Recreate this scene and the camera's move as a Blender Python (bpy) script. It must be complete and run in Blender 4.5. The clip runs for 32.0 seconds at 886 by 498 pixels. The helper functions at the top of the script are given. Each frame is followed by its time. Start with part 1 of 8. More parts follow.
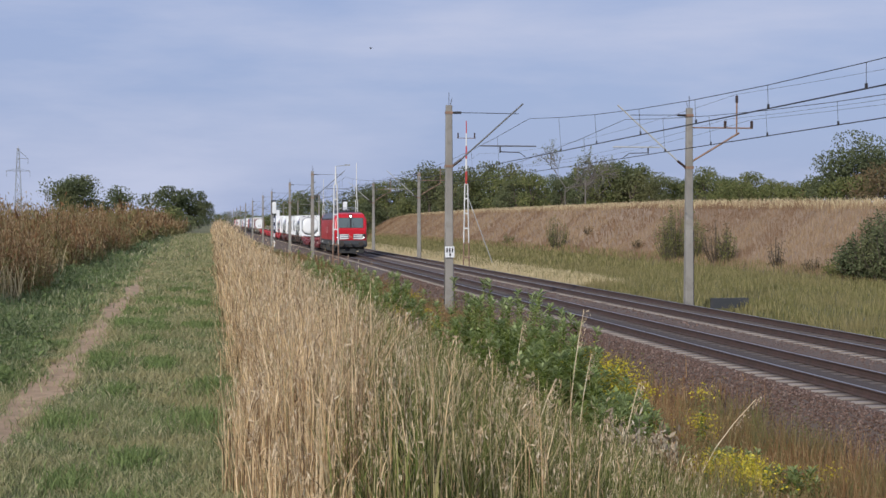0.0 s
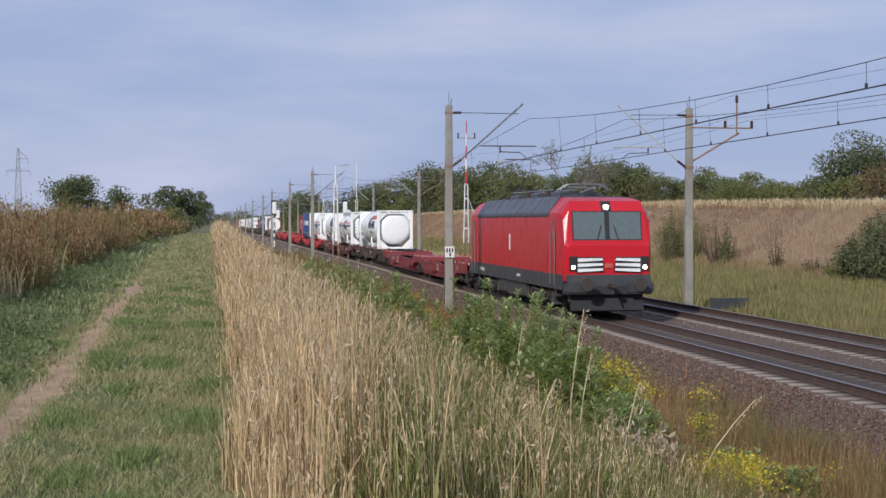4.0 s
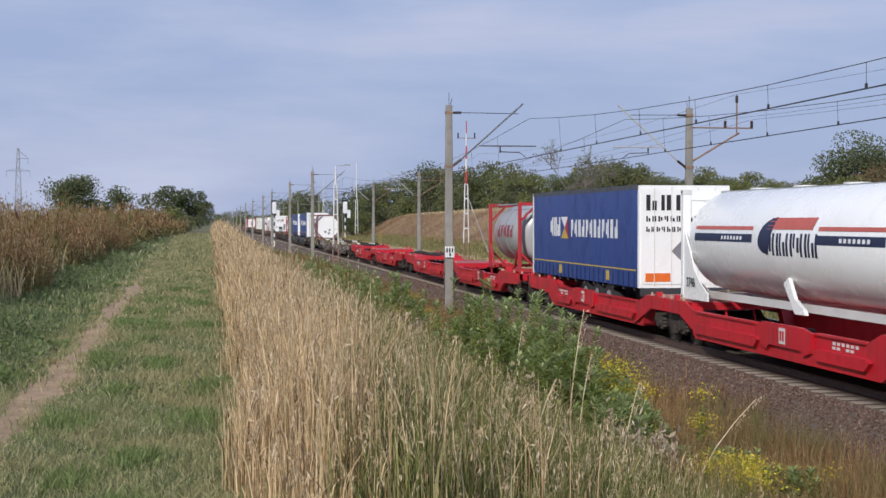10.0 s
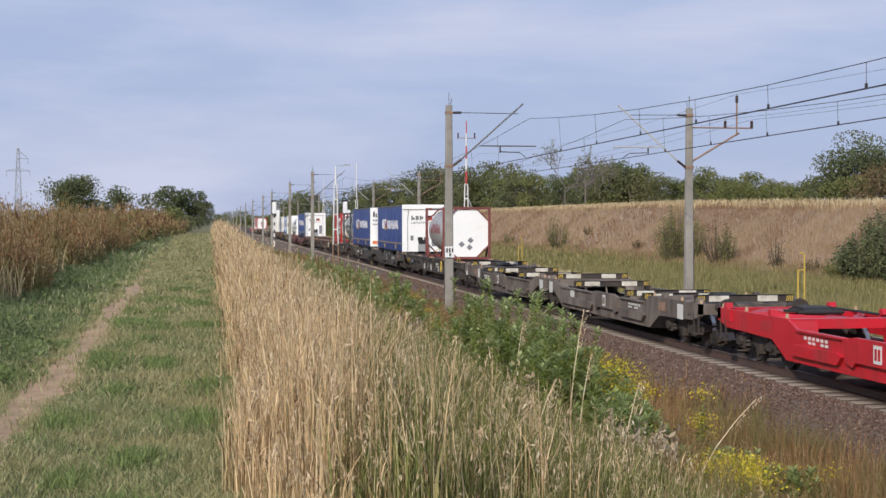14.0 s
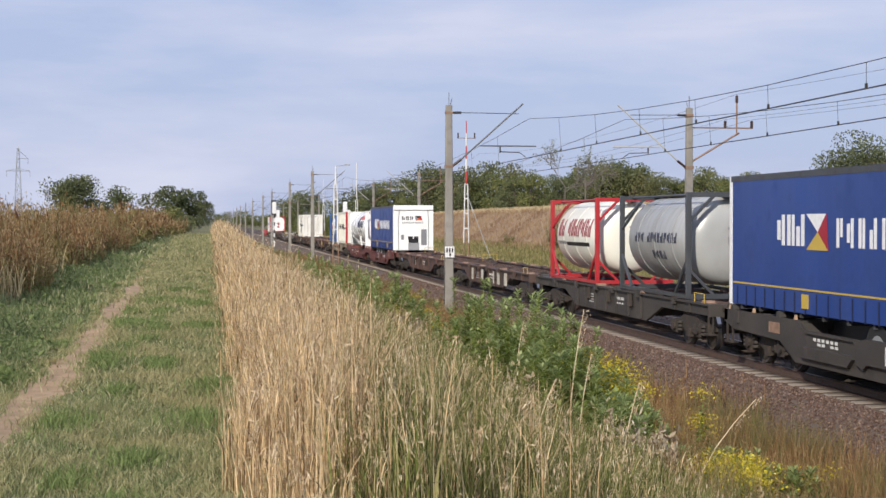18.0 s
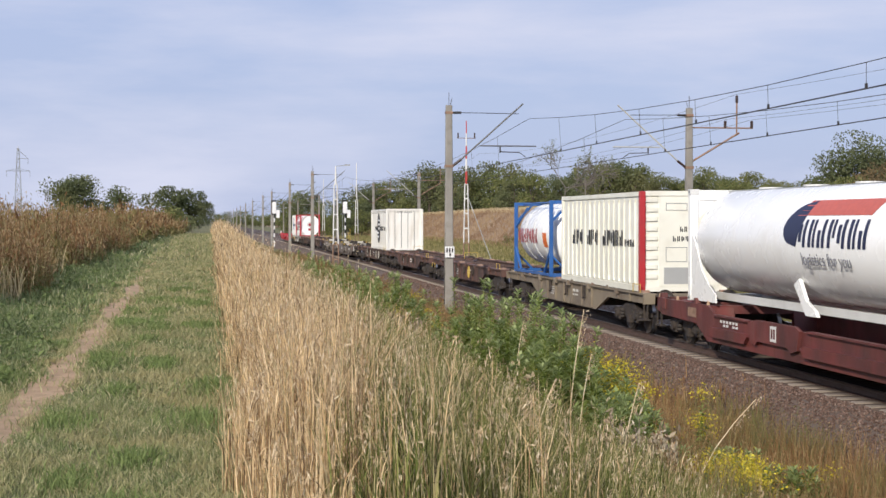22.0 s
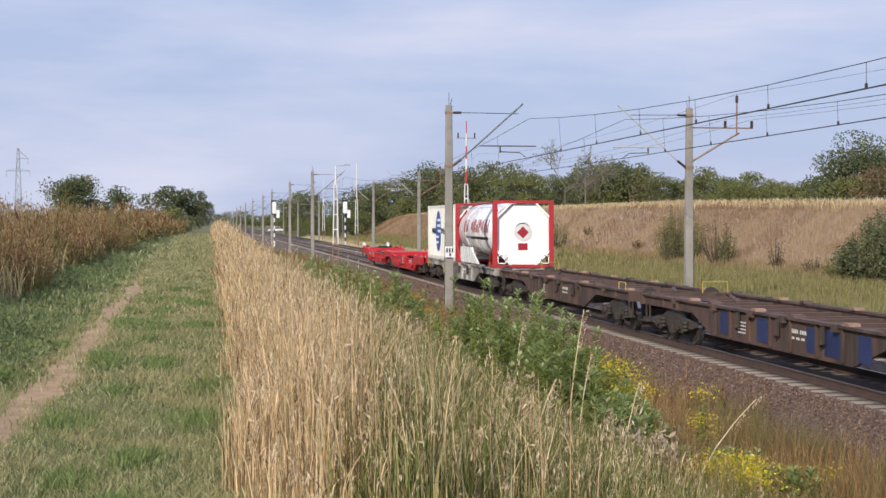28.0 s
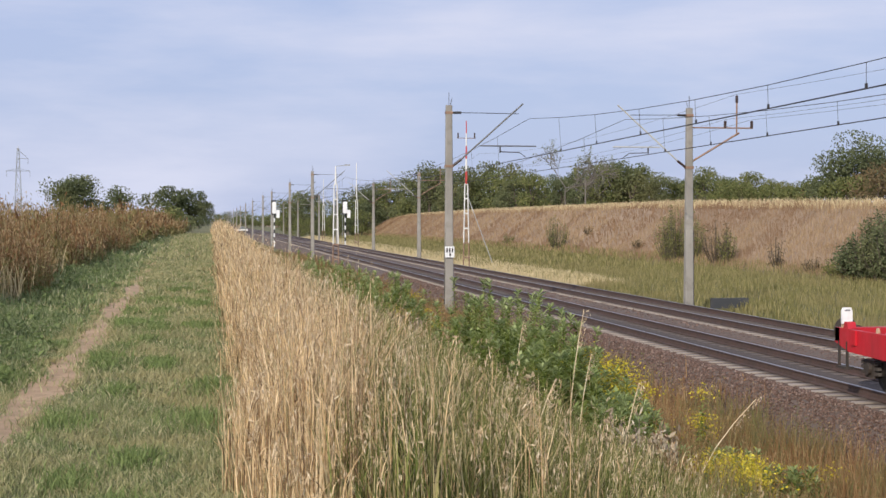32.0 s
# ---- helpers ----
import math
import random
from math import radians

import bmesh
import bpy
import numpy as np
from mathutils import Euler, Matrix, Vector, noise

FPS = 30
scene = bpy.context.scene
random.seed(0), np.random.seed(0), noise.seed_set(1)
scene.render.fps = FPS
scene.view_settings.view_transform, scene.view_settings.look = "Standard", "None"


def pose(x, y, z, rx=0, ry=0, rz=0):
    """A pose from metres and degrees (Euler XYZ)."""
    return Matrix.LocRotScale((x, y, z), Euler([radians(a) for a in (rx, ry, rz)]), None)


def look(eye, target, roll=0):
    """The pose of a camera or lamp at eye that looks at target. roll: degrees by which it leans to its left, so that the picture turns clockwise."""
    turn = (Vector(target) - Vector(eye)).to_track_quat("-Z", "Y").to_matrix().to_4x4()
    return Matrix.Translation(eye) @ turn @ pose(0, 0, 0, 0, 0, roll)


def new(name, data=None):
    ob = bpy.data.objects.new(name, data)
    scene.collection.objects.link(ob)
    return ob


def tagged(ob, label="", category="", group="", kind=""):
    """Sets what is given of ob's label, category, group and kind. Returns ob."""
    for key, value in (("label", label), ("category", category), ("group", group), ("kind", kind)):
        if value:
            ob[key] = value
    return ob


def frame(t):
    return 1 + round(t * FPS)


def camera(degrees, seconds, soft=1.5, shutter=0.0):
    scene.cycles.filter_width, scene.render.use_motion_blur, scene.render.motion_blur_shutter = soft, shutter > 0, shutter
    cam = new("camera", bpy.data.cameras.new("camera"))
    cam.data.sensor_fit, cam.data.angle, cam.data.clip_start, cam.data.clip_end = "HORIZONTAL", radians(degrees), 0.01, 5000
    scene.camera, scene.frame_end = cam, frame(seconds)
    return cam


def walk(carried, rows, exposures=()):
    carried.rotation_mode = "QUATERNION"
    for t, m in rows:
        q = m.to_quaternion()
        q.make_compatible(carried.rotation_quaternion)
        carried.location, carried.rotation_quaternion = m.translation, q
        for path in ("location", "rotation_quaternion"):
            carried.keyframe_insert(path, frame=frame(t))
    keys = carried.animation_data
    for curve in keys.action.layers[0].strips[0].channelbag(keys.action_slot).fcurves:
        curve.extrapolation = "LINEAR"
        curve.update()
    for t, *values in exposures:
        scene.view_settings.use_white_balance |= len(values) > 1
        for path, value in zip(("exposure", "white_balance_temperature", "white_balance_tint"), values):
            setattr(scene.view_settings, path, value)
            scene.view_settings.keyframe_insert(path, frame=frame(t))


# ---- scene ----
cam = camera(33.02, 32.0, soft=1.5)
EYE_Z = 3.08
YAW = math.atan2(414.0, 2646.0)
PITCH = math.atan2(49.0, 2646.0)
CAM_POSE = pose(0, 0, EYE_Z, 90 - math.degrees(PITCH), 0, -math.degrees(YAW))
walk(cam, [(0.0, CAM_POSE), (32.0, CAM_POSE)], exposures=[(0.0, -0.3, 6050, 10), (11.0, -0.28, 6100, 10), (16.5, 0.0, 6500, 10), (32.0, 0.05, 6500, 10)])

# ---- daylight ----
SUN_EL, SUN_AZ = radians(28), math.atan2(-0.58, -0.81)
world = bpy.data.worlds.new("sky")
scene.world = world
world.use_nodes = True
wn, wl = world.node_tree.nodes, world.node_tree.links
bg = wn["Background"]
sky = wn.new("ShaderNodeTexSky")
sky.sky_type, sky.sun_disc = "NISHITA", False
sky.sun_elevation, sky.sun_rotation = SUN_EL, SUN_AZ
sky.air_density, sky.dust_density, sky.ozone_density = 1.2, 1.0, 2.5
tc = wn.new("ShaderNodeTexCoord")
mp = wn.new("ShaderNodeMapping")
mp.inputs["Scale"].default_value = (1.5, 1.5, 7.5)
mp.inputs["Rotation"].default_value = (0.05, 0.10, 0.3)
cl = wn.new("ShaderNodeTexNoise")
cl.inputs["Scale"].default_value, cl.inputs["Detail"].default_value, cl.inputs["Roughness"].default_value = 1.7, 7.0, 0.56
cr = wn.new("ShaderNodeValToRGB")
cr.color_ramp.elements[0].position, cr.color_ramp.elements[0].color = 0.44, (0.0, 0.0, 0.0, 1)
cr.color_ramp.elements[1].position, cr.color_ramp.elements[1].color = 0.68, (0.95, 0.95, 0.95, 1)
mx = wn.new("ShaderNodeMix")
mx.data_type = "RGBA"
mx.inputs["B"].default_value = (4.6, 5.4, 8.0, 1)
mx.inputs["Factor"].default_value = 0.86
wl.new(tc.outputs["Generated"], mp.inputs["Vector"])
wl.new(mp.outputs["Vector"], cl.inputs["Vector"])
wl.new(cl.outputs["Fac"], cr.inputs["Fac"])
mc = wn.new("ShaderNodeMix")
mc.data_type = "RGBA"
mc.inputs["B"].default_value = (6.7, 7.0, 8.6, 1)
wl.new(cr.outputs["Color"], mc.inputs["Factor"])
wl.new(sky.outputs["Color"], mx.inputs["A"])
wl.new(mx.outputs["Result"], mc.inputs["A"])
wl.new(mc.outputs["Result"], bg.inputs["Color"])
bg.inputs["Strength"].default_value = 0.1

sun = new("sun", bpy.data.lights.new("sun", "SUN"))
sun.data.energy, sun.data.angle, sun.data.color = 4.4, radians(0.8), (1.0, 0.93, 0.82)
SUN_DIR = Vector((math.sin(SUN_AZ) * math.cos(SUN_EL), math.cos(SUN_AZ) * math.cos(SUN_EL), math.sin(SUN_EL)))
sun.matrix_world = look(SUN_DIR * 100, (0, 0, 0))

# ---- plan: x across the line, y along it away from the eye, z = 0 at the rail head ----
NEAR, FAR = 12.75, 16.75


def smooth(a, b, v):
    u = min(1.0, max(0.0, (v - a) / (b - a)))
    return u * u * (3 - 2 * u)


PROFILE_X = [-6000, -4.0, 0.3, 1.2, 2.5, 4.2, 6.3, 8.6, 20.0, 21.5, 36.0, 38.5, 44.5, 47.0, 120.0, 6000]
PROFILE_Z = [1.45, 1.45, 1.45, 1.4, 0.95, 0.2, -0.85, -1.0, -0.9, -0.55, -0.45, 0.3, 4.5, 5.0, 5.6, 6.0]


def path_mid(y):
    """Where the trodden line runs across the field path."""
    return -1.53 - 0.011 * (y - 12.0) + 0.05 * np.sin(y * 0.42) + 0.02 * np.sin(y * 1.7)


def ground_z(x, y):
    x, y = np.asarray(x, float), np.asarray(y, float)
    z = np.interp(x, PROFILE_X, PROFILE_Z)
    e = np.interp(y, [40, 105, 150, 260, 340, 385, 425], [0.8, 0.87, 0.96, 0.96, 0.9, 0.75, 0.0])
    z = np.where(x > 36, -0.45 + (z + 0.45) * e, z)
    w = np.clip((y - 35) / 80, 0, 1)
    z = z + 0.4 * w * w * (3 - 2 * w) * np.clip((3.5 - x) / 2, 0, 1)
    z = z + 0.05 * np.sin(x * 1.3 + y * 0.37) * np.sin(y * 0.61 - x * 0.5) * np.where((x > 9) & (x < 20), 0, 1)
    return z


# ---- materials ----
def nodes_of(name):
    m = bpy.data.materials.new(name)
    m.use_nodes = True
    n, l = m.node_tree.nodes, m.node_tree.links
    return m, n, l, n["Principled BSDF"]


def rgba(c):
    return (*c, 1.0) if len(c) == 3 else c


def noise_fac(n, l, vec, scale, lo, hi, detail=4.0, stretch=None):
    if stretch:
        mpn = n.new("ShaderNodeMapping")
        mpn.inputs["Scale"].default_value = stretch
        l.new(vec, mpn.inputs["Vector"])
        vec = mpn.outputs["Vector"]
    t = n.new("ShaderNodeTexNoise")
    t.inputs["Scale"].default_value, t.inputs["Detail"].default_value = scale, detail
    l.new(vec, t.inputs["Vector"])
    r = n.new("ShaderNodeMapRange")
    r.inputs["From Min"].default_value, r.inputs["From Max"].default_value = lo, hi
    l.new(t.outputs["Fac"], r.inputs["Value"])
    return r.outputs["Result"]


def mix_rgb(n, l, fac, a, b, blend="MIX"):
    m = n.new("ShaderNodeMix")
    m.data_type, m.blend_type = "RGBA", blend
    for sock, v in (("Factor", fac), ("A", a), ("B", b)):
        if isinstance(v, bpy.types.NodeSocket):
            l.new(v, m.inputs[sock])
        else:
            m.inputs[sock].default_value = v if sock == "Factor" else rgba(v)
    return m.outputs["Result"]


def surface(name, c1, c2, rough=0.6, scale=2.0, dirt=(0.09, 0.07, 0.055), dirt_amount=0.3, metal=0.0, bump=0.15, bscale=60.0, stretch=None, vary=0.0, dirt_stretch=None):
    """Two tones of a paint or stone, dirt over it, and a fine relief."""
    m, n, l, b = nodes_of(name)
    t = n.new("ShaderNodeTexCoord").outputs["Object"]
    f1 = noise_fac(n, l, t, scale, 0.35, 0.65, 5.0, stretch)
    col = mix_rgb(n, l, f1, c1, c2)
    f2 = noise_fac(n, l, t, scale * 2.7, 0.5, 0.8, 8.0, dirt_stretch)
    k = n.new("ShaderNodeMath")
    k.operation = "MULTIPLY"
    k.inputs[1].default_value = dirt_amount
    l.new(f2, k.inputs[0])
    col = mix_rgb(n, l, k.outputs[0], col, dirt)
    if vary:
        oi = n.new("ShaderNodeObjectInfo")
        r = n.new("ShaderNodeMapRange")
        r.inputs["To Min"].default_value, r.inputs["To Max"].default_value = 1 - vary, 1 + vary
        l.new(oi.outputs["Random"], r.inputs["Value"])
        hs = n.new("ShaderNodeHueSaturation")
        l.new(r.outputs["Result"], hs.inputs["Value"])
        l.new(col, hs.inputs["Color"])
        col = hs.outputs["Color"]
    l.new(col, b.inputs["Base Color"])
    b.inputs["Metallic"].default_value = metal
    rr = n.new("ShaderNodeMapRange")
    rr.inputs["To Min"].default_value, rr.inputs["To Max"].default_value = rough - 0.1, min(1.0, rough + 0.15)
    l.new(f2, rr.inputs["Value"])
    l.new(rr.outputs["Result"], b.inputs["Roughness"])
    if bump:
        nt = n.new("ShaderNodeTexNoise")
        nt.inputs["Scale"].default_value, nt.inputs["Detail"].default_value = bscale, 4.0
        l.new(t, nt.inputs["Vector"])
        bp = n.new("ShaderNodeBump")
        bp.inputs["Strength"].default_value, bp.inputs["Distance"].default_value = bump, 0.02
        l.new(nt.outputs["Fac"], bp.inputs["Height"])
        l.new(bp.outputs["Normal"], b.inputs["Normal"])
    return m


def dusted(m, lines, half, colour, amount):
    """Brown brake dust along the rails, over a finished surface."""
    n, l = m.node_tree.nodes, m.node_tree.links
    b = n["Principled BSDF"]
    col = b.inputs["Base Color"].links[0].from_socket
    sep = n.new("ShaderNodeSeparateXYZ")
    l.new(n.new("ShaderNodeTexCoord").outputs["Object"], sep.inputs[0])
    for cx in lines:
        d = n.new("ShaderNodeMath")
        d.operation = "SUBTRACT"
        d.inputs[1].default_value = cx
        l.new(sep.outputs["X"], d.inputs[0])
        a = n.new("ShaderNodeMath")
        a.operation = "ABSOLUTE"
        l.new(d.outputs[0], a.inputs[0])
        r = n.new("ShaderNodeMapRange")
        r.inputs["From Min"].default_value, r.inputs["From Max"].default_value = half + 0.12, half - 0.08
        r.inputs["To Max"].default_value = amount
        l.new(a.outputs[0], r.inputs["Value"])
        col = mix_rgb(n, l, r.outputs["Result"], col, colour)
    l.new(col, b.inputs["Base Color"])
    return m


def plain(name, c, rough=0.5, metal=0.0, glow=0.0):
    m, n, l, b = nodes_of(name)
    t = n.new("ShaderNodeTexCoord").outputs["Object"]
    f = noise_fac(n, l, t, 9.0, 0.3, 0.7)
    col = mix_rgb(n, l, f, c, [v * 0.86 for v in c])
    l.new(col, b.inputs["Base Color"])
    b.inputs["Roughness"].default_value, b.inputs["Metallic"].default_value = rough, metal
    if glow:
        b.inputs["Emission Color"].default_value, b.inputs["Emission Strength"].default_value = rgba(c), glow
    return m


def plant(name, stops, rough=0.7, through_light=0.25, patch=None, patch_scale=0.25, patch_lo=0.45, patch_hi=0.6):
    """Leaves and blades: a tone for each blade out of the stops, and patches of a second kind."""
    m, n, l, b = nodes_of(name)
    g = n.new("ShaderNodeNewGeometry")
    ramp = n.new("ShaderNodeValToRGB")
    els = ramp.color_ramp.elements
    for i, (p, c) in enumerate(stops):
        e = els[i] if i < 2 else els.new(p)
        e.position, e.color = p, rgba(c)
    l.new(g.outputs["Random Per Island"], ramp.inputs["Fac"])
    col = ramp.outputs["Color"]
    if patch:
        f = noise_fac(n, l, g.outputs["Position"], patch_scale, patch_lo, patch_hi, 3.0)
        col = mix_rgb(n, l, f, col, patch)
    l.new(col, b.inputs["Base Color"])
    b.inputs["Roughness"].default_value = rough
    b.inputs["Specular IOR Level"].default_value = 0.12
    tr = n.new("ShaderNodeBsdfTranslucent")
    l.new(col, tr.inputs["Color"])
    ms = n.new("ShaderNodeMixShader")
    ms.inputs[0].default_value = through_light
    l.new(b.outputs[0], ms.inputs[1])
    l.new(tr.outputs[0], ms.inputs[2])
    l.new(ms.outputs[0], n["Material Output"].inputs["Surface"])
    return m


RED = surface("red_wagon_paint", (0.52, 0.013, 0.026), (0.43, 0.012, 0.022), 0.5, 0.7, dirt=(0.12, 0.035, 0.03), dirt_amount=0.45, dirt_stretch=(1, 1.5, 0.4))
RED_DULL = surface("dull_red_wagon_paint", (0.25, 0.030, 0.034), (0.16, 0.024, 0.027), 0.6, 0.9, dirt=(0.12, 0.06, 0.05), dirt_amount=0.5, dirt_stretch=(1, 1.5, 0.4))
RED_DECK = surface("scuffed_red_deck_plate", (0.40, 0.12, 0.11), (0.27, 0.085, 0.08), 0.65, 1.6, dirt=(0.22, 0.17, 0.15), dirt_amount=0.6)
MAROON = surface("brown_red_wagon_paint", (0.150, 0.035, 0.031), (0.070, 0.024, 0.022), 0.65, 1.1, dirt=(0.13, 0.075, 0.06), dirt_amount=0.5, stretch=(1, 1.2, 0.5), dirt_stretch=(1, 1.6, 0.4))
BROWN = surface("rusty_brown_wagon_paint", (0.130, 0.062, 0.048), (0.052, 0.034, 0.029), 0.75, 1.9, dirt=(0.15, 0.10, 0.07), dirt_amount=0.5, stretch=(1, 1.6, 0.4), dirt_stretch=(1, 2.2, 0.3))
BROWN_DARK = surface("dark_brown_wagon_paint", (0.110, 0.060, 0.046), (0.042, 0.029, 0.025), 0.75, 1.3, dirt=(0.15, 0.105, 0.075), dirt_amount=0.5, stretch=(1, 1.6, 0.4), dirt_stretch=(1, 2.2, 0.3))
TAN = surface("dusty_tan_wagon_paint", (0.23, 0.19, 0.135), (0.16, 0.13, 0.10), 0.75, 0.8, dirt=(0.10, 0.06, 0.04), dirt_amount=0.5)
DUSTY = surface("dust_covered_wagon_paint", (0.175, 0.145, 0.12), (0.070, 0.054, 0.045), 0.8, 1.4, dirt=(0.22, 0.18, 0.14), dirt_amount=0.6, stretch=(1, 1.4, 0.5), dirt_stretch=(1, 1.8, 0.4))
GREY_WAGON = surface("dark_grey_wagon_paint", (0.058, 0.050, 0.045), (0.036, 0.033, 0.031), 0.65, 0.8, dirt_amount=0.4)
SILVER_WAGON = surface("worn_grey_wagon_paint", (0.46, 0.45, 0.42), (0.11, 0.095, 0.082), 0.6, 1.5, dirt=(0.12, 0.065, 0.04), dirt_amount=0.75, stretch=(1, 0.8, 0.5), dirt_stretch=(1, 1.1, 0.6))
RUNNING = surface("bogie_steel", (0.046, 0.035, 0.028), (0.028, 0.023, 0.020), 0.75, 3.0, dirt=(0.12, 0.085, 0.06), dirt_amount=0.4)
TREAD = plain("polished_wheel_tread", (0.45, 0.44, 0.43), 0.3, 1.0)
BLACK = plain("black_rubber", (0.02, 0.02, 0.02), 0.7)
WHITE = surface("white_tank_paint", (0.87, 0.87, 0.855), (0.82, 0.82, 0.80), 0.35, 0.6, dirt=(0.42, 0.38, 0.32), dirt_amount=0.25, bump=0.05, bscale=15)
CREAM = surface("cream_container_paint", (0.80, 0.79, 0.70), (0.72, 0.71, 0.62), 0.45, 0.6, dirt=(0.40, 0.34, 0.24), dirt_amount=0.3, bump=0.05)
BOX_WHITE = surface("weathered_white_box_paint", (0.79, 0.78, 0.73), (0.72, 0.70, 0.64), 0.5, 0.7, dirt=(0.40, 0.33, 0.24), dirt_amount=0.45, bump=0.05, dirt_stretch=(2.0, 2.0, 0.25))
WHITE_DULL = surface("greyed_white_paint", (0.66, 0.66, 0.64), (0.58, 0.58, 0.56), 0.45, 0.6, dirt=(0.30, 0.27, 0.22), dirt_amount=0.35, bump=0.05)
TANK_GREY = surface("grey_tank_cladding", (0.39, 0.395, 0.39), (0.31, 0.315, 0.31), 0.4, 0.6, dirt=(0.20, 0.18, 0.15), dirt_amount=0.5, bump=0.05, dirt_stretch=(1, 2.4, 0.25))
FRAME_RED = surface("red_frame_paint", (0.42, 0.028, 0.035), (0.35, 0.024, 0.03), 0.5, 1.0)
FRAME_BROWN = surface("red_brown_frame_paint", (0.20, 0.055, 0.045), (0.15, 0.045, 0.04), 0.55, 1.0)
FRAME_DARK = surface("dark_frame_paint", (0.06, 0.065, 0.075), (0.045, 0.05, 0.055), 0.5, 1.0)
FRAME_BLUE = surface("blue_frame_paint", (0.03, 0.12, 0.36), (0.025, 0.10, 0.30), 0.5, 1.0)
CURTAIN = surface("blue_trailer_curtain", (0.018, 0.055, 0.24), (0.014, 0.045, 0.20), 0.5, 0.5, dirt=(0.05, 0.06, 0.10), dirt_amount=0.35, bump=0.12, bscale=2.0, stretch=(1, 1, 0.3))
NAVY = plain("navy_lettering", (0.012, 0.018, 0.06), 0.5)
SALMON = plain("salmon_red_stripe", (0.52, 0.11, 0.075), 0.5)
INK_BLACK = plain("black_lettering", (0.02, 0.02, 0.022), 0.5)
INK_RED = plain("dark_red_lettering", (0.34, 0.015, 0.03), 0.5)
INK_WHITE = plain("white_lettering", (0.8, 0.8, 0.8), 0.5)
INK_BLUE = plain("blue_emblem", (0.02, 0.09, 0.36), 0.5)
INK_GREY = plain("grey_lettering", (0.22, 0.22, 0.24), 0.5)
ORANGE = plain("orange_plate", (0.75, 0.16, 0.02), 0.5)
YELLOW = plain("yellow_handrail_paint", (0.54, 0.38, 0.07), 0.6)
LOCO_RED = surface("locomotive_red", (0.50, 0.010, 0.020), (0.46, 0.009, 0.018), 0.40, 0.5, dirt=(0.22, 0.02, 0.025), dirt_amount=0.12, bump=0.0)
LOCO_GREY = surface("locomotive_dark_grey", (0.05, 0.053, 0.058), (0.04, 0.042, 0.046), 0.5, 1.0, dirt_amount=0.35)
ROOF_GREY = surface("locomotive_roof", (0.075, 0.08, 0.10), (0.06, 0.065, 0.08), 0.5, 1.0)
# Grey-green base colour carries the sky's reflection in the glass.
GLASS = plain("sky_tinted_glass", (0.12, 0.15, 0.155), 0.06)
LAMP_ON = plain("lit_headlamp", (1.0, 0.95, 0.85), 0.3, 0.0, 6.0)
STEEL = plain("bare_steel", (0.45, 0.45, 0.44), 0.4, 0.9)
CONCRETE = surface("weathered_concrete", (0.295, 0.275, 0.245), (0.20, 0.187, 0.165), 0.85, 1.5, dirt=(0.14, 0.12, 0.10), dirt_amount=0.45, stretch=(1, 1, 0.25), bump=0.3)
SLEEPER = dusted(surface("sleeper_concrete", (0.38, 0.32, 0.26), (0.29, 0.24, 0.195), 0.9, 3.0, dirt=(0.14, 0.10, 0.08), dirt_amount=0.6, vary=0.18), (0.0,), 0.98, (0.075, 0.055, 0.045), 0.8)
RAIL = surface("rusty_rail", (0.085, 0.05, 0.04), (0.06, 0.038, 0.03), 0.7, 4.0)
RAIL_TOP = plain("worn_rail_head", (0.30, 0.28, 0.27), 0.35, 0.8)
BALLAST = dusted(surface("ballast_bed", (0.140, 0.098, 0.072), (0.085, 0.060, 0.046), 0.95, 14.0, dirt=(0.05, 0.038, 0.034), dirt_amount=0.7, bump=1.0, bscale=22), (12.75, 16.75), 1.05, (0.055, 0.040, 0.032), 0.75)
GALV = plain("galvanised_steel", (0.42, 0.43, 0.43), 0.5, 0.5)
ARM = plain("dark_bracket_steel", (0.13, 0.13, 0.13), 0.6, 0.4)
PYLON_STEEL = plain("pylon_steel", (0.24, 0.25, 0.26), 0.6, 0.2)
ARM_PALE = plain("pale_bracket_paint", (0.48, 0.47, 0.44), 0.6)
RUST = surface("rusty_bracket", (0.30, 0.19, 0.13), (0.20, 0.12, 0.08), 0.8, 6.0)
WIRE = plain("dark_copper_wire", (0.04, 0.036, 0.036), 0.6, 0.3)
INSULATOR = plain("brown_insulator", (0.045, 0.025, 0.02), 0.3)
MAST_RED = plain("mast_red_paint", (0.48, 0.055, 0.045), 0.6)
MAST_WHITE = plain("mast_white_paint", (0.72, 0.71, 0.68), 0.6)
BARK_PALE = surface("pale_dead_bark", (0.20, 0.18, 0.16), (0.13, 0.115, 0.10), 0.95, 6.0)
BARK = surface("tree_bark", (0.11, 0.085, 0.065), (0.07, 0.055, 0.042), 0.95, 6.0)


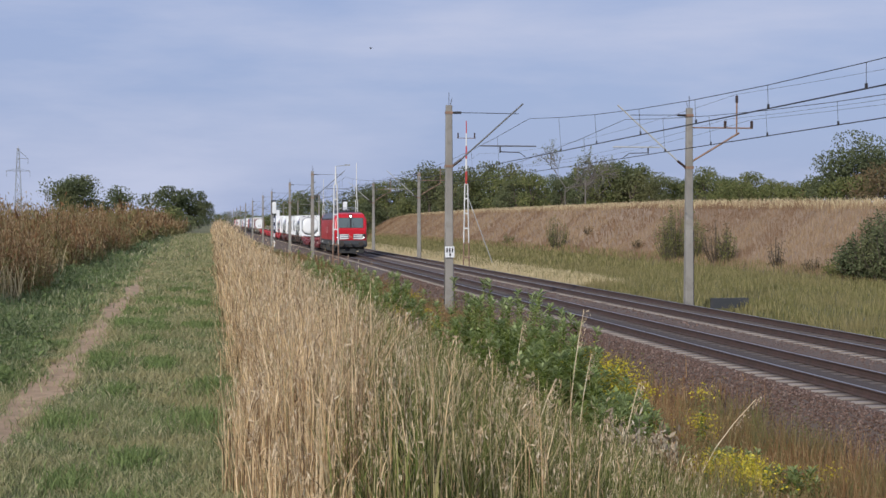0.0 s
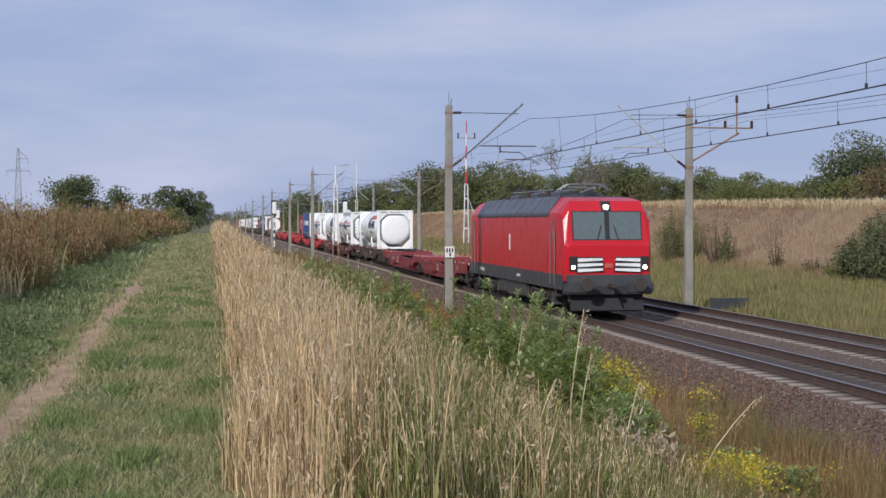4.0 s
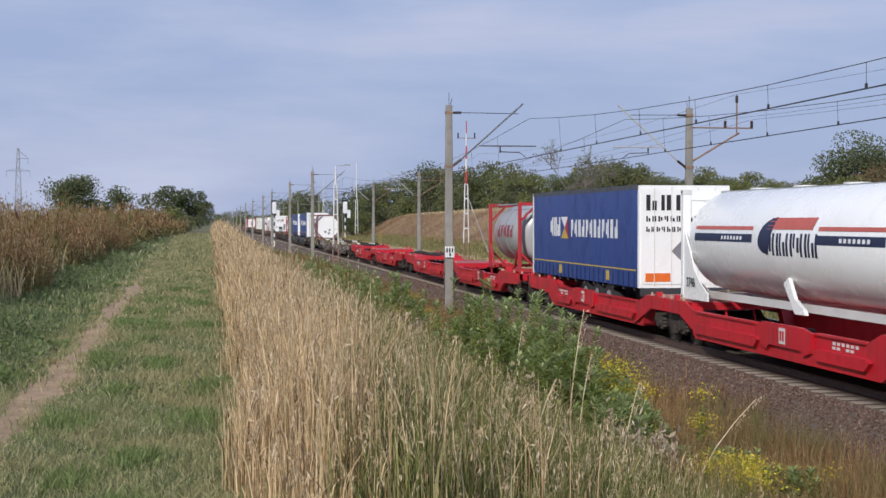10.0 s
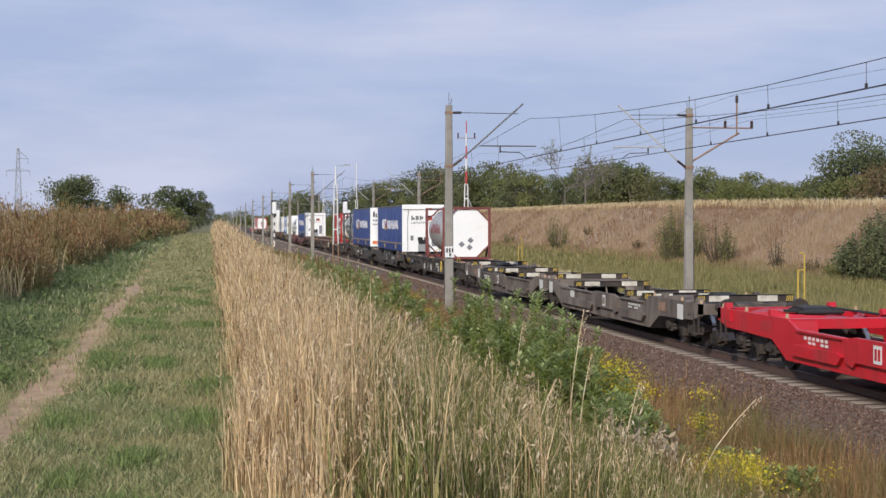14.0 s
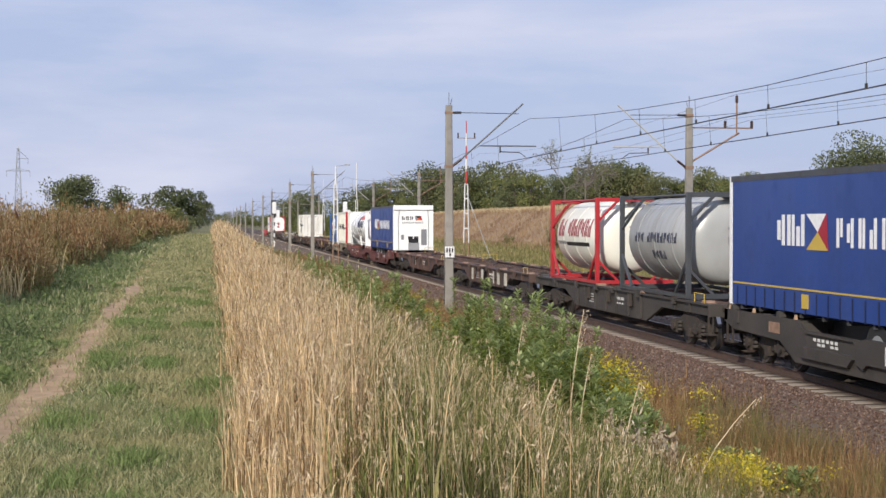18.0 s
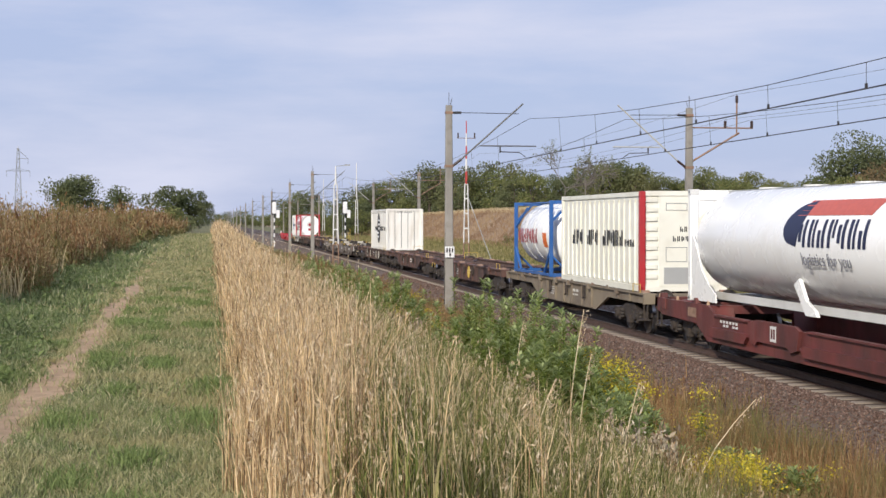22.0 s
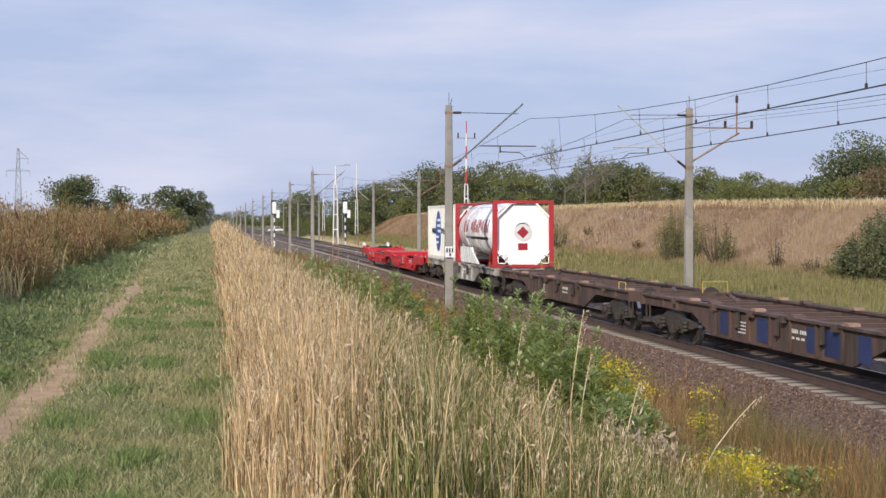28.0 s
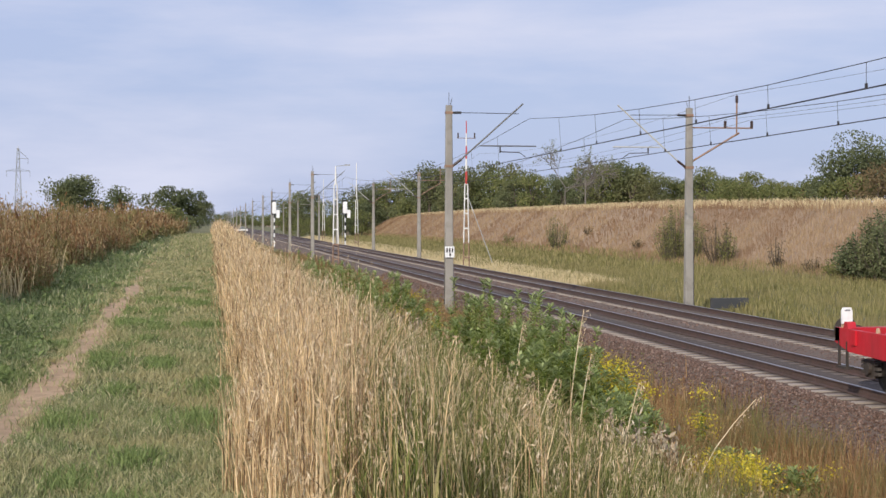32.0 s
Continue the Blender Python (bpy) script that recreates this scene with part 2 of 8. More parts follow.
def ground_material():
    """Soil under grass: green and straw, bare earth on the trodden line."""
    m, n, l, b = nodes_of("grassy_soil")
    pos = n.new("ShaderNodeNewGeometry").outputs["Position"]
    f1 = noise_fac(n, l, pos, 0.35, 0.38, 0.62)
    f2 = noise_fac(n, l, pos, 5.0, 0.35, 0.7, 6.0)
    col = mix_rgb(n, l, f1, (0.13, 0.145, 0.05), (0.21, 0.18, 0.085))
    col = mix_rgb(n, l, f2, col, (0.09, 0.09, 0.038))
    sep = n.new("ShaderNodeSeparateXYZ")
    l.new(pos, sep.inputs[0])
    far = n.new("ShaderNodeMapRange")
    far.inputs["From Min"].default_value, far.inputs["From Max"].default_value = 35.5, 38.5
    l.new(sep.outputs["X"], far.inputs["Value"])
    f3 = noise_fac(n, l, pos, 0.5, 0.3, 0.7)
    straw = mix_rgb(n, l, f3, (0.33, 0.235, 0.15), (0.25, 0.175, 0.11))
    col = mix_rgb(n, l, far.outputs["Result"], col, straw)
    l.new(col, b.inputs["Base Color"])
    b.inputs["Roughness"].default_value = 0.95
    bp = n.new("ShaderNodeBump")
    bp.inputs["Strength"].default_value, bp.inputs["Distance"].default_value = 0.6, 0.05
    l.new(f2, bp.inputs["Height"])
    l.new(bp.outputs["Normal"], b.inputs["Normal"])
    return m


SOIL = ground_material()
EARTH = surface("trodden_earth", (0.43, 0.29, 0.17), (0.32, 0.21, 0.12), 0.95, 2.5, dirt=(0.13, 0.11, 0.05), dirt_amount=0.6, bump=0.8, bscale=18)


# ---- mesh helpers ----
def quick_mesh(name, verts, faces, mats, ids=None):
    me = bpy.data.meshes.new(name)
    me.from_pydata(verts, [], faces)
    for mt in mats:
        me.materials.append(mt)
    if ids is not None:
        me.polygons.foreach_set("material_index", ids)
    me.update()
    return me


def link_bm(name, bm, material):
    me = bpy.data.meshes.new(name)
    bmesh.ops.recalc_face_normals(bm, faces=bm.faces)
    bm.to_mesh(me)
    bm.free()
    for mt in (material if isinstance(material, (list, tuple)) else [material]):
        me.materials.append(mt)
    return new(name, me)


def part(name, bm, material, parent, label=""):
    ob = link_bm(name, bm, material)
    ob.parent = parent
    if label:
        tagged(ob, label)
    return ob


def strokes(name, bm, material, parent, label=""):
    """Each loose piece of a mark as a part of its own."""
    bm.verts.index_update()
    todo = set(bm.faces)
    while todo:
        f = todo.pop()
        isle, edge = [f], [f]
        while edge:
            g = edge.pop()
            for e in g.edges:
                for k in e.link_faces:
                    if k in todo:
                        todo.discard(k)
                        isle.append(k)
                        edge.append(k)
        one = bmesh.new()
        made = {}
        for g in sorted(isle, key=lambda q: q.index):
            for v in g.verts:
                if v.index not in made:
                    made[v.index] = one.verts.new(v.co)
            one.faces.new([made[v.index] for v in g.verts])
        part(name, one, material, parent, label)
    bm.free()


def share(ob, m):
    """Another part on the same mesh, under the same parent."""
    o = ob.copy()
    scene.collection.objects.link(o)
    o.matrix_basis = m
    return o


def thing(name, label, category, group="", kind=""):
    return tagged(new(name), label, category, group, kind)


def box(bm, x0, x1, y0, y1, z0, z1, mi=0):
    vs = [bm.verts.new((x, y, z)) for x in (x0, x1) for y in (y0, y1) for z in (z0, z1)]
    for q in ((0, 1, 3, 2), (4, 6, 7, 5), (0, 4, 5, 1), (2, 3, 7, 6), (0, 2, 6, 4), (1, 5, 7, 3)):
        bm.faces.new([vs[i] for i in q]).material_index = mi
    return vs


def prism(bm, pts, x0, x1, mi=0, axis="x"):
    """A flat outline (y, z) pulled along x, or (x, z) pulled along y."""
    def at(p, a):
        return (a, p[0], p[1]) if axis == "x" else ((p[0], a, p[1]) if axis == "y" else (p[0], p[1], a))
    a = [bm.verts.new(at(p, x0)) for p in pts]
    b = [bm.verts.new(at(p, x1)) for p in pts]
    fs = [bm.faces.new(a), bm.faces.new(b[::-1])]
    for i in range(len(pts)):
        j = (i + 1) % len(pts)
        fs.append(bm.faces.new((a[i], b[i], b[j], a[j])))
    for q in fs:
        q.material_index = mi


def tube(bm, p0, p1, r0, r1=None, seg=8, mi=0, cap=True):
    p0, p1 = Vector(p0), Vector(p1)
    r1 = r0 if r1 is None else r1
    q = (p1 - p0).to_track_quat("Z", "Y")
    ring = [Vector((math.cos(2 * math.pi * i / seg), math.sin(2 * math.pi * i / seg), 0)) for i in range(seg)]
    a = [bm.verts.new(p0 + q @ (v * r0)) for v in ring]
    b = [bm.verts.new(p1 + q @ (v * r1)) for v in ring]
    for i in range(seg):
        j = (i + 1) % seg
        bm.faces.new((a[i], a[j], b[j], b[i])).material_index = mi
    if cap:
        bm.faces.new(a[::-1]).material_index = mi
        bm.faces.new(b).material_index = mi


def lathe_y(bm, prof, seg=28, cx=0.0, cz=0.0, smooth_it=True, mi=0):
    """A round body about an axis along y: prof is a row of (y, radius)."""
    rings = []
    for y, r in prof:
        rings.append([bm.verts.new((cx + r * math.cos(2 * math.pi * i / seg), y, cz + r * math.sin(2 * math.pi * i / seg))) for i in range(seg)])
    for a, b in zip(rings, rings[1:]):
        for i in range(seg):
            j = (i + 1) % seg
            f = bm.faces.new((a[i], a[j], b[j], b[i]))
            f.smooth, f.material_index = smooth_it, mi
    bm.faces.new(rings[0]).material_index = mi
    bm.faces.new(rings[-1][::-1]).material_index = mi


def B():
    return bmesh.new()


# ---- ground, bed and rails ----
def build_ground():
    xs = np.array([-4000, -1500, -600, -200, -80, -40, -20, -12, -8, -6, -5, -4, -3.4, -2.8, -2.2, -1.6, -1, -0.5, 0, 0.5, 1, 1.6, 2.2, 2.8, 3.4, 4.2, 5, 5.8, 6.5, 7.4, 8.6, 9.6, 12, 16, 20, 20.8, 21.5, 24, 27, 30, 33, 36, 37.3, 38.5, 40, 42, 44.5, 45.7, 47, 52, 60, 75, 90, 120, 200, 400, 1000, 4000.0])
    ys = np.concatenate([[-800, -200, -60, -25, -10, 0], np.arange(4, 40, 1.0), np.arange(40, 120, 2.5), np.arange(120, 400, 8.0), [420, 470, 550, 700, 900, 1300, 2000, 4000]])
    gx, gy = np.meshgrid(xs, ys)
    gz = ground_z(gx, gy)
    nx = len(xs)
    verts = np.stack([gx, gy, gz], -1).reshape(-1, 3)
    faces = [(j * nx + i, j * nx + i + 1, (j + 1) * nx + i + 1, (j + 1) * nx + i) for j in range(len(ys) - 1) for i in range(nx - 1)]
    me = quick_mesh("ground", verts.tolist(), faces, [SOIL])
    me.polygons.foreach_set("use_smooth", [True] * len(me.polygons))
    tagged(new("ground", me), "grassy ground falling to the railway and rising beyond it", "ground", kind="structure")
    # trodden earth line in the grass, 4 mm proud at its edges
    rng = np.random.default_rng(3)
    path_y = np.arange(6.5, 62, 0.25)
    vs, fs = [], []
    for k, y in enumerate(path_y):
        mid = float(path_mid(y))
        half = (0.22 + 0.05 * math.sin(y * 0.9 + 1) + rng.uniform(-0.05, 0.05)) * (1 if y < 41 else max(0.3, 0.6 + 0.5 * math.sin(y * 0.8)))
        for u in (-1, -0.4, 0.4, 1):
            x = mid + u * half
            vs.append((x, y, float(ground_z(x, y)) + (0.006 if abs(u) == 1 else 0.012)))
        if k:
            o = 4 * k
            fs += [(o - 4 + i, o - 3 + i, o + 1 + i, o + i) for i in range(3)]
    tagged(new("footpath", quick_mesh("footpath", vs, fs, [EARTH])), "narrow trodden line of bare brown earth in the grass", "path", kind="structure")


def build_bed():
    bm = B()
    prism(bm, [(9.6, -1.05), (11.1, -0.225), (11.5, -0.196), (12.0, -0.188), (13.5, -0.188), (14.2, -0.20), (14.75, -0.28), (15.3, -0.20), (16.0, -0.188), (17.6, -0.188), (18.2, -0.20), (18.5, -0.24), (19.9, -0.95)], -80, 1600, axis="y")
    bed = link_bm("ballast_bed", bm, BALLAST)
    tagged(bed, "purple-brown crushed stone bed under two tracks", "ballast", kind="structure")
    y0, y1 = -80, 1600
    head = [(-0.075, -0.172), (-0.075, -0.16), (-0.012, -0.14), (-0.012, -0.045), (-0.036, -0.03), (-0.036, -0.004), (-0.028, 0.0), (0.028, 0.0), (0.036, -0.004), (0.036, -0.03), (0.012, -0.045), (0.012, -0.14), (0.075, -0.16), (0.075, -0.172)]
    sl = B()
    prism(sl, [(-1.30, -0.36), (-1.30, -0.19), (-1.27, -0.176), (-0.45, -0.18), (-0.35, -0.20), (0.35, -0.20), (0.45, -0.18), (1.27, -0.176), (1.30, -0.19), (1.30, -0.36)], -0.13, 0.13, axis="y")
    for cx, label in ((NEAR, "track with concrete sleepers that the train runs on"), (FAR, "empty track with concrete sleepers beyond the train")):
        tr = thing("railway_track", label, "railway track", "the two tracks", "structure")
        tr.location = (cx, 0, 0)
        for sx in (-0.7535, 0.7535):
            bm = B()
            prism(bm, [(sx + p[0], p[1]) for p in head], y0, y1, axis="y")
            for f in bm.faces:
                if f.calc_center_median().z > -0.003:
                    f.material_index = 1
            part("rail", bm, [RAIL, RAIL_TOP], tr, "rust-brown rail with a worn bright head")
        if cx == NEAR:
            first = part("sleeper", sl, SLEEPER, tr)
            first.location = (0, 14.0, 0)
            for i in range(1, 290):
                share(first, Matrix.Translation((0, 14.0 + 0.6 * i, 0)))
            start = 14.0 + 0.6 * 290
        else:
            start = 14.0
        bm = B()
        y = start
        while y < (420 if cx == NEAR else 240):
            box(bm, -1.30, 1.30, y - 0.13, y + 0.13, -0.36, -0.177)
            y += 0.6
        tagged(part("sleepers", bm, SLEEPER, tr), kind="stuff")
# ---- overhead line ----
STATIONS = [-4.0, 59.5, 140.0, 179.6, 232.0, 270.0, 335.0, 400.0, 465.0, 530.0, 600.0, 670.0, 745.0, 820.0]
CONTACT, MESSENGER = 5.69, 7.25
POLE_N, POLE_F = 9.55, 19.6


def catenary_pole(x, y, side, lattice=False, feeder=False, plate=False, counterpole=False):
    """A concrete pole with its bracket. side: +1 when the track lies towards +x."""
    gz = float(ground_z(x, y))
    t = thing("catenary_pole", "tapered grey concrete pole carrying the overhead line bracket", "catenary pole", "overhead line poles")
    t.location = (x, y, gz)
    zt = 7.75 - gz
    bm = B()
    b, tp = 0.19, 0.125
    vs = [bm.verts.new((sx * w, sy * w * 0.85, z)) for z, w in ((-0.5, b), (zt, tp)) for sx, sy in ((-1, -1), (1, -1), (1, 1), (-1, 1))]
    for q in ((0, 1, 5, 4), (1, 2, 6, 5), (2, 3, 7, 6), (3, 0, 4, 7), (4, 5, 6, 7)):
        bm.faces.new([vs[i] for i in q])
    bmesh.ops.bevel(bm, geom=[e for e in bm.edges if abs(e.verts[0].co.z - e.verts[1].co.z) > 1], offset=0.03, segments=1, affect="EDGES")
    part("pole", bm, CONCRETE, t)
    bm = B()
    box(bm, -0.24, 0.24, -0.22, 0.22, -0.6, 0.25)
    part("footing", bm, CONCRETE, t)
    reach = abs((NEAR if side > 0 else FAR) - x)
    s = side
    zc, zm = CONTACT - gz, MESSENGER - gz
    bm = B()
    tube(bm, (s * 0.14, 0, 5.3 - gz), (s * 0.5, 0, 5.58 - gz), 0.055)
    part("insulator", bm, INSULATOR, t)
    bm = B()
    tube(bm, (s * 0.5, 0, 5.58 - gz), (s * (reach + (-0.15 if s > 0 else 0.2)), 0, 7.85 - gz), 0.032)
    part("bracket_tube", bm, ARM if s > 0 else ARM_PALE, t)
    bm = B()
    tube(bm, (s * 0.12, 0, 7.45 - gz), (s * 0.5, 0, 7.46 - gz), 0.05)
    tube(bm, (s * 0.5, 0, 7.46 - gz), (s * (reach - 0.35), 0, 7.44 - gz), 0.014)
    part("stay_wire", bm, WIRE, t)
    bm = B()
    tube(bm, (s * 1.25, 0, 6.13 - gz), (s * (reach + 0.4), 0, 6.13 - gz), 0.026)
    part("registration_tube", bm, ARM if s > 0 else ARM_PALE, t)
    bm = B()
    tube(bm, (s * (reach - 1.1), 0, 6.1 - gz), (s * (reach - 1.1), 0, 5.86 - gz), 0.03)
    tube(bm, (s * (reach - 1.1), 0, 5.9 - gz), (s * (reach - 0.3), 0, zc + 0.18), 0.018)
    tube(bm, (s * (reach - 0.3), 0, zc + 0.18), (s * (reach - 0.05), 0, zc), 0.014)
    part("steady_arm", bm, WIRE, t)
    bm = B()
    tube(bm, (0.0, 0.0, zt), (0.0, 0.0, zt + 0.5), 0.012)
    tube(bm, (s * 0.05, 0.0, zt), (s * 0.13, 0.0, zt + 0.28), 0.012)
    part("spike", bm, WIRE, t)
    for z in (5.3 - gz, 7.45 - gz):
        bm = B()
        w = 0.19 + (0.125 - 0.19) * z / zt
        box(bm, -w - 0.02, w + 0.02, -w, w, z - 0.05, z + 0.05)
        part("clamp", bm, RUST, t)
    bm = B()
    tube(bm, (-s * 0.21, -0.1, 0.1), (-s * 0.16, -0.1, 3.6), 0.012, seg=5)
    part("earth_cable", bm, BLACK, t)
    if feeder:
        bm = B()
        tube(bm, (-s * 0.12, 0, 5.55 - gz), (-s * 2.15, 0, 6.75 - gz), 0.04)
        tube(bm, (-s * 0.12, 0, 6.95 - gz), (-s * 2.75, 0, 6.95 - gz), 0.03)
        tube(bm, (-s * 2.05, 0, 6.7 - gz), (-s * 2.05, 0, 8.0 - gz), 0.035)
        part("side_bracket", bm, RUST, t, "rusty side bracket for the feeder wires")
        for px, pz in ((1.55, 6.95), (2.7, 6.95), (2.05, 8.0)):
            bm = B()
            lathe_v = ((0.0, 0.05), (0.05, 0.075), (0.1, 0.05), (0.15, 0.075), (0.2, 0.05), (0.25, 0.075), (0.3, 0.04))
            for (za, ra), (zb, rb) in zip(lathe_v, lathe_v[1:]):
                tube(bm, (-s * px, 0, pz - gz + za), (-s * px, 0, pz - gz + zb), ra, rb, 8)
            part("insulator", bm, INSULATOR, t)
    if plate:
        bm = B()
        box(bm, -0.19, 0.19, -0.215, -0.20, 1.85 - gz - 0.22, 1.85 - gz + 0.22)
        pl = part("number_plate", bm, INK_WHITE, t, "white plate with black markings")
        bm = B()
        for px in (-0.11, 0.0, 0.11):
            box(bm, px - 0.03, px + 0.03, -0.222, -0.216, 1.85 - gz - 0.02, 1.85 - gz + 0.16)
        box(bm, -0.02, 0.05, -0.222, -0.216, 1.85 - gz - 0.17, 1.85 - gz - 0.06)
        part("markings", bm, INK_BLACK, pl)
    return t


def lattice_mast(x, y, top, red_top, lamp_arm=0, guy=False):
    gz = float(ground_z(x, y))
    t = thing("lattice_mast", "slim riveted lattice mast with a red and white top" if red_top else "slim white-grey lattice mast with a lamp arm", "lattice mast", "lattice masts")
    t.location = (x, y, gz)
    h = top - gz
    lat = min(h, 6.9)
    bw, tw = 0.24, 0.11

    def w(z):
        return bw + (tw - bw) * min(1, z / lat)
    for sx in (-1, 1):
        bm = B()
        for k in range(6):
            z0, z1 = lat * k / 6, lat * (k + 1) / 6
            tube(bm, (sx * w(z0), 0, z0 - (0.4 if k == 0 else 0)), (sx * w(z1), 0, z1), 0.05, seg=4, mi=0 if k < 2 else 1)
        part("upright", bm, [RUST, MAST_WHITE], t)
    bm = B()
    for k in range(1, 7):
        z = lat * k / 6
        box(bm, -w(z), w(z), -0.03, 0.03, z - 0.05, z + 0.05, 0 if k < 3 else 1)
    part("batten", bm, [RUST, MAST_WHITE], t)
    if h > lat:
        n = 5
        for k in range(n):
            z0, z1 = lat + (h - lat) * k / n, lat + (h - lat) * (k + 1) / n
            bm = B()
            tube(bm, (0, 0, z0), (0, 0, z1), 0.09 - 0.01 * k, 0.08 - 0.01 * k, 6)
            part("top_section", bm, MAST_RED if red_top and k % 2 == 0 else MAST_WHITE, t)
    if red_top:
        bm = B()
        tube(bm, (-0.75, 0, h - 1.35), (0.75, 0, h - 1.35), 0.025)
        part("crossarm", bm, RUST, t)
        for px in (-0.65, 0.65):
            bm = B()
            tube(bm, (px, 0, h - 1.35), (px, 0, h - 0.95), 0.06)
            part("insulator", bm, INSULATOR, t)
    if lamp_arm:
        bm = B()
        tube(bm, (0, 0, h), (lamp_arm * 0.9, 0, h + 0.1), 0.03)
        box(bm, lamp_arm * 0.9 - 0.2, lamp_arm * 0.9 + 0.2, -0.08, 0.08, h + 0.05, h + 0.15)
        part("lamp_arm", bm, GALV, t)
    if guy:
        bm = B()
        tube(bm, (0, 0, 6.2), (2.2, -0.6, 0.1), 0.03, seg=5)
        part("guy_wire", bm, GALV, t)
    return t


def line_signal(x, y, lit=False):
    gz = float(ground_z(x, y))
    t = thing("signal", "railway signal seen from behind on a black and white banded post", "signal", "railway signals")
    t.location = (x, y, max(gz, -0.3))
    for k in range(8):
        bm = B()
        tube(bm, (0, 0, k * 0.55 - (0.3 if k == 0 else 0)), (0, 0, k * 0.55 + 0.55), 0.09, seg=8)
        part("post_band", bm, INK_BLACK if k % 2 else INK_WHITE, t)
    bm = B()
    box(bm, -0.3, 0.3, -0.1, 0.18, 4.5, 6.2)
    bmesh.ops.bevel(bm, geom=bm.edges[:], offset=0.08, segments=2, affect="EDGES")
    part("signal_head", bm, INK_WHITE, t)
    bm = B()
    box(bm, -0.42, 0.28, 0.181, 0.23, 4.3, 6.45)
    part("signal_board", bm, INK_BLACK, t)
    bm = B()
    box(bm, 0.3, 0.75, 0.0, 0.1, 3.9, 5.0)
    part("side_box", bm, INK_WHITE, t)
    bm = B()
    tube(bm, (-0.4, 0.15, 0), (-0.35, 0.15, 6.0), 0.02, seg=5)
    tube(bm, (-0.1, 0.15, 0), (-0.15, 0.15, 6.0), 0.02, seg=5)
    part("ladder", bm, GALV, t)


def wire(name, pts, r, label, parent=None):
    """One thin round wire through the points, unbroken."""
    bm = B()
    rings = [[bm.verts.new((x + r * math.cos(k * 1.2566), y, z + r * math.sin(k * 1.2566))) for k in range(5)] for x, y, z in pts]
    for a, b in zip(rings, rings[1:]):
        for k in range(5):
            bm.faces.new((a[k], a[(k + 1) % 5], b[(k + 1) % 5], b[k]))
    if parent:
        return part(name, bm, WIRE, parent)
    return tagged(link_bm(name, bm, WIRE), label, "wire", "overhead wires")


def build_overhead():
    for y in STATIONS[:9]:
        first = abs(y - 59.5) < 1
        catenary_pole(POLE_N, y, 1, plate=first)
        catenary_pole(POLE_F, y, -1, feeder=y < 200)
    for y in STATIONS[9:]:
        catenary_pole(POLE_N, y, 1)
    lattice_mast(POLE_F + 0.2, 114.8, 10.9, True, guy=True)
    lattice_mast(POLE_N + 0.05, 114.6, 7.3, False, lamp_arm=1)
    lattice_mast(POLE_F + 0.2, 202.5, 11.0, False)
    lattice_mast(POLE_F + 0.2, 262.0, 10.5, False)
    line_signal(POLE_N - 0.2, 218.0)
    line_signal(POLE_F - 0.4, 213.0)
    for cx, lab in ((NEAR, "catenary with droppers over the nearer track"), (FAR, "catenary with droppers over the farther track")):
        t = thing("overhead_line", lab, "overhead line", "overhead lines")
        zig = 0.2
        con, mes = [], []
        for i, (ya, yb) in enumerate(zip(STATIONS[:12], STATIONS[1:13])):
            span = yb - ya
            sag = 1.05 * (span / 63.5) ** 2
            n = 12
            sa, sb = (zig, -zig) if i % 2 else (-zig, zig)
            for k in range(n):
                u = k / n
                con.append((cx + sa + (sb - sa) * u, ya + span * u, CONTACT))
                mes.append((cx + (sa + (sb - sa) * u) * 0.5, ya + span * u, MESSENGER - min(sag, 1.2) * 4 * u * (1 - u)))
            if ya < 200:
                for k in range(1, 12):
                    u = k / 12
                    bm = B()
                    zt = MESSENGER - min(sag, 1.2) * 4 * u * (1 - u)
                    xx = cx + sa + (sb - sa) * u
                    tube(bm, (xx, ya + span * u, CONTACT), (cx + (sa + (sb - sa) * u) * 0.5, ya + span * u, zt), 0.006, seg=4, cap=False)
                    box(bm, xx - 0.015, xx + 0.015, ya + span * u - 0.04, ya + span * u + 0.04, CONTACT - 0.02, CONTACT + 0.1)
                    part("dropper", bm, WIRE, t)
        wire("contact_wire", con, 0.013, "", t)
        wire("contact_wire", [(x + 0.05, y, z) for x, y, z in con], 0.010, "", t)
        wire("messenger_wire", mes, 0.010, "", t)
    for dx, z in ((1.55, 7.3), (2.7, 7.3), (2.05, 8.35)):
        pts = []
        for ya, yb in ((-4.0, 59.5), (59.5, 114.8), (114.8, 140.0), (140.0, 179.6), (179.6, 202.5)):
            for k in range(10):
                u = k / 10
                pts.append((POLE_F + dx * (1 if ya < 100 else 0.6), ya + (yb - ya) * u, z - 0.5 * 4 * u * (1 - u)))
        wire("feeder_wire", pts, 0.006, "thin feeder wire strung along the line")
    # low concrete box beside the pole across the line
    t = thing("trough_panel", "low dark grey panel on posts beside the line", "panel")
    t.location = (20.4, 58.2, float(ground_z(20.4, 58.2)))
    bm = B()
    box(bm, -0.3, 1.3, -0.06, 0.06, 0.35, 0.78)
    part("board", bm, LOCO_GREY, t)
    for px in (-0.2, 1.2):
        bm = B()
        box(bm, px - 0.05, px + 0.05, 0.06, 0.14, -0.3, 0.75)
        part("post", bm, CONCRETE, t)


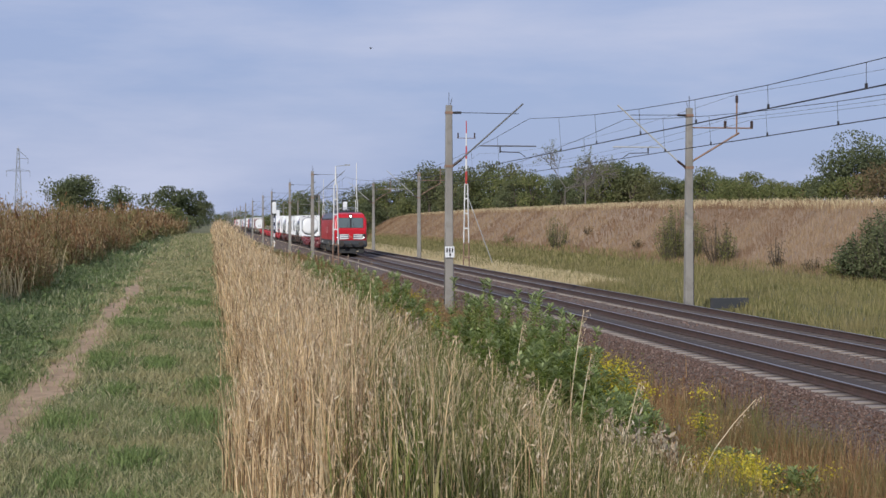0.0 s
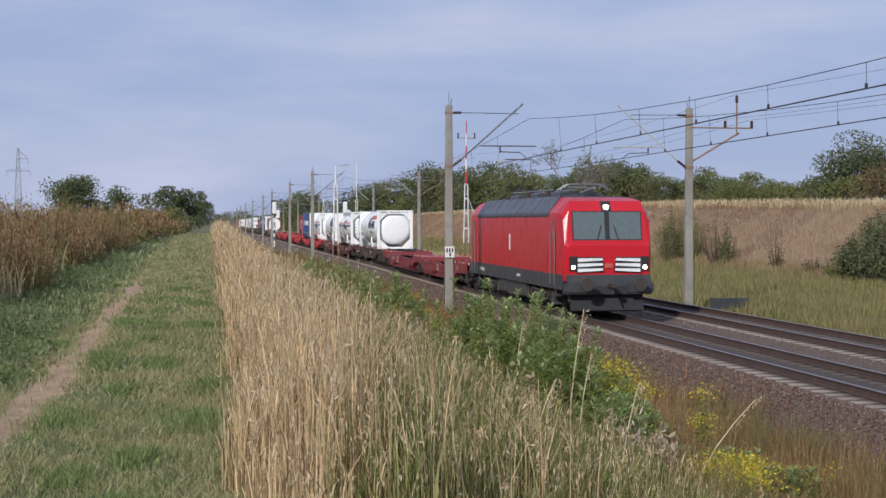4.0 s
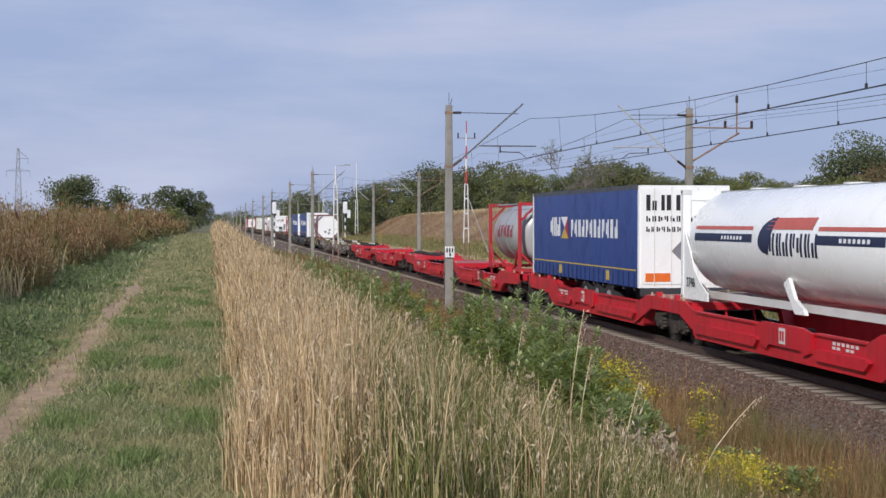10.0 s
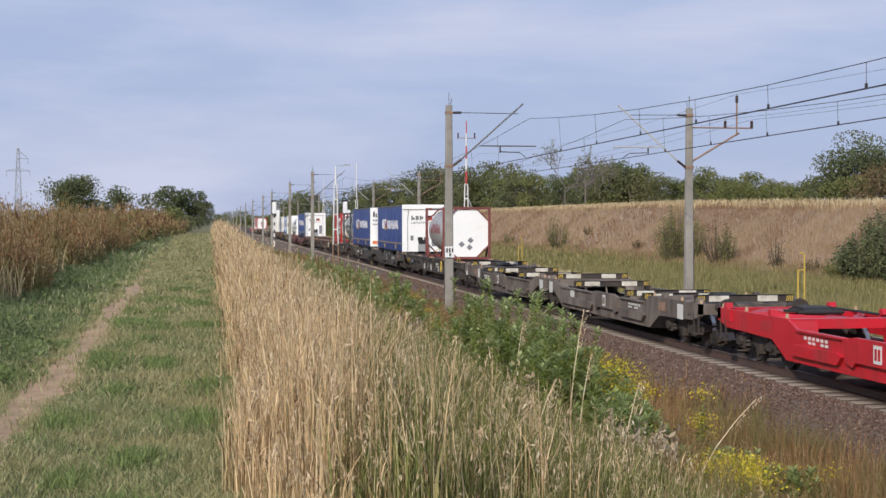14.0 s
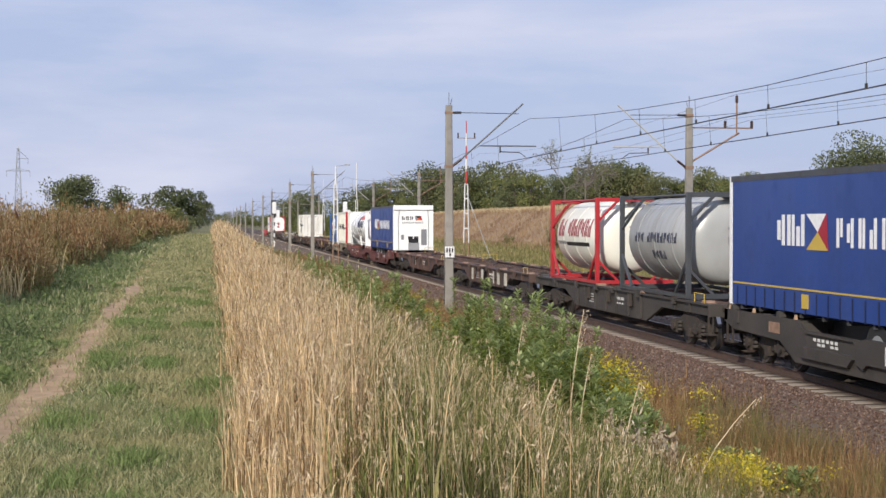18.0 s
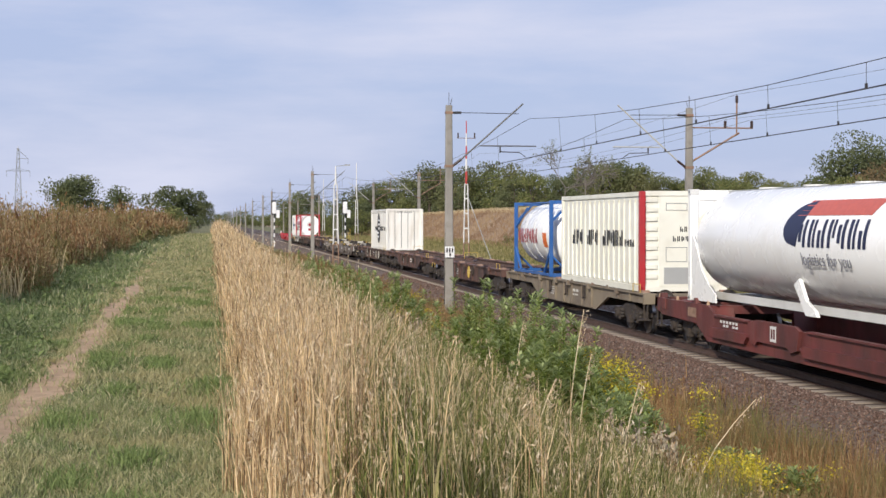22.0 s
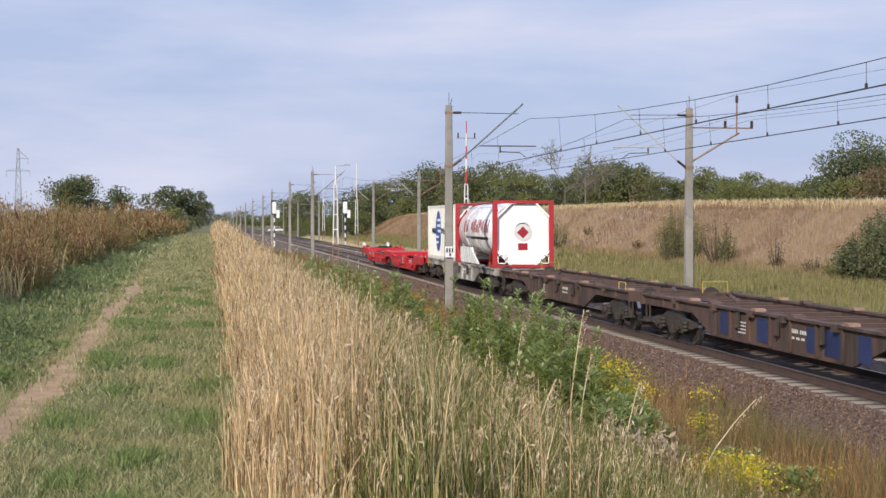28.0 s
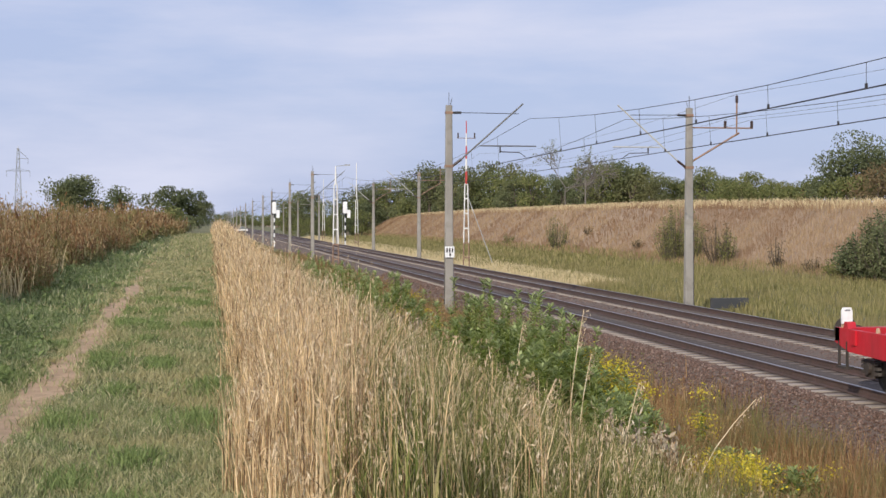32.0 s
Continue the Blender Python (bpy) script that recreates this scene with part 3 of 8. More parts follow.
# ---- rolling stock: local y runs from the leading end backwards, z = 0 at the rail head ----
def wheel_mesh():
    bm = B()
    for sx in (-1, 1):
        prof = [(0.0, 0.10), (0.0, 0.36), (0.02, 0.40), (0.0, 0.44), (0.0, 0.46), (0.10, 0.465), (0.105, 0.49), (0.135, 0.49), (0.135, 0.40), (0.08, 0.34), (0.08, 0.10)]
        seg = 16
        rings = []
        for a, r in prof:
            x = sx * (0.815 - a)
            rings.append([bm.verts.new((x, r * math.cos(2 * math.pi * i / seg), r * math.sin(2 * math.pi * i / seg))) for i in range(seg)])
        for k, (ra, rb) in enumerate(zip(rings, rings[1:])):
            for i in range(seg):
                j = (i + 1) % seg
                bm.faces.new((ra[i], ra[j], rb[j], rb[i])).material_index = 1 if k == 4 else 0
        bm.faces.new(rings[0])
        bm.faces.new(rings[-1])
    tube(bm, (-0.95, 0, 0), (0.95, 0, 0), 0.085, seg=10)
    bmesh.ops.recalc_face_normals(bm, faces=bm.faces)
    me = bpy.data.meshes.new("wheelset")
    bm.to_mesh(me)
    bm.free()
    me.materials.append(RUNNING)
    me.materials.append(TREAD)
    return me


def bogie_mesh():
    bm = B()
    for sx in (-1, 1):
        x0, x1 = sorted((sx * 0.93, sx * 1.07))
        prism(bm, [(-1.35, 0.42), (-1.35, 0.60), (-0.75, 0.66), (-0.45, 0.78), (0.45, 0.78), (0.75, 0.66), (1.35, 0.60), (1.35, 0.42), (0.95, 0.36), (0.5, 0.42), (0.3, 0.36), (-0.3, 0.36), (-0.5, 0.42), (-0.95, 0.36)], x0, x1)
        for y in (-0.9, 0.9):
            xa, xb = sorted((sx * 1.0, sx * 1.16))
            box(bm, xa, xb, y - 0.17, y + 0.17, 0.30, 0.62)
            tube(bm, (sx * 1.16, y, 0.46), (sx * 1.22, y, 0.46), 0.11, seg=10)
            for d in (-0.27, 0.27):
                for k in range(3):
                    tube(bm, (sx * 1.1, y + d, 0.36 + 0.09 * k), (sx * 1.1, y + d, 0.42 + 0.09 * k), 0.09, seg=8)
        xa, xb = sorted((sx * 1.0, sx * 1.12))
        box(bm, xa, xb, -0.12, 0.12, 0.25, 0.45)
        for y in (-0.36, 0.36):
            box(bm, sx * 0.82 - 0.06, sx * 0.82 + 0.06, y - 0.04, y + 0.04, 0.2, 0.7)
    box(bm, -0.95, 0.95, -0.25, 0.25, 0.5, 0.8)
    box(bm, -0.95, 0.95, -1.35, -1.25, 0.45, 0.58)
    box(bm, -0.95, 0.95, 1.25, 1.35, 0.45, 0.58)
    bmesh.ops.recalc_face_normals(bm, faces=bm.faces)
    me = bpy.data.meshes.new("bogie")
    bm.to_mesh(me)
    bm.free()
    me.materials.append(RUNNING)
    return me


def buffer_mesh():
    bm = B()
    tube(bm, (0, 0.62, 0), (0, 0.25, 0), 0.11, seg=12)
    tube(bm, (0, 0.25, 0), (0, 0.04, 0), 0.085, seg=12)
    tube(bm, (0, 0.04, 0), (0, 0.0, 0), 0.23, 0.21, seg=16)
    bmesh.ops.recalc_face_normals(bm, faces=bm.faces)
    me = bpy.data.meshes.new("buffer")
    bm.to_mesh(me)
    bm.free()
    me.materials.append(RUNNING)
    return me


PANEL_PALE = surface("grimy_pale_panel", (0.66, 0.63, 0.55), (0.46, 0.42, 0.35), 0.6, 2.5, dirt=(0.15, 0.10, 0.07), dirt_amount=0.6)
PANEL_BLUE = surface("dark_blue_panel", (0.02, 0.035, 0.12), (0.015, 0.025, 0.08), 0.6, 1.0)
PEG = plain("pale_peg_paint", (0.50, 0.34, 0.22), 0.6)
WHEEL, BOGIE, BUFFER = wheel_mesh(), bogie_mesh(), buffer_mesh()


def add(name, me, parent, m):
    o = new(name, me)
    o.parent = parent
    o.matrix_basis = m
    return o


def add_bogie(parent, y):
    b = add("bogie", BOGIE, parent, Matrix.Translation((0, y, 0)))
    for d in (-0.9, 0.9):
        add("wheelset", WHEEL, b, Matrix.Translation((0, d, 0.46)))


def add_buffers(parent, length):
    for sx in (-0.875, 0.875):
        add("buffer", BUFFER, parent, Matrix.Translation((sx, 0.0, 1.05)))
        add("buffer", BUFFER, parent, Matrix.Translation((sx, length, 1.05)) @ pose(0, 0, 0, 0, 0, 180))
    for y, s in ((0.0, 1), (length, -1)):
        bm = B()
        box(bm, -0.06, 0.06, min(y, y + s * 0.55), max(y, y + s * 0.55), 0.96, 1.08)
        tube(bm, (0, y + s * 0.3, 1.0), (0, y + s * 0.02, 0.75), 0.035, seg=6)
        part("coupling", bm, RUNNING, parent)


def handrail(parent, x, y, z, w=0.5, h=0.35, along="y"):
    bm = B()
    a, b = ((x, y, z), (x, y + w, z)) if along == "y" else ((x, y, z), (x + w, y, z))
    up = Vector((0, 0, h))
    tube(bm, a, Vector(a) + up, 0.012, seg=6)
    tube(bm, b, Vector(b) + up, 0.012, seg=6)
    tube(bm, Vector(a) + up, Vector(b) + up, 0.012, seg=6)
    part("handrail", bm, YELLOW, parent, "yellow handrail")


def glyph(put, a, w, z0, h, k):
    """A letter-sized plain mark of upright bars, some cut short. put(a0, a1, z0, z1) lays one bar."""
    lo, hi = ((0.0, 1.0), (0.0, 0.62), (0.36, 1.0), (0.18, 0.82))[(k * 7 + 1) % 4]
    if k % 2:
        put(a, a + w * 0.30, z0 + h * lo, z0 + h * hi)
        put(a + w * 0.48, a + w * 0.86, z0, z0 + h)
    else:
        put(a, a + w * 0.36, z0, z0 + h)
        put(a + w * 0.54, a + w * 0.92, z0 + h * lo, z0 + h * hi)


def end_bars(bm, y, x0, z0, pitch, height, count, fill=0.62, mi=0, gaps=()):
    def put(a, b, za, zb):
        box(bm, a, b, y - 0.006, y, za, zb, mi)
    for i in range(count):
        if i not in gaps:
            glyph(put, x0 + pitch * i, pitch * max(fill, 0.7), z0, height, i)


def side_bars(bm, x, y0, z0, pitch, height, count, fill=0.7, gaps=()):
    """A row of letter-sized marks on the near side wall."""
    def put(a, b, za, zb):
        box(bm, x - 0.008, x, min(a, b), max(a, b), za, zb)
    for i in range(count):
        if i not in gaps:
            glyph(put, y0 + pitch * i, pitch * fill, z0, height, i)


def flat_wagon(paint, label, rails=True, wheel=0.0, accents=0):
    """A four-axle container flat wagon, 19.74 m over the buffers."""
    L = 19.74
    t = thing("flat_wagon", label, "flat wagon", "flat wagons of the train")
    for sx in (-1, 1):
        bm = B()
        x0, x1 = sorted((sx * 1.10, sx * 1.18))
        prism(bm, [(0.62, 1.15), (0.62, 0.86), (4.6, 0.86), (6.0, 0.42), (L - 6.0, 0.42), (L - 4.6, 0.86), (L - 0.62, 0.86), (L - 0.62, 1.15)], x0, x1)
        xa, xb = sorted((sx * 1.05, sx * 1.26))
        box(bm, xa, xb, 0.62, L - 0.62, 1.10, 1.155)
        part("side_sill", bm, paint, t)
        xa, xb = sorted((sx * 1.18, sx * 1.235))
        for k, y in enumerate((2.2, 3.4, 6.4, 7.6, 8.9, 10.0, 11.2, 12.4, 13.4, 16.3, 17.4)):
            bm = B()
            zb = 0.46 if 6.2 < y < L - 6.2 else 0.88
            box(bm, xa, xb, y - 0.03, y + 0.03, zb, 1.10)
            part("stiffener", bm, paint, t)
        for y in (7.2, 9.5, 11.8):
            bm = B()
            tube(bm, (sx * 1.25, y, 1.08), (sx * 1.25, y, 0.74), 0.05, seg=6)
            tube(bm, (sx * 1.25, y, 0.78), (sx * 1.25, y + 0.12, 0.70), 0.04, seg=6)
            part("rope_hook", bm, RUNNING, t)
        for y in (3.4, 6.6, 9.2, 11.0, 13.4, 16.4):
            bm = B()
            xa, xb = sorted((sx * 1.2, sx * 1.31))
            box(bm, xa, xb, y - 0.1, y + 0.1, 1.02, 1.17)
            part("container_lock", bm, paint, t)
        if accents:
            for y, w in ((5.2, 0.55), (6.5, 0.75), (7.7, 0.42), (10.2, 0.6), (12.6, 0.55)):
                bm = B()
                xa, xb = sorted((sx * 1.181, sx * 1.19))
                box(bm, xa, xb, y, y + w, 0.52, 1.02 if accents > 1 else 0.8)
                part("inscription_panel", bm, {1: WHITE_DULL, 2: PANEL_PALE, 3: PANEL_BLUE}[accents], t)
        bm = B()
        xa, xb = sorted((sx * 1.182, sx * 1.187))
        for k in range(9):
            if k != 4:
                box(bm, xa, xb, 8.15 + 0.085 * k, 8.2 + 0.085 * k, 0.84, 0.92)
            if k % 3:
                box(bm, xa, xb, 8.15 + 0.085 * k, 8.21 + 0.085 * k, 0.72, 0.77)
        for k in range(4):
            box(bm, xa, xb, 11.5, 12.05 - 0.08 * (k % 2), 0.62 + 0.075 * k, 0.65 + 0.075 * k)
        tagged(part("inscription", bm, WHITE_DULL, t), "small white inscriptions", kind="stuff")
    bm = B()
    box(bm, -1.10, 1.10, 0, 0.17, 0.92, 1.06)
    beam = part("cross_beam", bm, BROWN_DARK, t)
    beam.location = (0, 0.62, 0)
    for y in (1.7, 2.9, 4.0, 5.3, 6.7, 8.1, 9.5, 10.24, 11.6, 13.0, 14.4, 15.7, 16.8, 18.0, L - 0.82):
        share(beam, Matrix.Translation((0, y, 0)))
    bm = B()
    box(bm, -0.22, 0.22, 0.62, L - 0.62, 0.72, 1.0)
    for a, b in ((0.8, 4.2), (L - 4.2, L - 0.8)):
        for s in (-1, 1):
            tube(bm, (s * 0.25, a + 0.3, 1.08), (s * 1.05, b - 0.3, 1.08), 0.06, seg=4)
    part("deck_frame", bm, BROWN_DARK, t)
    for k, y in enumerate((1.1, 4.5, 6.2, 8.8, 10.9, 13.7, 15.2, L - 1.3)):
        for sx in (-1, 1):
            bm = B()
            prism(bm, [(y - 0.16, 1.155), (y - 0.10, 1.215), (y + 0.10, 1.215), (y + 0.16, 1.155)], min(sx * 1.0, sx * 1.24), max(sx * 1.0, sx * 1.24))
            part("load_spigot", bm, paint if k % 2 else RUST, t)
    for y in (0.55, L - 0.62):
        bm = B()
        box(bm, -1.3, 1.3, y, y + 0.07, 0.86, 1.15)
        part("headstock", bm, paint, t)
    for y in (2.65, L - 2.65):
        add_bogie(t, y)
    add_buffers(t, L)
    if rails:
        handrail(t, -1.26, 1.0, 1.15, 0.7, 0.22)
        handrail(t, 0.4, L - 0.7, 1.15, 0.7, 0.3, "x")
        for y in (0.75, L - 0.9):
            bm = B()
            box(bm, -1.3, -1.1, y - 0.2, y + 0.2, 0.42, 0.46)
            box(bm, -1.2, -1.16, y - 0.18, y - 0.14, 0.42, 0.9)
            box(bm, -1.2, -1.16, y + 0.14, y + 0.18, 0.42, 0.9)
            part("step", bm, RUNNING, t)
    if wheel:
        bm = B()
        seg = 18
        for i in range(seg):
            a, b2 = 2 * math.pi * i / seg, 2 * math.pi * (i + 1) / seg
            tube(bm, (-1.3, wheel + 0.26 * math.cos(a), 0.82 + 0.26 * math.sin(a)), (-1.3, wheel + 0.26 * math.cos(b2), 0.82 + 0.26 * math.sin(b2)), 0.02, seg=5)
        for a in (0, math.pi / 2):
            tube(bm, (-1.3, wheel - 0.26 * math.cos(a), 0.82 - 0.26 * math.sin(a)), (-1.3, wheel + 0.26 * math.cos(a), 0.82 + 0.26 * math.sin(a)), 0.016, seg=5)
        part("brake_wheel", bm, YELLOW, t, "yellow brake hand wheel")
        bm = B()
        tube(bm, (-1.18, wheel, 0.82), (-1.3, wheel, 0.82), 0.03, seg=6)
        part("wheel_spindle", bm, RUNNING, t)
        handrail(t, -1.3, 18.1, 0.72, 0.9, 0.22)
    for y in (7.4, 12.0):
        bm = B()
        box(bm, -0.5, 0.5, y, y + 0.9, 0.45, 0.8)
        part("brake_gear", bm, RUNNING, t)
    return t


def stripes(bm, x0, x1, z0, z1, y, n=4):
    """Slanted bars on a plate that faces the line's near end."""
    w = (x1 - x0) / n
    for k in range(n):
        a = x0 + w * k
        prism(bm, [(a, z0), (a + w * 0.45, z0), (a + w * 0.95, z1), (a + w * 0.5, z1)], y - 0.006, y, axis="y")


def stanchion(parent, x, y, h=1.15):
    bm = B()
    tube(bm, (x - 0.16, y, 0.95), (x - 0.16, y, 1.0 + h * 0.8), 0.02, seg=6)
    tube(bm, (x, y, 0.95), (x, y, 1.12 + h), 0.02, seg=6)
    tube(bm, (x, y, 1.12 + h), (x - 0.05, y, 1.18 + h), 0.02, seg=6)
    tube(bm, (x - 0.05, y, 1.18 + h), (x - 0.12, y, 1.18 + h), 0.02, seg=6)
    tube(bm, (x - 0.16, y, 1.0 + h * 0.8), (x, y, 1.0 + h * 0.8), 0.016, seg=6)
    part("stanchion", bm, YELLOW, parent, "tall yellow stanchion")


def pocket_wagon(paint, label, boxes=False, markers=False, deck=None, posts=False):
    """A jointed six-axle pocket wagon, 34.2 m over the buffers, in two halves on three bogies."""
    L, M = 34.2, 17.1
    t = thing("pocket_wagon", label, "pocket wagon", "pocket wagons of the train")
    deck = deck or (RED_DECK if paint in (RED, RED_DULL, MAROON) else SILVER_WAGON)
    wall = [(0.6, 1.13), (0.6, 0.86), (1.2, 0.72), (3.9, 0.66), (4.7, 0.30), (14.3, 0.30), (15.2, 0.58), (15.9, 0.80), (17.0, 0.80), (17.0, 1.13), (15.5, 1.13), (14.7, 0.92), (5.3, 0.92), (4.7, 1.13)]
    bracket = [(7.55, 0.93), (8.05, 1.01), (10.1, 1.01), (10.35, 0.93), (10.25, 0.54), (9.9, 0.46), (9.75, 0.56), (8.1, 0.56), (7.95, 0.46), (7.65, 0.54)]
    for h in (0, 1):
        def Y(a):
            return L - a if h else a

        def span(a, b):
            return sorted((Y(a), Y(b)))
        for sx in (-1, 1):
            bm = B()
            x0, x1 = sorted((sx * 1.26, sx * 1.33))
            prism(bm, [(Y(a), z) for a, z in wall], x0, x1)
            part("side_wall", bm, paint, t)
            for a, b in ((5.0, 7.5), (10.4, 14.6)):
                bm = B()
                xa, xb = sorted((sx * 1.33, sx * 1.42))
                prism(bm, [(Y(a), 0.60), (Y(a + 0.2), 0.44), (Y(b - 0.2), 0.44), (Y(b), 0.60), (Y(b - 0.2), 0.66), (Y(a + 0.2), 0.66)], xa, xb)
                part("lower_flange", bm, paint, t)
                bm = B()
                xa, xb = sorted((sx * 1.24, sx * 1.385))
                box(bm, xa, xb, *span(a + 0.25, b), 0.915, 0.955)
                part("upper_flange", bm, paint, t)
            bm = B()
            xa, xb = sorted((sx * 1.33, sx * 1.41))
            prism(bm, [(Y(a), z) for a, z in bracket], xa, xb)
            part("side_bracket", bm, paint, t)
            bm = B()
            xa, xb = sorted((sx * 1.411, sx * 1.418))
            box(bm, xa, xb, *span(8.85, 9.17), 0.62, 0.94)
            pl = part("inscription_plate", bm, WHITE_DULL, t, "white inscription panel")
            for k in range(2):
                bm = B()
                xa, xb = sorted((sx * 1.4185, sx * 1.422))
                box(bm, xa, xb, *span(8.90 + 0.13 * k, 8.99 + 0.13 * k), 0.68, 0.88)
                part("inscription", bm, paint, pl)
            bm = B()
            xa, xb = sorted((sx * 1.332, sx * 1.338))
            for k in range(6):
                box(bm, xa, xb, *span(5.6 + 0.2 * k, 5.6 + 0.2 * k + 0.12), 0.79, 0.85)
                if k % 3:
                    box(bm, xa, xb, *span(5.6 + 0.2 * k, 5.6 + 0.2 * k + 0.14), 0.71, 0.76)
            tagged(part("inscription", bm, WHITE_DULL, t), kind="stuff")
            bm = B()
            box(bm, xa, xb, *span(3.3, 3.9), 0.80, 1.02)
            part("data_panel", bm, FRAME_RED if paint is RED else RUST, t, "faded data panel")
            # hollow above each bogie with its guard
            bm = B()
            prism(bm, [(Y(1.35), 0.86), (Y(1.35), 1.13), (Y(1.55), 1.13), (Y(1.55), 0.86)], min(sx * 1.33, sx * 1.37), max(sx * 1.33, sx * 1.37))
            part("side_rib", bm, paint, t)
            for a in (0.9, 3.6, 16.2):
                bm = B()
                xa, xb = sorted((sx * 1.14, sx * 1.30))
                prism(bm, [(Y(a), 1.13), (Y(a + 0.04), 1.25), (Y(a + 0.16), 1.25), (Y(a + 0.2), 1.13)], xa, xb)
                part("container_lock", bm, paint, t)
            # pillars of the two pocket ends
            bm = B()
            xa, xb = sorted((sx * 0.72, sx * 1.26))
            prism(bm, [(Y(4.75), 0.34), (Y(5.0), 0.34), (Y(4.8), 1.08), (Y(4.7), 1.08)], xa, xb)
            part("end_bulkhead", bm, paint, t)
            bm = B()
            xa, xb = sorted((sx * 0.98, sx * 1.26))
            prism(bm, [(Y(14.7), 0.34), (Y(15.0), 0.34), (Y(15.5), 1.10), (Y(15.2), 1.10)], xa, xb)
            part("portal_post", bm, paint, t)
            bm = B()
            tube(bm, (sx * 0.35, Y(15.0), 0.34), (sx * 0.35, Y(15.3), 0.95), 0.03, seg=6)
            part("portal_strut", bm, paint, t)
        bm = B()
        box(bm, -1.26, 1.26, *span(15.15, 15.5), 0.94, 1.125)
        part("portal_beam", bm, paint, t)
        bm = B()
        box(bm, -1.26, 1.26, *span(4.45, 4.8), 0.93, 1.125)
        part("pocket_beam", bm, paint, t)
        bm = B()
        box(bm, -1.26, 1.26, *span(4.75, 14.9), 0.28, 0.34)
        part("pocket_floor", bm, paint, t)
        for k in range(5):
            bm = B()
            box(bm, -1.24, 1.24, *span(6.0 + k * 1.9, 6.16 + k * 1.9), 0.341, 0.40)
            part("floor_rib", bm, paint, t)
        bm = B()
        box(bm, -1.26, 1.26, *span(15.5, 16.98), 1.10, 1.145)
        part("tread_plate", bm, paint if boxes else deck, t, "worn tread plate over the joint")
        for sx in (-1, 1):
            for a in (0.75, 2.2, 4.5, 15.75, 16.75):
                bm = B()
                prism(bm, [(sx * 1.25 - 0.03, 1.13), (sx * 1.25 + 0.03, 1.13), (sx * 1.25 + 0.018, 1.22), (sx * 1.25 - 0.018, 1.22)], *span(a, a + 0.06), axis="y")
                part("peg", bm, PEG, t)
        if not boxes:
            bm = B()
            for a in (15.55, 15.85):
                lo_y = Y(a)
                for x0, x1, z0, z1 in ((0.66, 0.66, 1.14, 1.24), (0.82, 0.82, 1.14, 1.24), (0.66, 0.82, 1.24, 1.24)):
                    tube(bm, (x0, lo_y, z0), (x1, lo_y, z1), 0.014, seg=6)
            part("hoop", bm, PEG, t, "pale steel hoops on the deck")
            bm = B()
            box(bm, -0.75, 0.75, *span(13.2, 13.9), 0.36, 0.62)
            tube(bm, (-0.9, Y(12.9), 0.52), (0.9, Y(12.9), 0.52), 0.12, seg=10)
            part("brake_gear", bm, RUNNING, t, "dark brake gear in the pocket")
            bm = B()
            tube(bm, (sx * 1.0, Y(1.2), 1.15), (sx * 1.0, Y(3.9), 1.15), 0.03, seg=6)
            part("hose", bm, BLACK, t)
        # outer platform with its diagonal members
        for a, b in ((0.6, 0.8), (2.5, 2.62)):
            bm = B()
            box(bm, -1.33 if a < 1 else -1.26, 1.33 if a < 1 else 1.26, *span(a, b), 0.88, 1.128)
            part("end_beam" if a < 1 else "cross_member", bm, paint, t)
        bm = B()
        box(bm, -0.3, 0.3, *span(0.8, 4.45), 0.90, 1.10)
        part("centre_sill", bm, paint, t)
        for sgn in (-1, 1):
            bm = B()
            tube(bm, (sgn * 0.3, Y(1.0), 1.06), (sgn * 1.2, Y(2.4), 1.06), 0.08, seg=4)
            part("diagonal_member", bm, paint, t)
            bm = B()
            tube(bm, (sgn * 0.3, Y(4.2), 1.06), (sgn * 1.2, Y(2.7), 1.06), 0.08, seg=4)
            part("diagonal_member", bm, paint, t)

    def top_at(a):
        return float(np.interp(min(a, L - a), [4.7, 5.3, 14.7, 15.5], [1.13, 0.955, 0.955, 1.13]))
    if boxes:
        for a, zz in ((1.2, 1.14), (5.6, 0.98), (7.3, 0.98), (13.2, 1.0), (15.7, 1.15), (22.0, 0.98), (26.0, 1.03), (28.4, 0.98), (32.0, 1.14)):
            bm = B()
            box(bm, -1.22, 1.22, a, a + 0.05, zz, zz + 0.17)
            box(bm, -1.22, 1.22, a, a + 0.22, zz + 0.145, zz + 0.17)
            box(bm, -1.22, 1.22, a + 0.17, a + 0.22, zz, zz + 0.145)
            for x in (-1.2, 1.2):
                box(bm, x - 0.09, x + 0.09, a + 0.04, a + 0.22, top_at(a) - 0.04, zz)
            lb = part("load_beam", bm, RUNNING, t, "dark transverse load beam")
            for x0, x1 in ((-0.92, -0.42), (0.30, 0.80)):
                bm = B()
                box(bm, x0, x1, a - 0.012, a - 0.001, zz + 0.015, zz + 0.155)
                part("pale_panel", bm, PANEL_PALE, lb)
            bm = B()
            stripes(bm, -1.2, -1.02, zz + 0.02, zz + 0.15, a - 0.002)
            stripes(bm, 1.02, 1.2, zz + 0.02, zz + 0.15, a - 0.002)
            part("hazard_stripes", bm, YELLOW, lb)
        for sx in (-1, 1):
            for a, w in ((1.9, 0.45), (12.9, 0.5), (15.9, 0.5), (17.4, 0.5), (29.6, 0.45), (32.6, 0.45)):
                bm = B()
                xa, xb = sorted((sx * 1.334, sx * 1.34))
                box(bm, xa, xb, a, a + w, 0.68, 1.05 if a < 4 or a > 15 else 0.9)
                part("pale_panel", bm, WHITE_DULL, t)
    add_bogie(t, 2.6)
    add_bogie(t, M)
    add_bogie(t, L - 2.6)
    add_buffers(t, L)
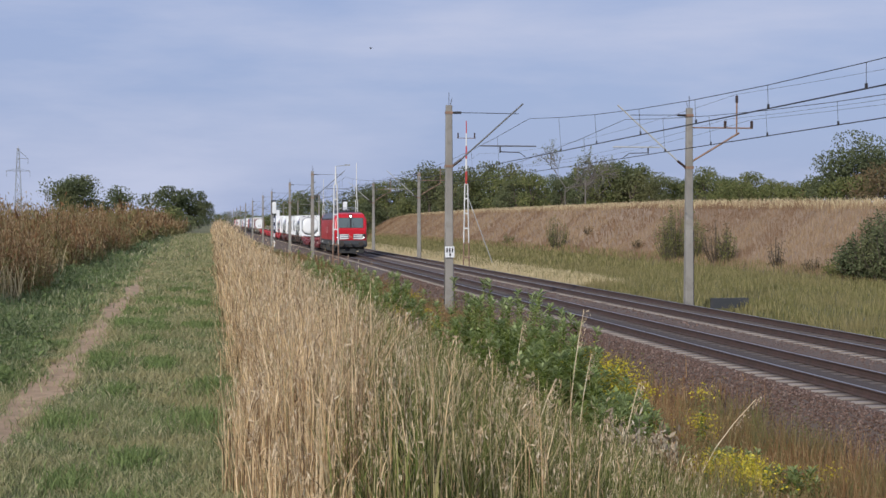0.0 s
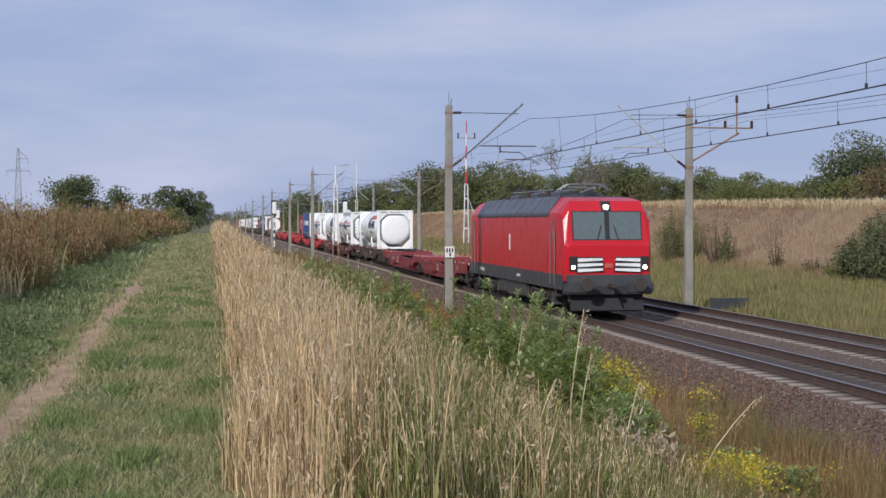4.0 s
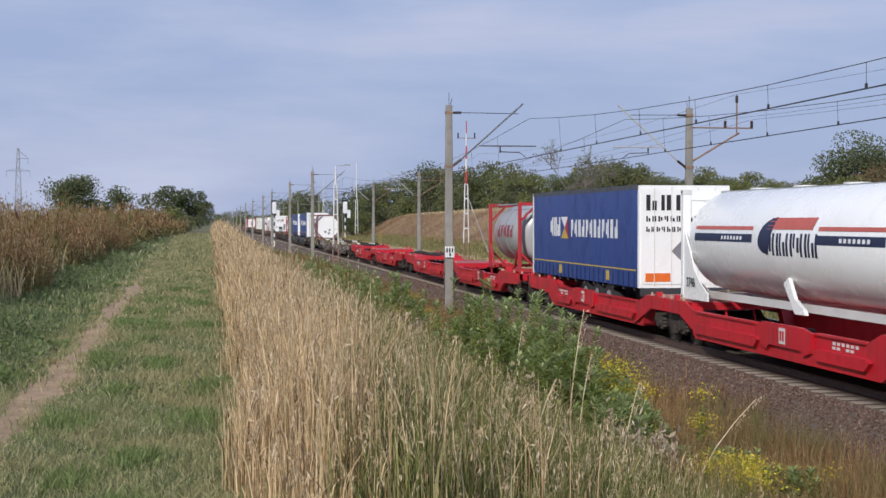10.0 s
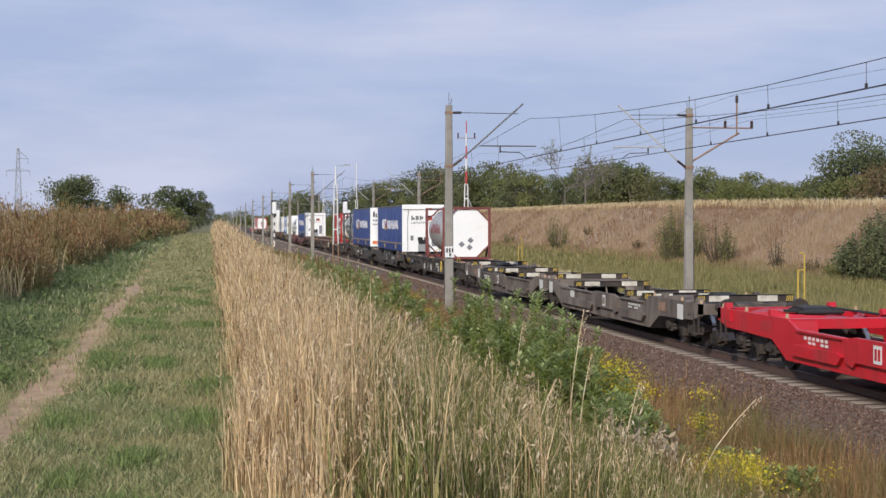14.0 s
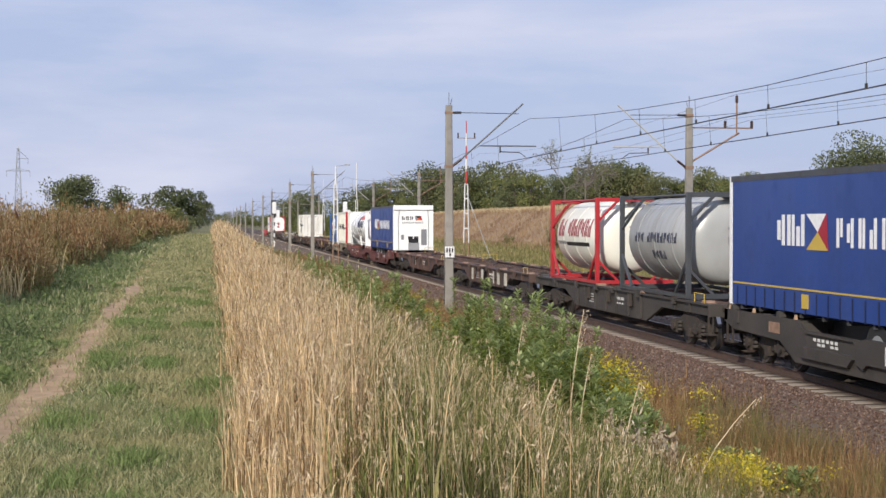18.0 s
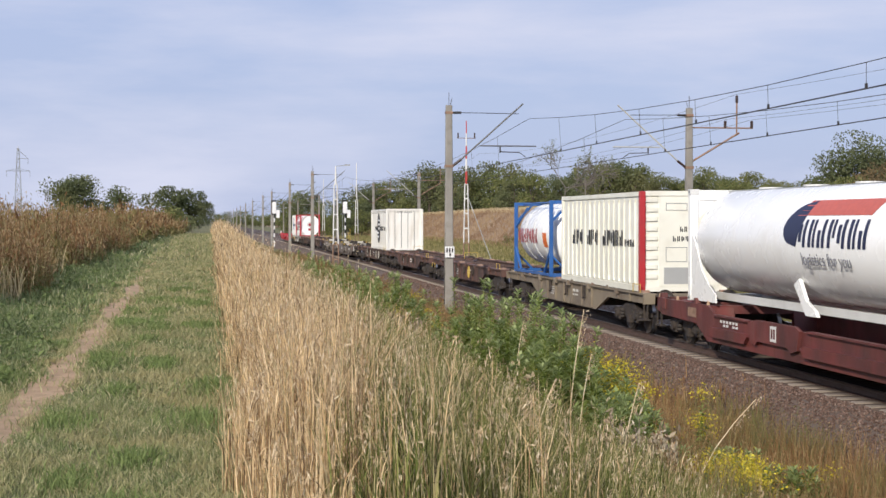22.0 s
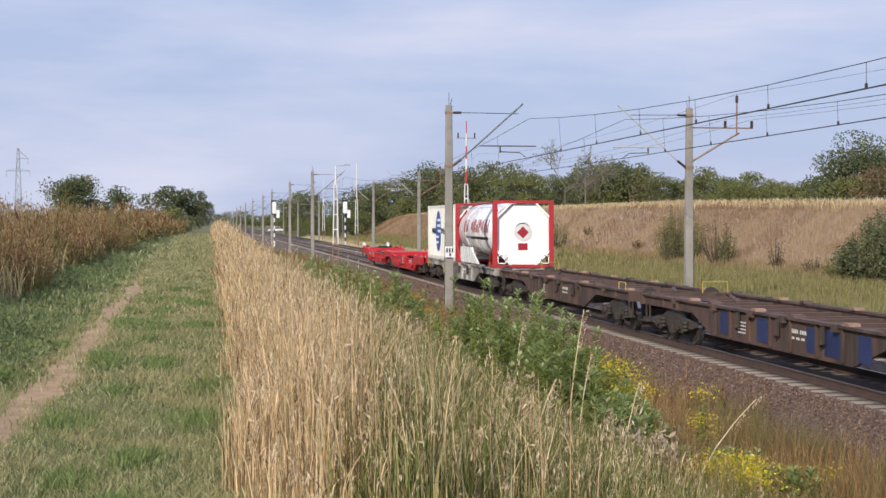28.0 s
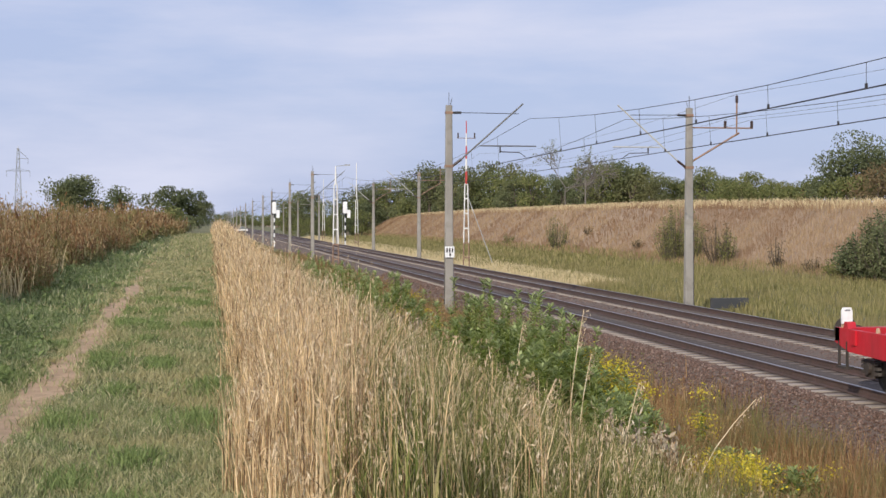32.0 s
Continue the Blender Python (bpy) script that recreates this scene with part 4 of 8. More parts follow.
    for a in (2.0, 30.7):
        bm = B()
        prism(bm, [(a + 0.3, 1.13), (a + 0.45, 1.25), (a + 0.9, 1.27), (a + 1.3, 1.18), (a + 1.3, 1.13)], -0.3, 0.3)
        box(bm, -0.62, 0.62, a + 0.6, a + 0.75, 1.14, 1.2)
        tube(bm, (-0.5, a + 0.2, 1.16), (0.5, a + 0.2, 1.16), 0.04, seg=6)
        part("trailer_hitch", bm, BLACK, t, "black trailer hitch plate")
    for a in (0.95, L - 0.95):
        for sx in (-1, 1):
            bm = B()
            box(bm, min(sx * 1.2, sx * 1.38), max(sx * 1.2, sx * 1.38), a - 0.2, a + 0.2, 0.40, 0.44)
            box(bm, min(sx * 1.3, sx * 1.34), max(sx * 1.3, sx * 1.34), a - 0.19, a - 0.15, 0.42, 0.9)
            box(bm, min(sx * 1.3, sx * 1.34), max(sx * 1.3, sx * 1.34), a + 0.15, a + 0.19, 0.42, 0.9)
            part("step", bm, RUNNING, t)
    for a in (6.0, 24.0):
        bm = B()
        tube(bm, (-1.0, a, 0.5), (-1.0, a + 1.2, 0.5), 0.14, seg=10)
        part("air_tank", bm, RUNNING, t)
    if posts:
        stanchion(t, 1.28, 0.7)
        stanchion(t, 1.28, 33.3)
    if markers:
        for x in (-1.2, 0.6):
            bm = B()
            prism(bm, [(x - 0.095, 1.2), (x + 0.095, 1.2), (x + 0.1, 1.24), (x + 0.1, 1.44), (x + 0.07, 1.5), (x - 0.07, 1.5), (x - 0.1, 1.44), (x - 0.1, 1.24)], L - 0.85, L - 0.79, axis="y")
            tm = part("tail_marker", bm, INK_WHITE, t, "white end-of-train marker board")
            bm = B()
            box(bm, x - 0.05, x + 0.05, L - 0.856, L - 0.851, 1.435, 1.465)
            part("grip_slot", bm, INK_GREY, tm)
            bm = B()
            box(bm, x - 0.03, x + 0.03, L - 0.85, L - 0.79, 1.10, 1.2)
            part("marker_foot", bm, BLACK, tm)
    return t
# ---- loads: local origin at the leading end, on the deck ----
def ellipse_plate(bm, x, cy, cz, ry, rz, mi=0, sx=-1, a0=0.0, a1=360.0, n=28):
    """A flat disc, or a slice of one, proud of a side wall at x."""
    pts = [(cy + ry * math.cos(radians(a0 + (a1 - a0) * i / n)), cz + rz * math.sin(radians(a0 + (a1 - a0) * i / n))) for i in range(n if a1 - a0 >= 360 else n + 1)]
    prism(bm, pts, min(x, x + sx * 0.006), max(x, x + sx * 0.006), mi)


def wrap(bm, r, cz, y0, y1, z0, z1, mi=0, lift=0.008, slant=0.0):
    """A patch that lies on the near flank of a round tank between two heights."""
    n = max(1, int(abs(z1 - z0) / 0.12) + 1)
    zs = [z0 + (z1 - z0) * i / n for i in range(n + 1)]

    def at(y, z):
        return (-math.sqrt(max(0.0, r * r - (z - cz) ** 2)) - lift, y, z)
    rows = [(bm.verts.new(at(y0 + slant * (z - z0), z)), bm.verts.new(at(y1 + slant * (z - z0), z))) for z in zs]
    for a, b in zip(rows, rows[1:]):
        f = bm.faces.new((a[0], a[1], b[1], b[0]))
        f.material_index = mi


def half_moon(bm, r, cz, y0, z0, z1, wide, slant=-0.4):
    """A half disc on the near flank, its straight edge leaning towards the leading end."""
    n, rows = 14, []
    for i in range(n + 1):
        u = -1 + 2 * i / n
        z = (z0 + z1) / 2 + (z1 - z0) / 2 * u
        x = -math.sqrt(max(0.0, r * r - (z - cz) ** 2)) - 0.008
        a = y0 + slant * (z - z0)
        rows.append((bm.verts.new((x, a, z)), bm.verts.new((x, a + 0.02 + wide * math.sqrt(max(0.0, 1 - u * u)), z))))
    for a, b in zip(rows, rows[1:]):
        bm.faces.new((a[0], a[1], b[1], b[0]))


def wrap_bars(bm, r, cz, y0, z0, pitch, height, count, fill=0.72, gaps=(), lift=0.008):
    """A row of letter-sized marks on the near flank of a round tank."""
    def put(a, b, za, zb):
        wrap(bm, r, cz, min(a, b), max(a, b), za, zb, 0, lift)
    for i in range(count):
        if i not in gaps:
            glyph(put, y0 + pitch * i, pitch * fill, z0, height, i)


def silo_tank(label, style, category="tank container"):
    """A 40 ft white silo tank: round body between two end frames."""
    L, H, W = 12.19, 2.68, 1.25
    t = thing("tank_container", label, category, "tank containers on the train")
    r, cz = 1.225, 1.435
    bm = B()
    lathe_y(bm, [(0.13, 0.2), (0.14, 0.6), (0.18, 0.88), (0.27, 1.07), (0.42, 1.17), (0.62, r), (L - 0.62, r), (L - 0.42, 1.17), (L - 0.27, 1.07), (L - 0.18, 0.88), (L - 0.14, 0.6), (L - 0.13, 0.2)], 40, 0, cz)
    part("tank_body", bm, WHITE, t)
    for y0, y1 in ((0.0, 0.18), (L - 0.18, L)):
        for sx in (-1, 1):
            bm = B()
            xa, xb = sorted((sx * (W - 0.2), sx * W))
            box(bm, xa, xb, y0, y1, 0.12, H - 0.12)
            bmesh.ops.bevel(bm, geom=bm.edges[:], offset=0.012, segments=1, affect="EDGES")
            part("corner_post", bm, WHITE, t)
            for z in (0.0, H - 0.12):
                bm = B()
                box(bm, xa - 0.008, xb + 0.008, y0 - 0.006, y1 + 0.006, z, z + 0.12)
                cc = part("corner_casting", bm, WHITE_DULL, t)
                # Black plate on the casting draws the shade inside its hole.
                bm = B()
                xs, ym = sx * (W + 0.008), (y0 + y1) / 2
                prism(bm, [(ym - 0.045, z + 0.06), (ym - 0.02, z + 0.09), (ym + 0.02, z + 0.09), (ym + 0.045, z + 0.06), (ym + 0.02, z + 0.03), (ym - 0.02, z + 0.03)], min(xs, xs + sx * 0.003), max(xs, xs + sx * 0.003))
                part("lifting_hole_shade", bm, BLACK, cc)
        bm = B()
        box(bm, -W + 0.2, W - 0.2, y0 + 0.02, y1 - 0.02, H - 0.26, H - 0.02)
        part("top_beam", bm, WHITE, t)
        bm = B()
        box(bm, -W + 0.2, W - 0.2, y0 + 0.02, y1 - 0.02, 0.0, 0.14)
        part("bottom_beam", bm, WHITE, t)
        for sx in (-1, 1):
            for z0, z1, s in ((0.14, 0.68, 1), (H - 0.26, H - 0.72, -1)):
                bm = B()
                prism(bm, [(sx * (W - 0.2), z0), (sx * (W - 0.75 if s > 0 else W - 0.68), z0), (sx * (W - 0.2), z1)], y0 + 0.05, y1 - 0.05, axis="y")
                part("gusset", bm, WHITE, t)
    for sx in (-1, 1):
        for a, d in ((L - 0.18, -1),):
            bm = B()
            xa, xb = sorted((sx * (W - 0.06), sx * (W - 0.02)))
            prism(bm, [(a, 0.02), (a + d * 1.75, 0.02), (a + d * 1.75, 0.2), (a + d * 1.25, 0.42), (a + d * 0.75, 0.75), (a + d * 0.45, 1.2), (a, 1.7)], xa, xb)
            part("end_skirt", bm, WHITE, t)
        bm = B()
        a = 5.3
        prism(bm, [(a + 0.7, 0.62), (a + 0.1, 0.03), (a - 0.45, 0.03), (a - 0.35, 0.14), (a + 0.1, 0.32), (a + 0.45, 0.75)], min(sx * 0.98, sx * 1.06), max(sx * 0.98, sx * 1.06))
        part("saddle", bm, WHITE, t)
        bm = B()
        prism(bm, [(0.18, 0.02), (0.75, 0.02), (0.75, 0.14), (0.45, 0.3), (0.9, 0.9), (0.6, 0.9), (0.18, 0.45)], min(sx * 1.1, sx * 1.16), max(sx * 1.1, sx * 1.16))
        part("front_gusset", bm, WHITE, t)
        bm = B()
        xa, xb = sorted((sx * 0.55, sx * 0.62))
        box(bm, xa, xb, 0.2, L - 0.2, 0.03, 0.2)
        part("floor_rail", bm, WHITE_DULL, t)
    bm = B()
    box(bm, -0.3, 0.3, 0.2, L - 0.2, H - 0.06, H - 0.035)
    part("walkway", bm, GALV, t)
    for a in (2.2, 4.8, 7.4, 10.0):
        bm = B()
        tube(bm, (0, a, H - 0.1), (0, a, H + 0.005), 0.27, seg=16)
        part("manhole", bm, WHITE_DULL, t)
    if style == "rails":
        for k in range(9):
            bm = B()
            a = 1.0 + k * 1.25
            prism(bm, [(a, H - 0.32), (a + 0.14, H - 0.32), (a + 0.5, H - 0.05), (a + 0.36, H - 0.05)], -0.85, -0.6)
            part("rail_bracket", bm, GALV, t)
        bm = B()
        for a in (0.3, 11.9):
            tube(bm, (-0.8, a, H - 0.3), (-0.8, a, H), 0.02, seg=5)
        tube(bm, (-0.8, 0.3, H - 0.01), (-0.8, 11.9, H - 0.01), 0.025, seg=6)
        part("top_rail", bm, GALV, t)
    if style == "big":
        bm = B()
        wrap(bm, r, cz, 2.35, 5.75, 2.02, 2.32, 0, slant=-0.9)
        part("stripe", bm, SALMON, t, "salmon red slanted stripe")
        bm = B()
        half_moon(bm, r, cz, 5.52, 1.40, 2.32, 0.86)
        wrap_bars(bm, r, cz, 2.3, 1.40, 0.46, 0.54, 7, 0.8)
        strokes("emblem_stroke", bm, NAVY, t)
        slogan(t, "logistics for you", r, cz, 5.2, 1.05)
    else:
        for a, b in ((0.95, 3.9), (7.4, 11.2)):
            bm = B()
            wrap(bm, r, cz, a, b, 1.45, 1.63)
            part("stripe", bm, NAVY, t, "dark navy stripe")
            bm = B()
            wrap(bm, r, cz, a, b, 1.72, 1.80)
            part("stripe", bm, SALMON, t, "thin salmon red stripe")
            bm = B()
            for k in range(7):
                wrap(bm, r, cz, a + 0.6 + k * 0.2, a + 0.72 + k * 0.2, 1.50, 1.58, lift=0.014)
            part("fine_print", bm, INK_WHITE, t)
        bm = B()
        wrap(bm, r, cz, 4.2, 6.6, 1.74, 1.98, slant=-0.5)
        part("stripe", bm, SALMON, t, "salmon red slanted stripe")
        bm = B()
        half_moon(bm, r, cz, 6.48, 1.2, 2.0, 0.68)
        wrap_bars(bm, r, cz, 3.9, 1.2, 0.37, 0.46, 7, 0.8)
        strokes("emblem_stroke", bm, NAVY, t)
        side_text(t, "2746", 11.75, 0.33, 0.32, W + 0.004)
    bm = B()
    end_bars(bm, 0.018, -0.95, H - 0.2, 0.125, 0.11, 15, 0.6, gaps=(4, 11, 13))
    part("code_bars", bm, INK_BLACK, t)
    if style == "rails":
        bm = B()
        end_bars(bm, 0.128, -0.5, 1.62, 0.13, 0.2, 8, 0.7)
        strokes("emblem_stroke", bm, NAVY, t)
        bm = B()
        box(bm, -0.42, 0.54, 0.115, 0.125, 1.86, 1.94)
        part("stripe", bm, SALMON, t, "salmon red stripe on the tank end")
        bm = B()
        for k in range(5):
            for a in range(3):
                box(bm, -0.32 + 0.28 * a, -0.12 + 0.28 * a - 0.04 * (k % 2), 0.118, 0.126, 1.20 + 0.075 * k, 1.225 + 0.075 * k)
        part("fine_print", bm, INK_GREY, t)
        bm = B()
        prism(bm, [(-0.52, 1.28), (-0.34, 1.28), (-0.43, 1.45)], 0.112, 0.12, axis="y")
        part("warning_triangle", bm, YELLOW, t, "yellow warning triangle")
        bm = B()
        hose = [(0.52, 2.4), (0.66, 2.1), (0.70, 1.75), (0.66, 1.4), (0.60, 1.1), (0.62, 0.8)]
        for (xa, za), (xb, zb) in zip(hose, hose[1:]):
            tube(bm, (xa, 0.10, za), (xb, 0.10, zb), 0.02, seg=6)
        part("hose", bm, BLACK, t)
        bm = B()
        box(bm, 0.40, 0.56, 0.03, 0.14, 0.72, 0.98)
        tube(bm, (0.48, 0.06, 0.72), (0.40, 0.06, 0.5), 0.03, seg=6)
        part("valve", bm, GALV, t)
        bm = B()
        for a in range(10):
            c0 = a * math.pi / 5
            tube(bm, (0.05 + 0.21 * math.cos(c0), 0.035, 0.42 + 0.21 * math.sin(c0)), (0.05 + 0.21 * math.cos(c0), 0.015, 0.42 + 0.21 * math.sin(c0)), 0.022, seg=6)
        tube(bm, (0.05, 0.04, 0.42), (0.05, 0.0, 0.42), 0.09, seg=12)
        part("flange_bolts", bm, INK_GREY, t)
        bm = B()
        for k in range(8):
            box(bm, -0.95, -0.55, 0.13, 0.16, 0.35 + 0.26 * k, 0.368 + 0.26 * k)
        box(bm, -0.96, -0.94, 0.12, 0.16, 0.2, 2.45)
        box(bm, -0.56, -0.54, 0.12, 0.16, 0.2, 2.45)
        part("ladder", bm, INK_GREY, t)
        bm = B()
        tube(bm, (0.05, 0.3, 0.42), (0.05, 0.04, 0.42), 0.26, seg=18)
        part("outlet_flange", bm, GALV, t, "dull metal outlet flange")
    return t


def text_object(parent, words, size, mat4, material, name="lettering"):
    cu = bpy.data.curves.new(name, "FONT")
    cu.body, cu.size, cu.extrude = words, size, 0.003
    cu.materials.append(material)
    tmp = new(name, cu)
    dg = bpy.context.evaluated_depsgraph_get()
    me = bpy.data.meshes.new_from_object(tmp.evaluated_get(dg))
    bpy.data.objects.remove(tmp)
    bpy.data.curves.remove(cu)
    me.name = name
    if not me.materials:
        me.materials.append(material)
    o = new(name, me)
    o.parent = parent
    o.matrix_basis = mat4
    return o


# writing on the -x wall reads from the rear (large y) to the front (small y)
SIDE = Matrix(((0, 0, -1, 0), (-1, 0, 0, 0), (0, 1, 0, 0), (0, 0, 0, 1)))


def side_text(parent, words, y, z, size, face, material=None):
    return text_object(parent, words, size, Matrix.Translation((-face, y, z)) @ SIDE, material or INK_BLACK)


def slogan(parent, words, r, cz, y, z):
    x = math.sqrt(r * r - (z + 0.12 - cz) ** 2) + 0.02
    tilt = math.asin((cz - z - 0.12) / r)
    text_object(parent, words, 0.36, Matrix.Translation((-x, y, z)) @ SIDE @ Matrix.Rotation(tilt, 4, "X"), INK_GREY)


def frame_tank(label, length, frame_paint, tank_paint, style):
    """A tank held in an open frame with posts, end braces and side rails."""
    L, H, W = (length, 2.62, 1.22) if style != "long" else (length, 2.76, 1.275)
    t = thing("tank_container", label, "tank container", "tank containers on the train")
    r = 1.13 if style != "long" else 1.2
    cz = H - 0.06 - r
    bm = B()
    lathe_y(bm, [(0.16, 0.35), (0.2, 0.7), (0.3, 0.95), (0.45, 1.07), (0.65, r), (L - 0.65, r), (L - 0.45, 1.07), (L - 0.3, 0.95), (L - 0.2, 0.7), (L - 0.16, 0.35)], 40, 0, cz)
    part("tank_body", bm, tank_paint, t)
    for k in range(1, 4):
        bm = B()
        y = L * k / 4
        lathe_y(bm, [(y - 0.04, r + 0.008), (y + 0.04, r + 0.008)], 40, 0, cz)
        part("cladding_band", bm, tank_paint, t)
    p = 0.13 if style != "long" else 0.19
    for y0, y1 in ((0.0, p), (L - p, L)):
        for sx in (-1, 1):
            bm = B()
            xa, xb = sorted((sx * (W - p), sx * W))
            box(bm, xa, xb, y0, y1, 0.0, H)
            bmesh.ops.bevel(bm, geom=bm.edges[:], offset=0.012, segments=1, affect="EDGES")
            part("corner_post", bm, frame_paint, t)
        for z in (0.0, H - 0.12):
            bm = B()
            box(bm, -W + p, W - p, y0 + 0.01, y1 - 0.01, z, z + 0.12)
            part("end_beam", bm, frame_paint, t)
        for sx in (-1, 1):
            for z0, s in ((0.12, 1), (H - 0.12, -1)):
                e = 0.5
                bm = B()
                prism(bm, [(sx * (W - p), z0 + s * e), (sx * (W - p), z0 + s * (e + 0.1)), (sx * (W - p - e - 0.1), z0), (sx * (W - p - e), z0)], y0 + 0.02, y1 - 0.02, axis="y")
                part("corner_brace", bm, frame_paint if style != "long" else tank_paint, t)
    for sx in (-1, 1):
        xa, xb = sorted((sx * (W - 0.1), sx * W))
        for ya, yb, za, zb in (((p, 0.9, 0.0, 0.12), (L - 0.9, L - p, 0.0, 0.12)) if style in ("grey", "long") else ((p, L - p, 0.02, 0.11),)):
            bm = B()
            box(bm, xa, xb, ya, yb, za, zb)
            part("bottom_rail", bm, frame_paint, t)
        for a, d in ((p, 1), (L - p, -1)):
            bm = B()
            xm = sx * (W - 0.06)
            tube(bm, (xm, a, 0.95), (xm, a + d * 0.95, 0.1), 0.05, seg=6)
            if style != "grey":
                tube(bm, (xm, a, 1.7), (sx * 0.9, a + d * 0.85, 2.4), 0.045, seg=6)
            part("side_brace", bm, frame_paint, t)
    bm = B()
    box(bm, -0.25, 0.25, 0.1, L - 0.1, H - 0.05, H - 0.02)
    part("walkway", bm, GALV if style != "dark" else FRAME_DARK, t)
    for x in (-0.85, 0.85):
        bm = B()
        tube(bm, (x, 0.1, H - 0.05), (x, L - 0.1, H - 0.05), 0.035, seg=6)
        part("top_rail", bm, frame_paint if style != "grey" else GALV, t)
    for a in (L * 0.5,):
        bm = B()
        tube(bm, (0, a, H - 0.12), (0, a, H + 0.02), 0.26, seg=16)
        part("manhole", bm, GALV, t)
    if style == "grey":
        bm = B()
        wrap_bars(bm, r, cz, 1.65, 1.28, 0.62, 0.48, 5, 0.7)
        strokes("emblem_stroke", bm, INK_RED, t)
    if style in ("red", "long"):
        n = 10
        y0, pitch = (1.0, 0.43) if style == "red" else (1.5, 0.62)
        bm = B()
        wrap_bars(bm, r, cz, y0, 1.42, pitch, 0.56, n, 0.82, gaps=(7,))
        strokes("emblem_stroke", bm, INK_RED, t)
        bm = B()
        wrap(bm, r, cz, y0 + 0.2, y0 + n * pitch * 0.72, 1.12, 1.24)
        part("stripe", bm, INK_BLACK, t, "black stripe")
        bm = B()
        for k in range(9):
            wrap(bm, r, cz, y0 + n * pitch * 0.74 + k * 0.13, y0 + n * pitch * 0.74 + k * 0.13 + 0.08, 1.16, 1.26)
        part("fine_print", bm, INK_GREY, t)
    if style == "dark":
        bm = B()
        wrap_bars(bm, r, cz, 1.1, 1.35, 0.29, 0.26, 13, 0.75, gaps=(9,))
        wrap_bars(bm, r, cz, 2.2, 0.92, 0.3, 0.22, 4, 0.75)
        strokes("emblem_stroke", bm, NAVY, t)
    if style == "blue":
        bm = B()
        wrap_bars(bm, r, cz, 2.5, 1.12, 0.46, 0.52, 7, 0.78)
        strokes("emblem_stroke", bm, INK_RED, t)
        bm = B()
        wrap(bm, r, cz, 0.95, 1.55, 1.0, 1.5)
        part("hazard_plate", bm, ORANGE, t, "orange hazard plate")
    if style == "long":
        bm = B()
        tube(bm, (0, 0.2, 1.45), (0, 0.135, 1.45), 0.36, seg=24)
        part("end_disc", bm, WHITE_DULL, t)
        bm = B()
        prism(bm, [(0, 1.7), (0.25, 1.45), (0, 1.2), (-0.25, 1.45)], 0.128, 0.134, axis="y")
        box(bm, -0.2, 0.2, 0.15, 0.158, 0.72, 1.0)
        part("hazard_placards", bm, INK_RED, t, "red diamond and plate")
        bm = B()
        prism(bm, [(L - 5.6, 0.05), (L - 1.0, 0.05), (L - 1.0, 0.75), (L - 3.9, 0.75), (L - 4.2, 0.55)], -1.2, -1.12)
        part("valve_box", bm, WHITE, t)
        bm = B()
        prism(bm, [(-W + p, 0.75), (-0.55, 0.13), (0.55, 0.13), (W - p, 0.75), (W - p, H - 0.75), (0.55, H - 0.13), (-0.55, H - 0.13), (-W + p, H - 0.75)], 0.16, 0.2, axis="y")
        part("end_panel", bm, WHITE, t, "white octagonal end panel")
        bm = B()
        for cx2 in (-0.9, 0.9):
            for q in ((cx2 - 0.18, cx2 + 0.18, 0.16, 0.20), (cx2 - 0.18, cx2 + 0.18, 0.48, 0.52), (cx2 - 0.18, cx2 - 0.14, 0.16, 0.52), (cx2 + 0.14, cx2 + 0.18, 0.16, 0.52)):
                box(bm, q[0], q[1], 0.02, 0.06, q[2], q[3])
        part("corner_frame", bm, WHITE, t)
    elif style == "grey" and frame_paint is FRAME_BROWN:
        bm = B()
        prism(bm, [(-W + p, 0.65), (-0.6, 0.13), (0.6, 0.13), (W - p, 0.65), (W - p, H - 0.65), (0.6, H - 0.13), (-0.6, H - 0.13), (-W + p, H - 0.65)], 0.09, 0.12, axis="y")
        part("end_panel", bm, WHITE, t, "white octagonal end panel")
        bm = B()
        for cx2, cz2 in ((-0.25, 0.75), (0.2, 0.95), (0.15, 0.6)):
            prism(bm, [(cx2 - 0.16, cz2), (cx2, cz2 - 0.16), (cx2 + 0.16, cz2), (cx2, cz2 + 0.16)], 0.08, 0.086, axis="y")
        part("hazard_placards", bm, INK_GREY, t)
    else:
        bm = B()
        prism(bm, [(-0.14, cz + 0.3), (0, cz + 0.16), (0.14, cz + 0.3), (0, cz + 0.44)], 0.10, 0.106, axis="y")
        part("hazard_placards", bm, INK_GREY, t)
        bm = B()
        box(bm, -0.1, 0.1, 0.06, 0.17, cz - 0.1, cz + 0.1)
        part("end_plate", bm, INK_GREY, t)
    return t


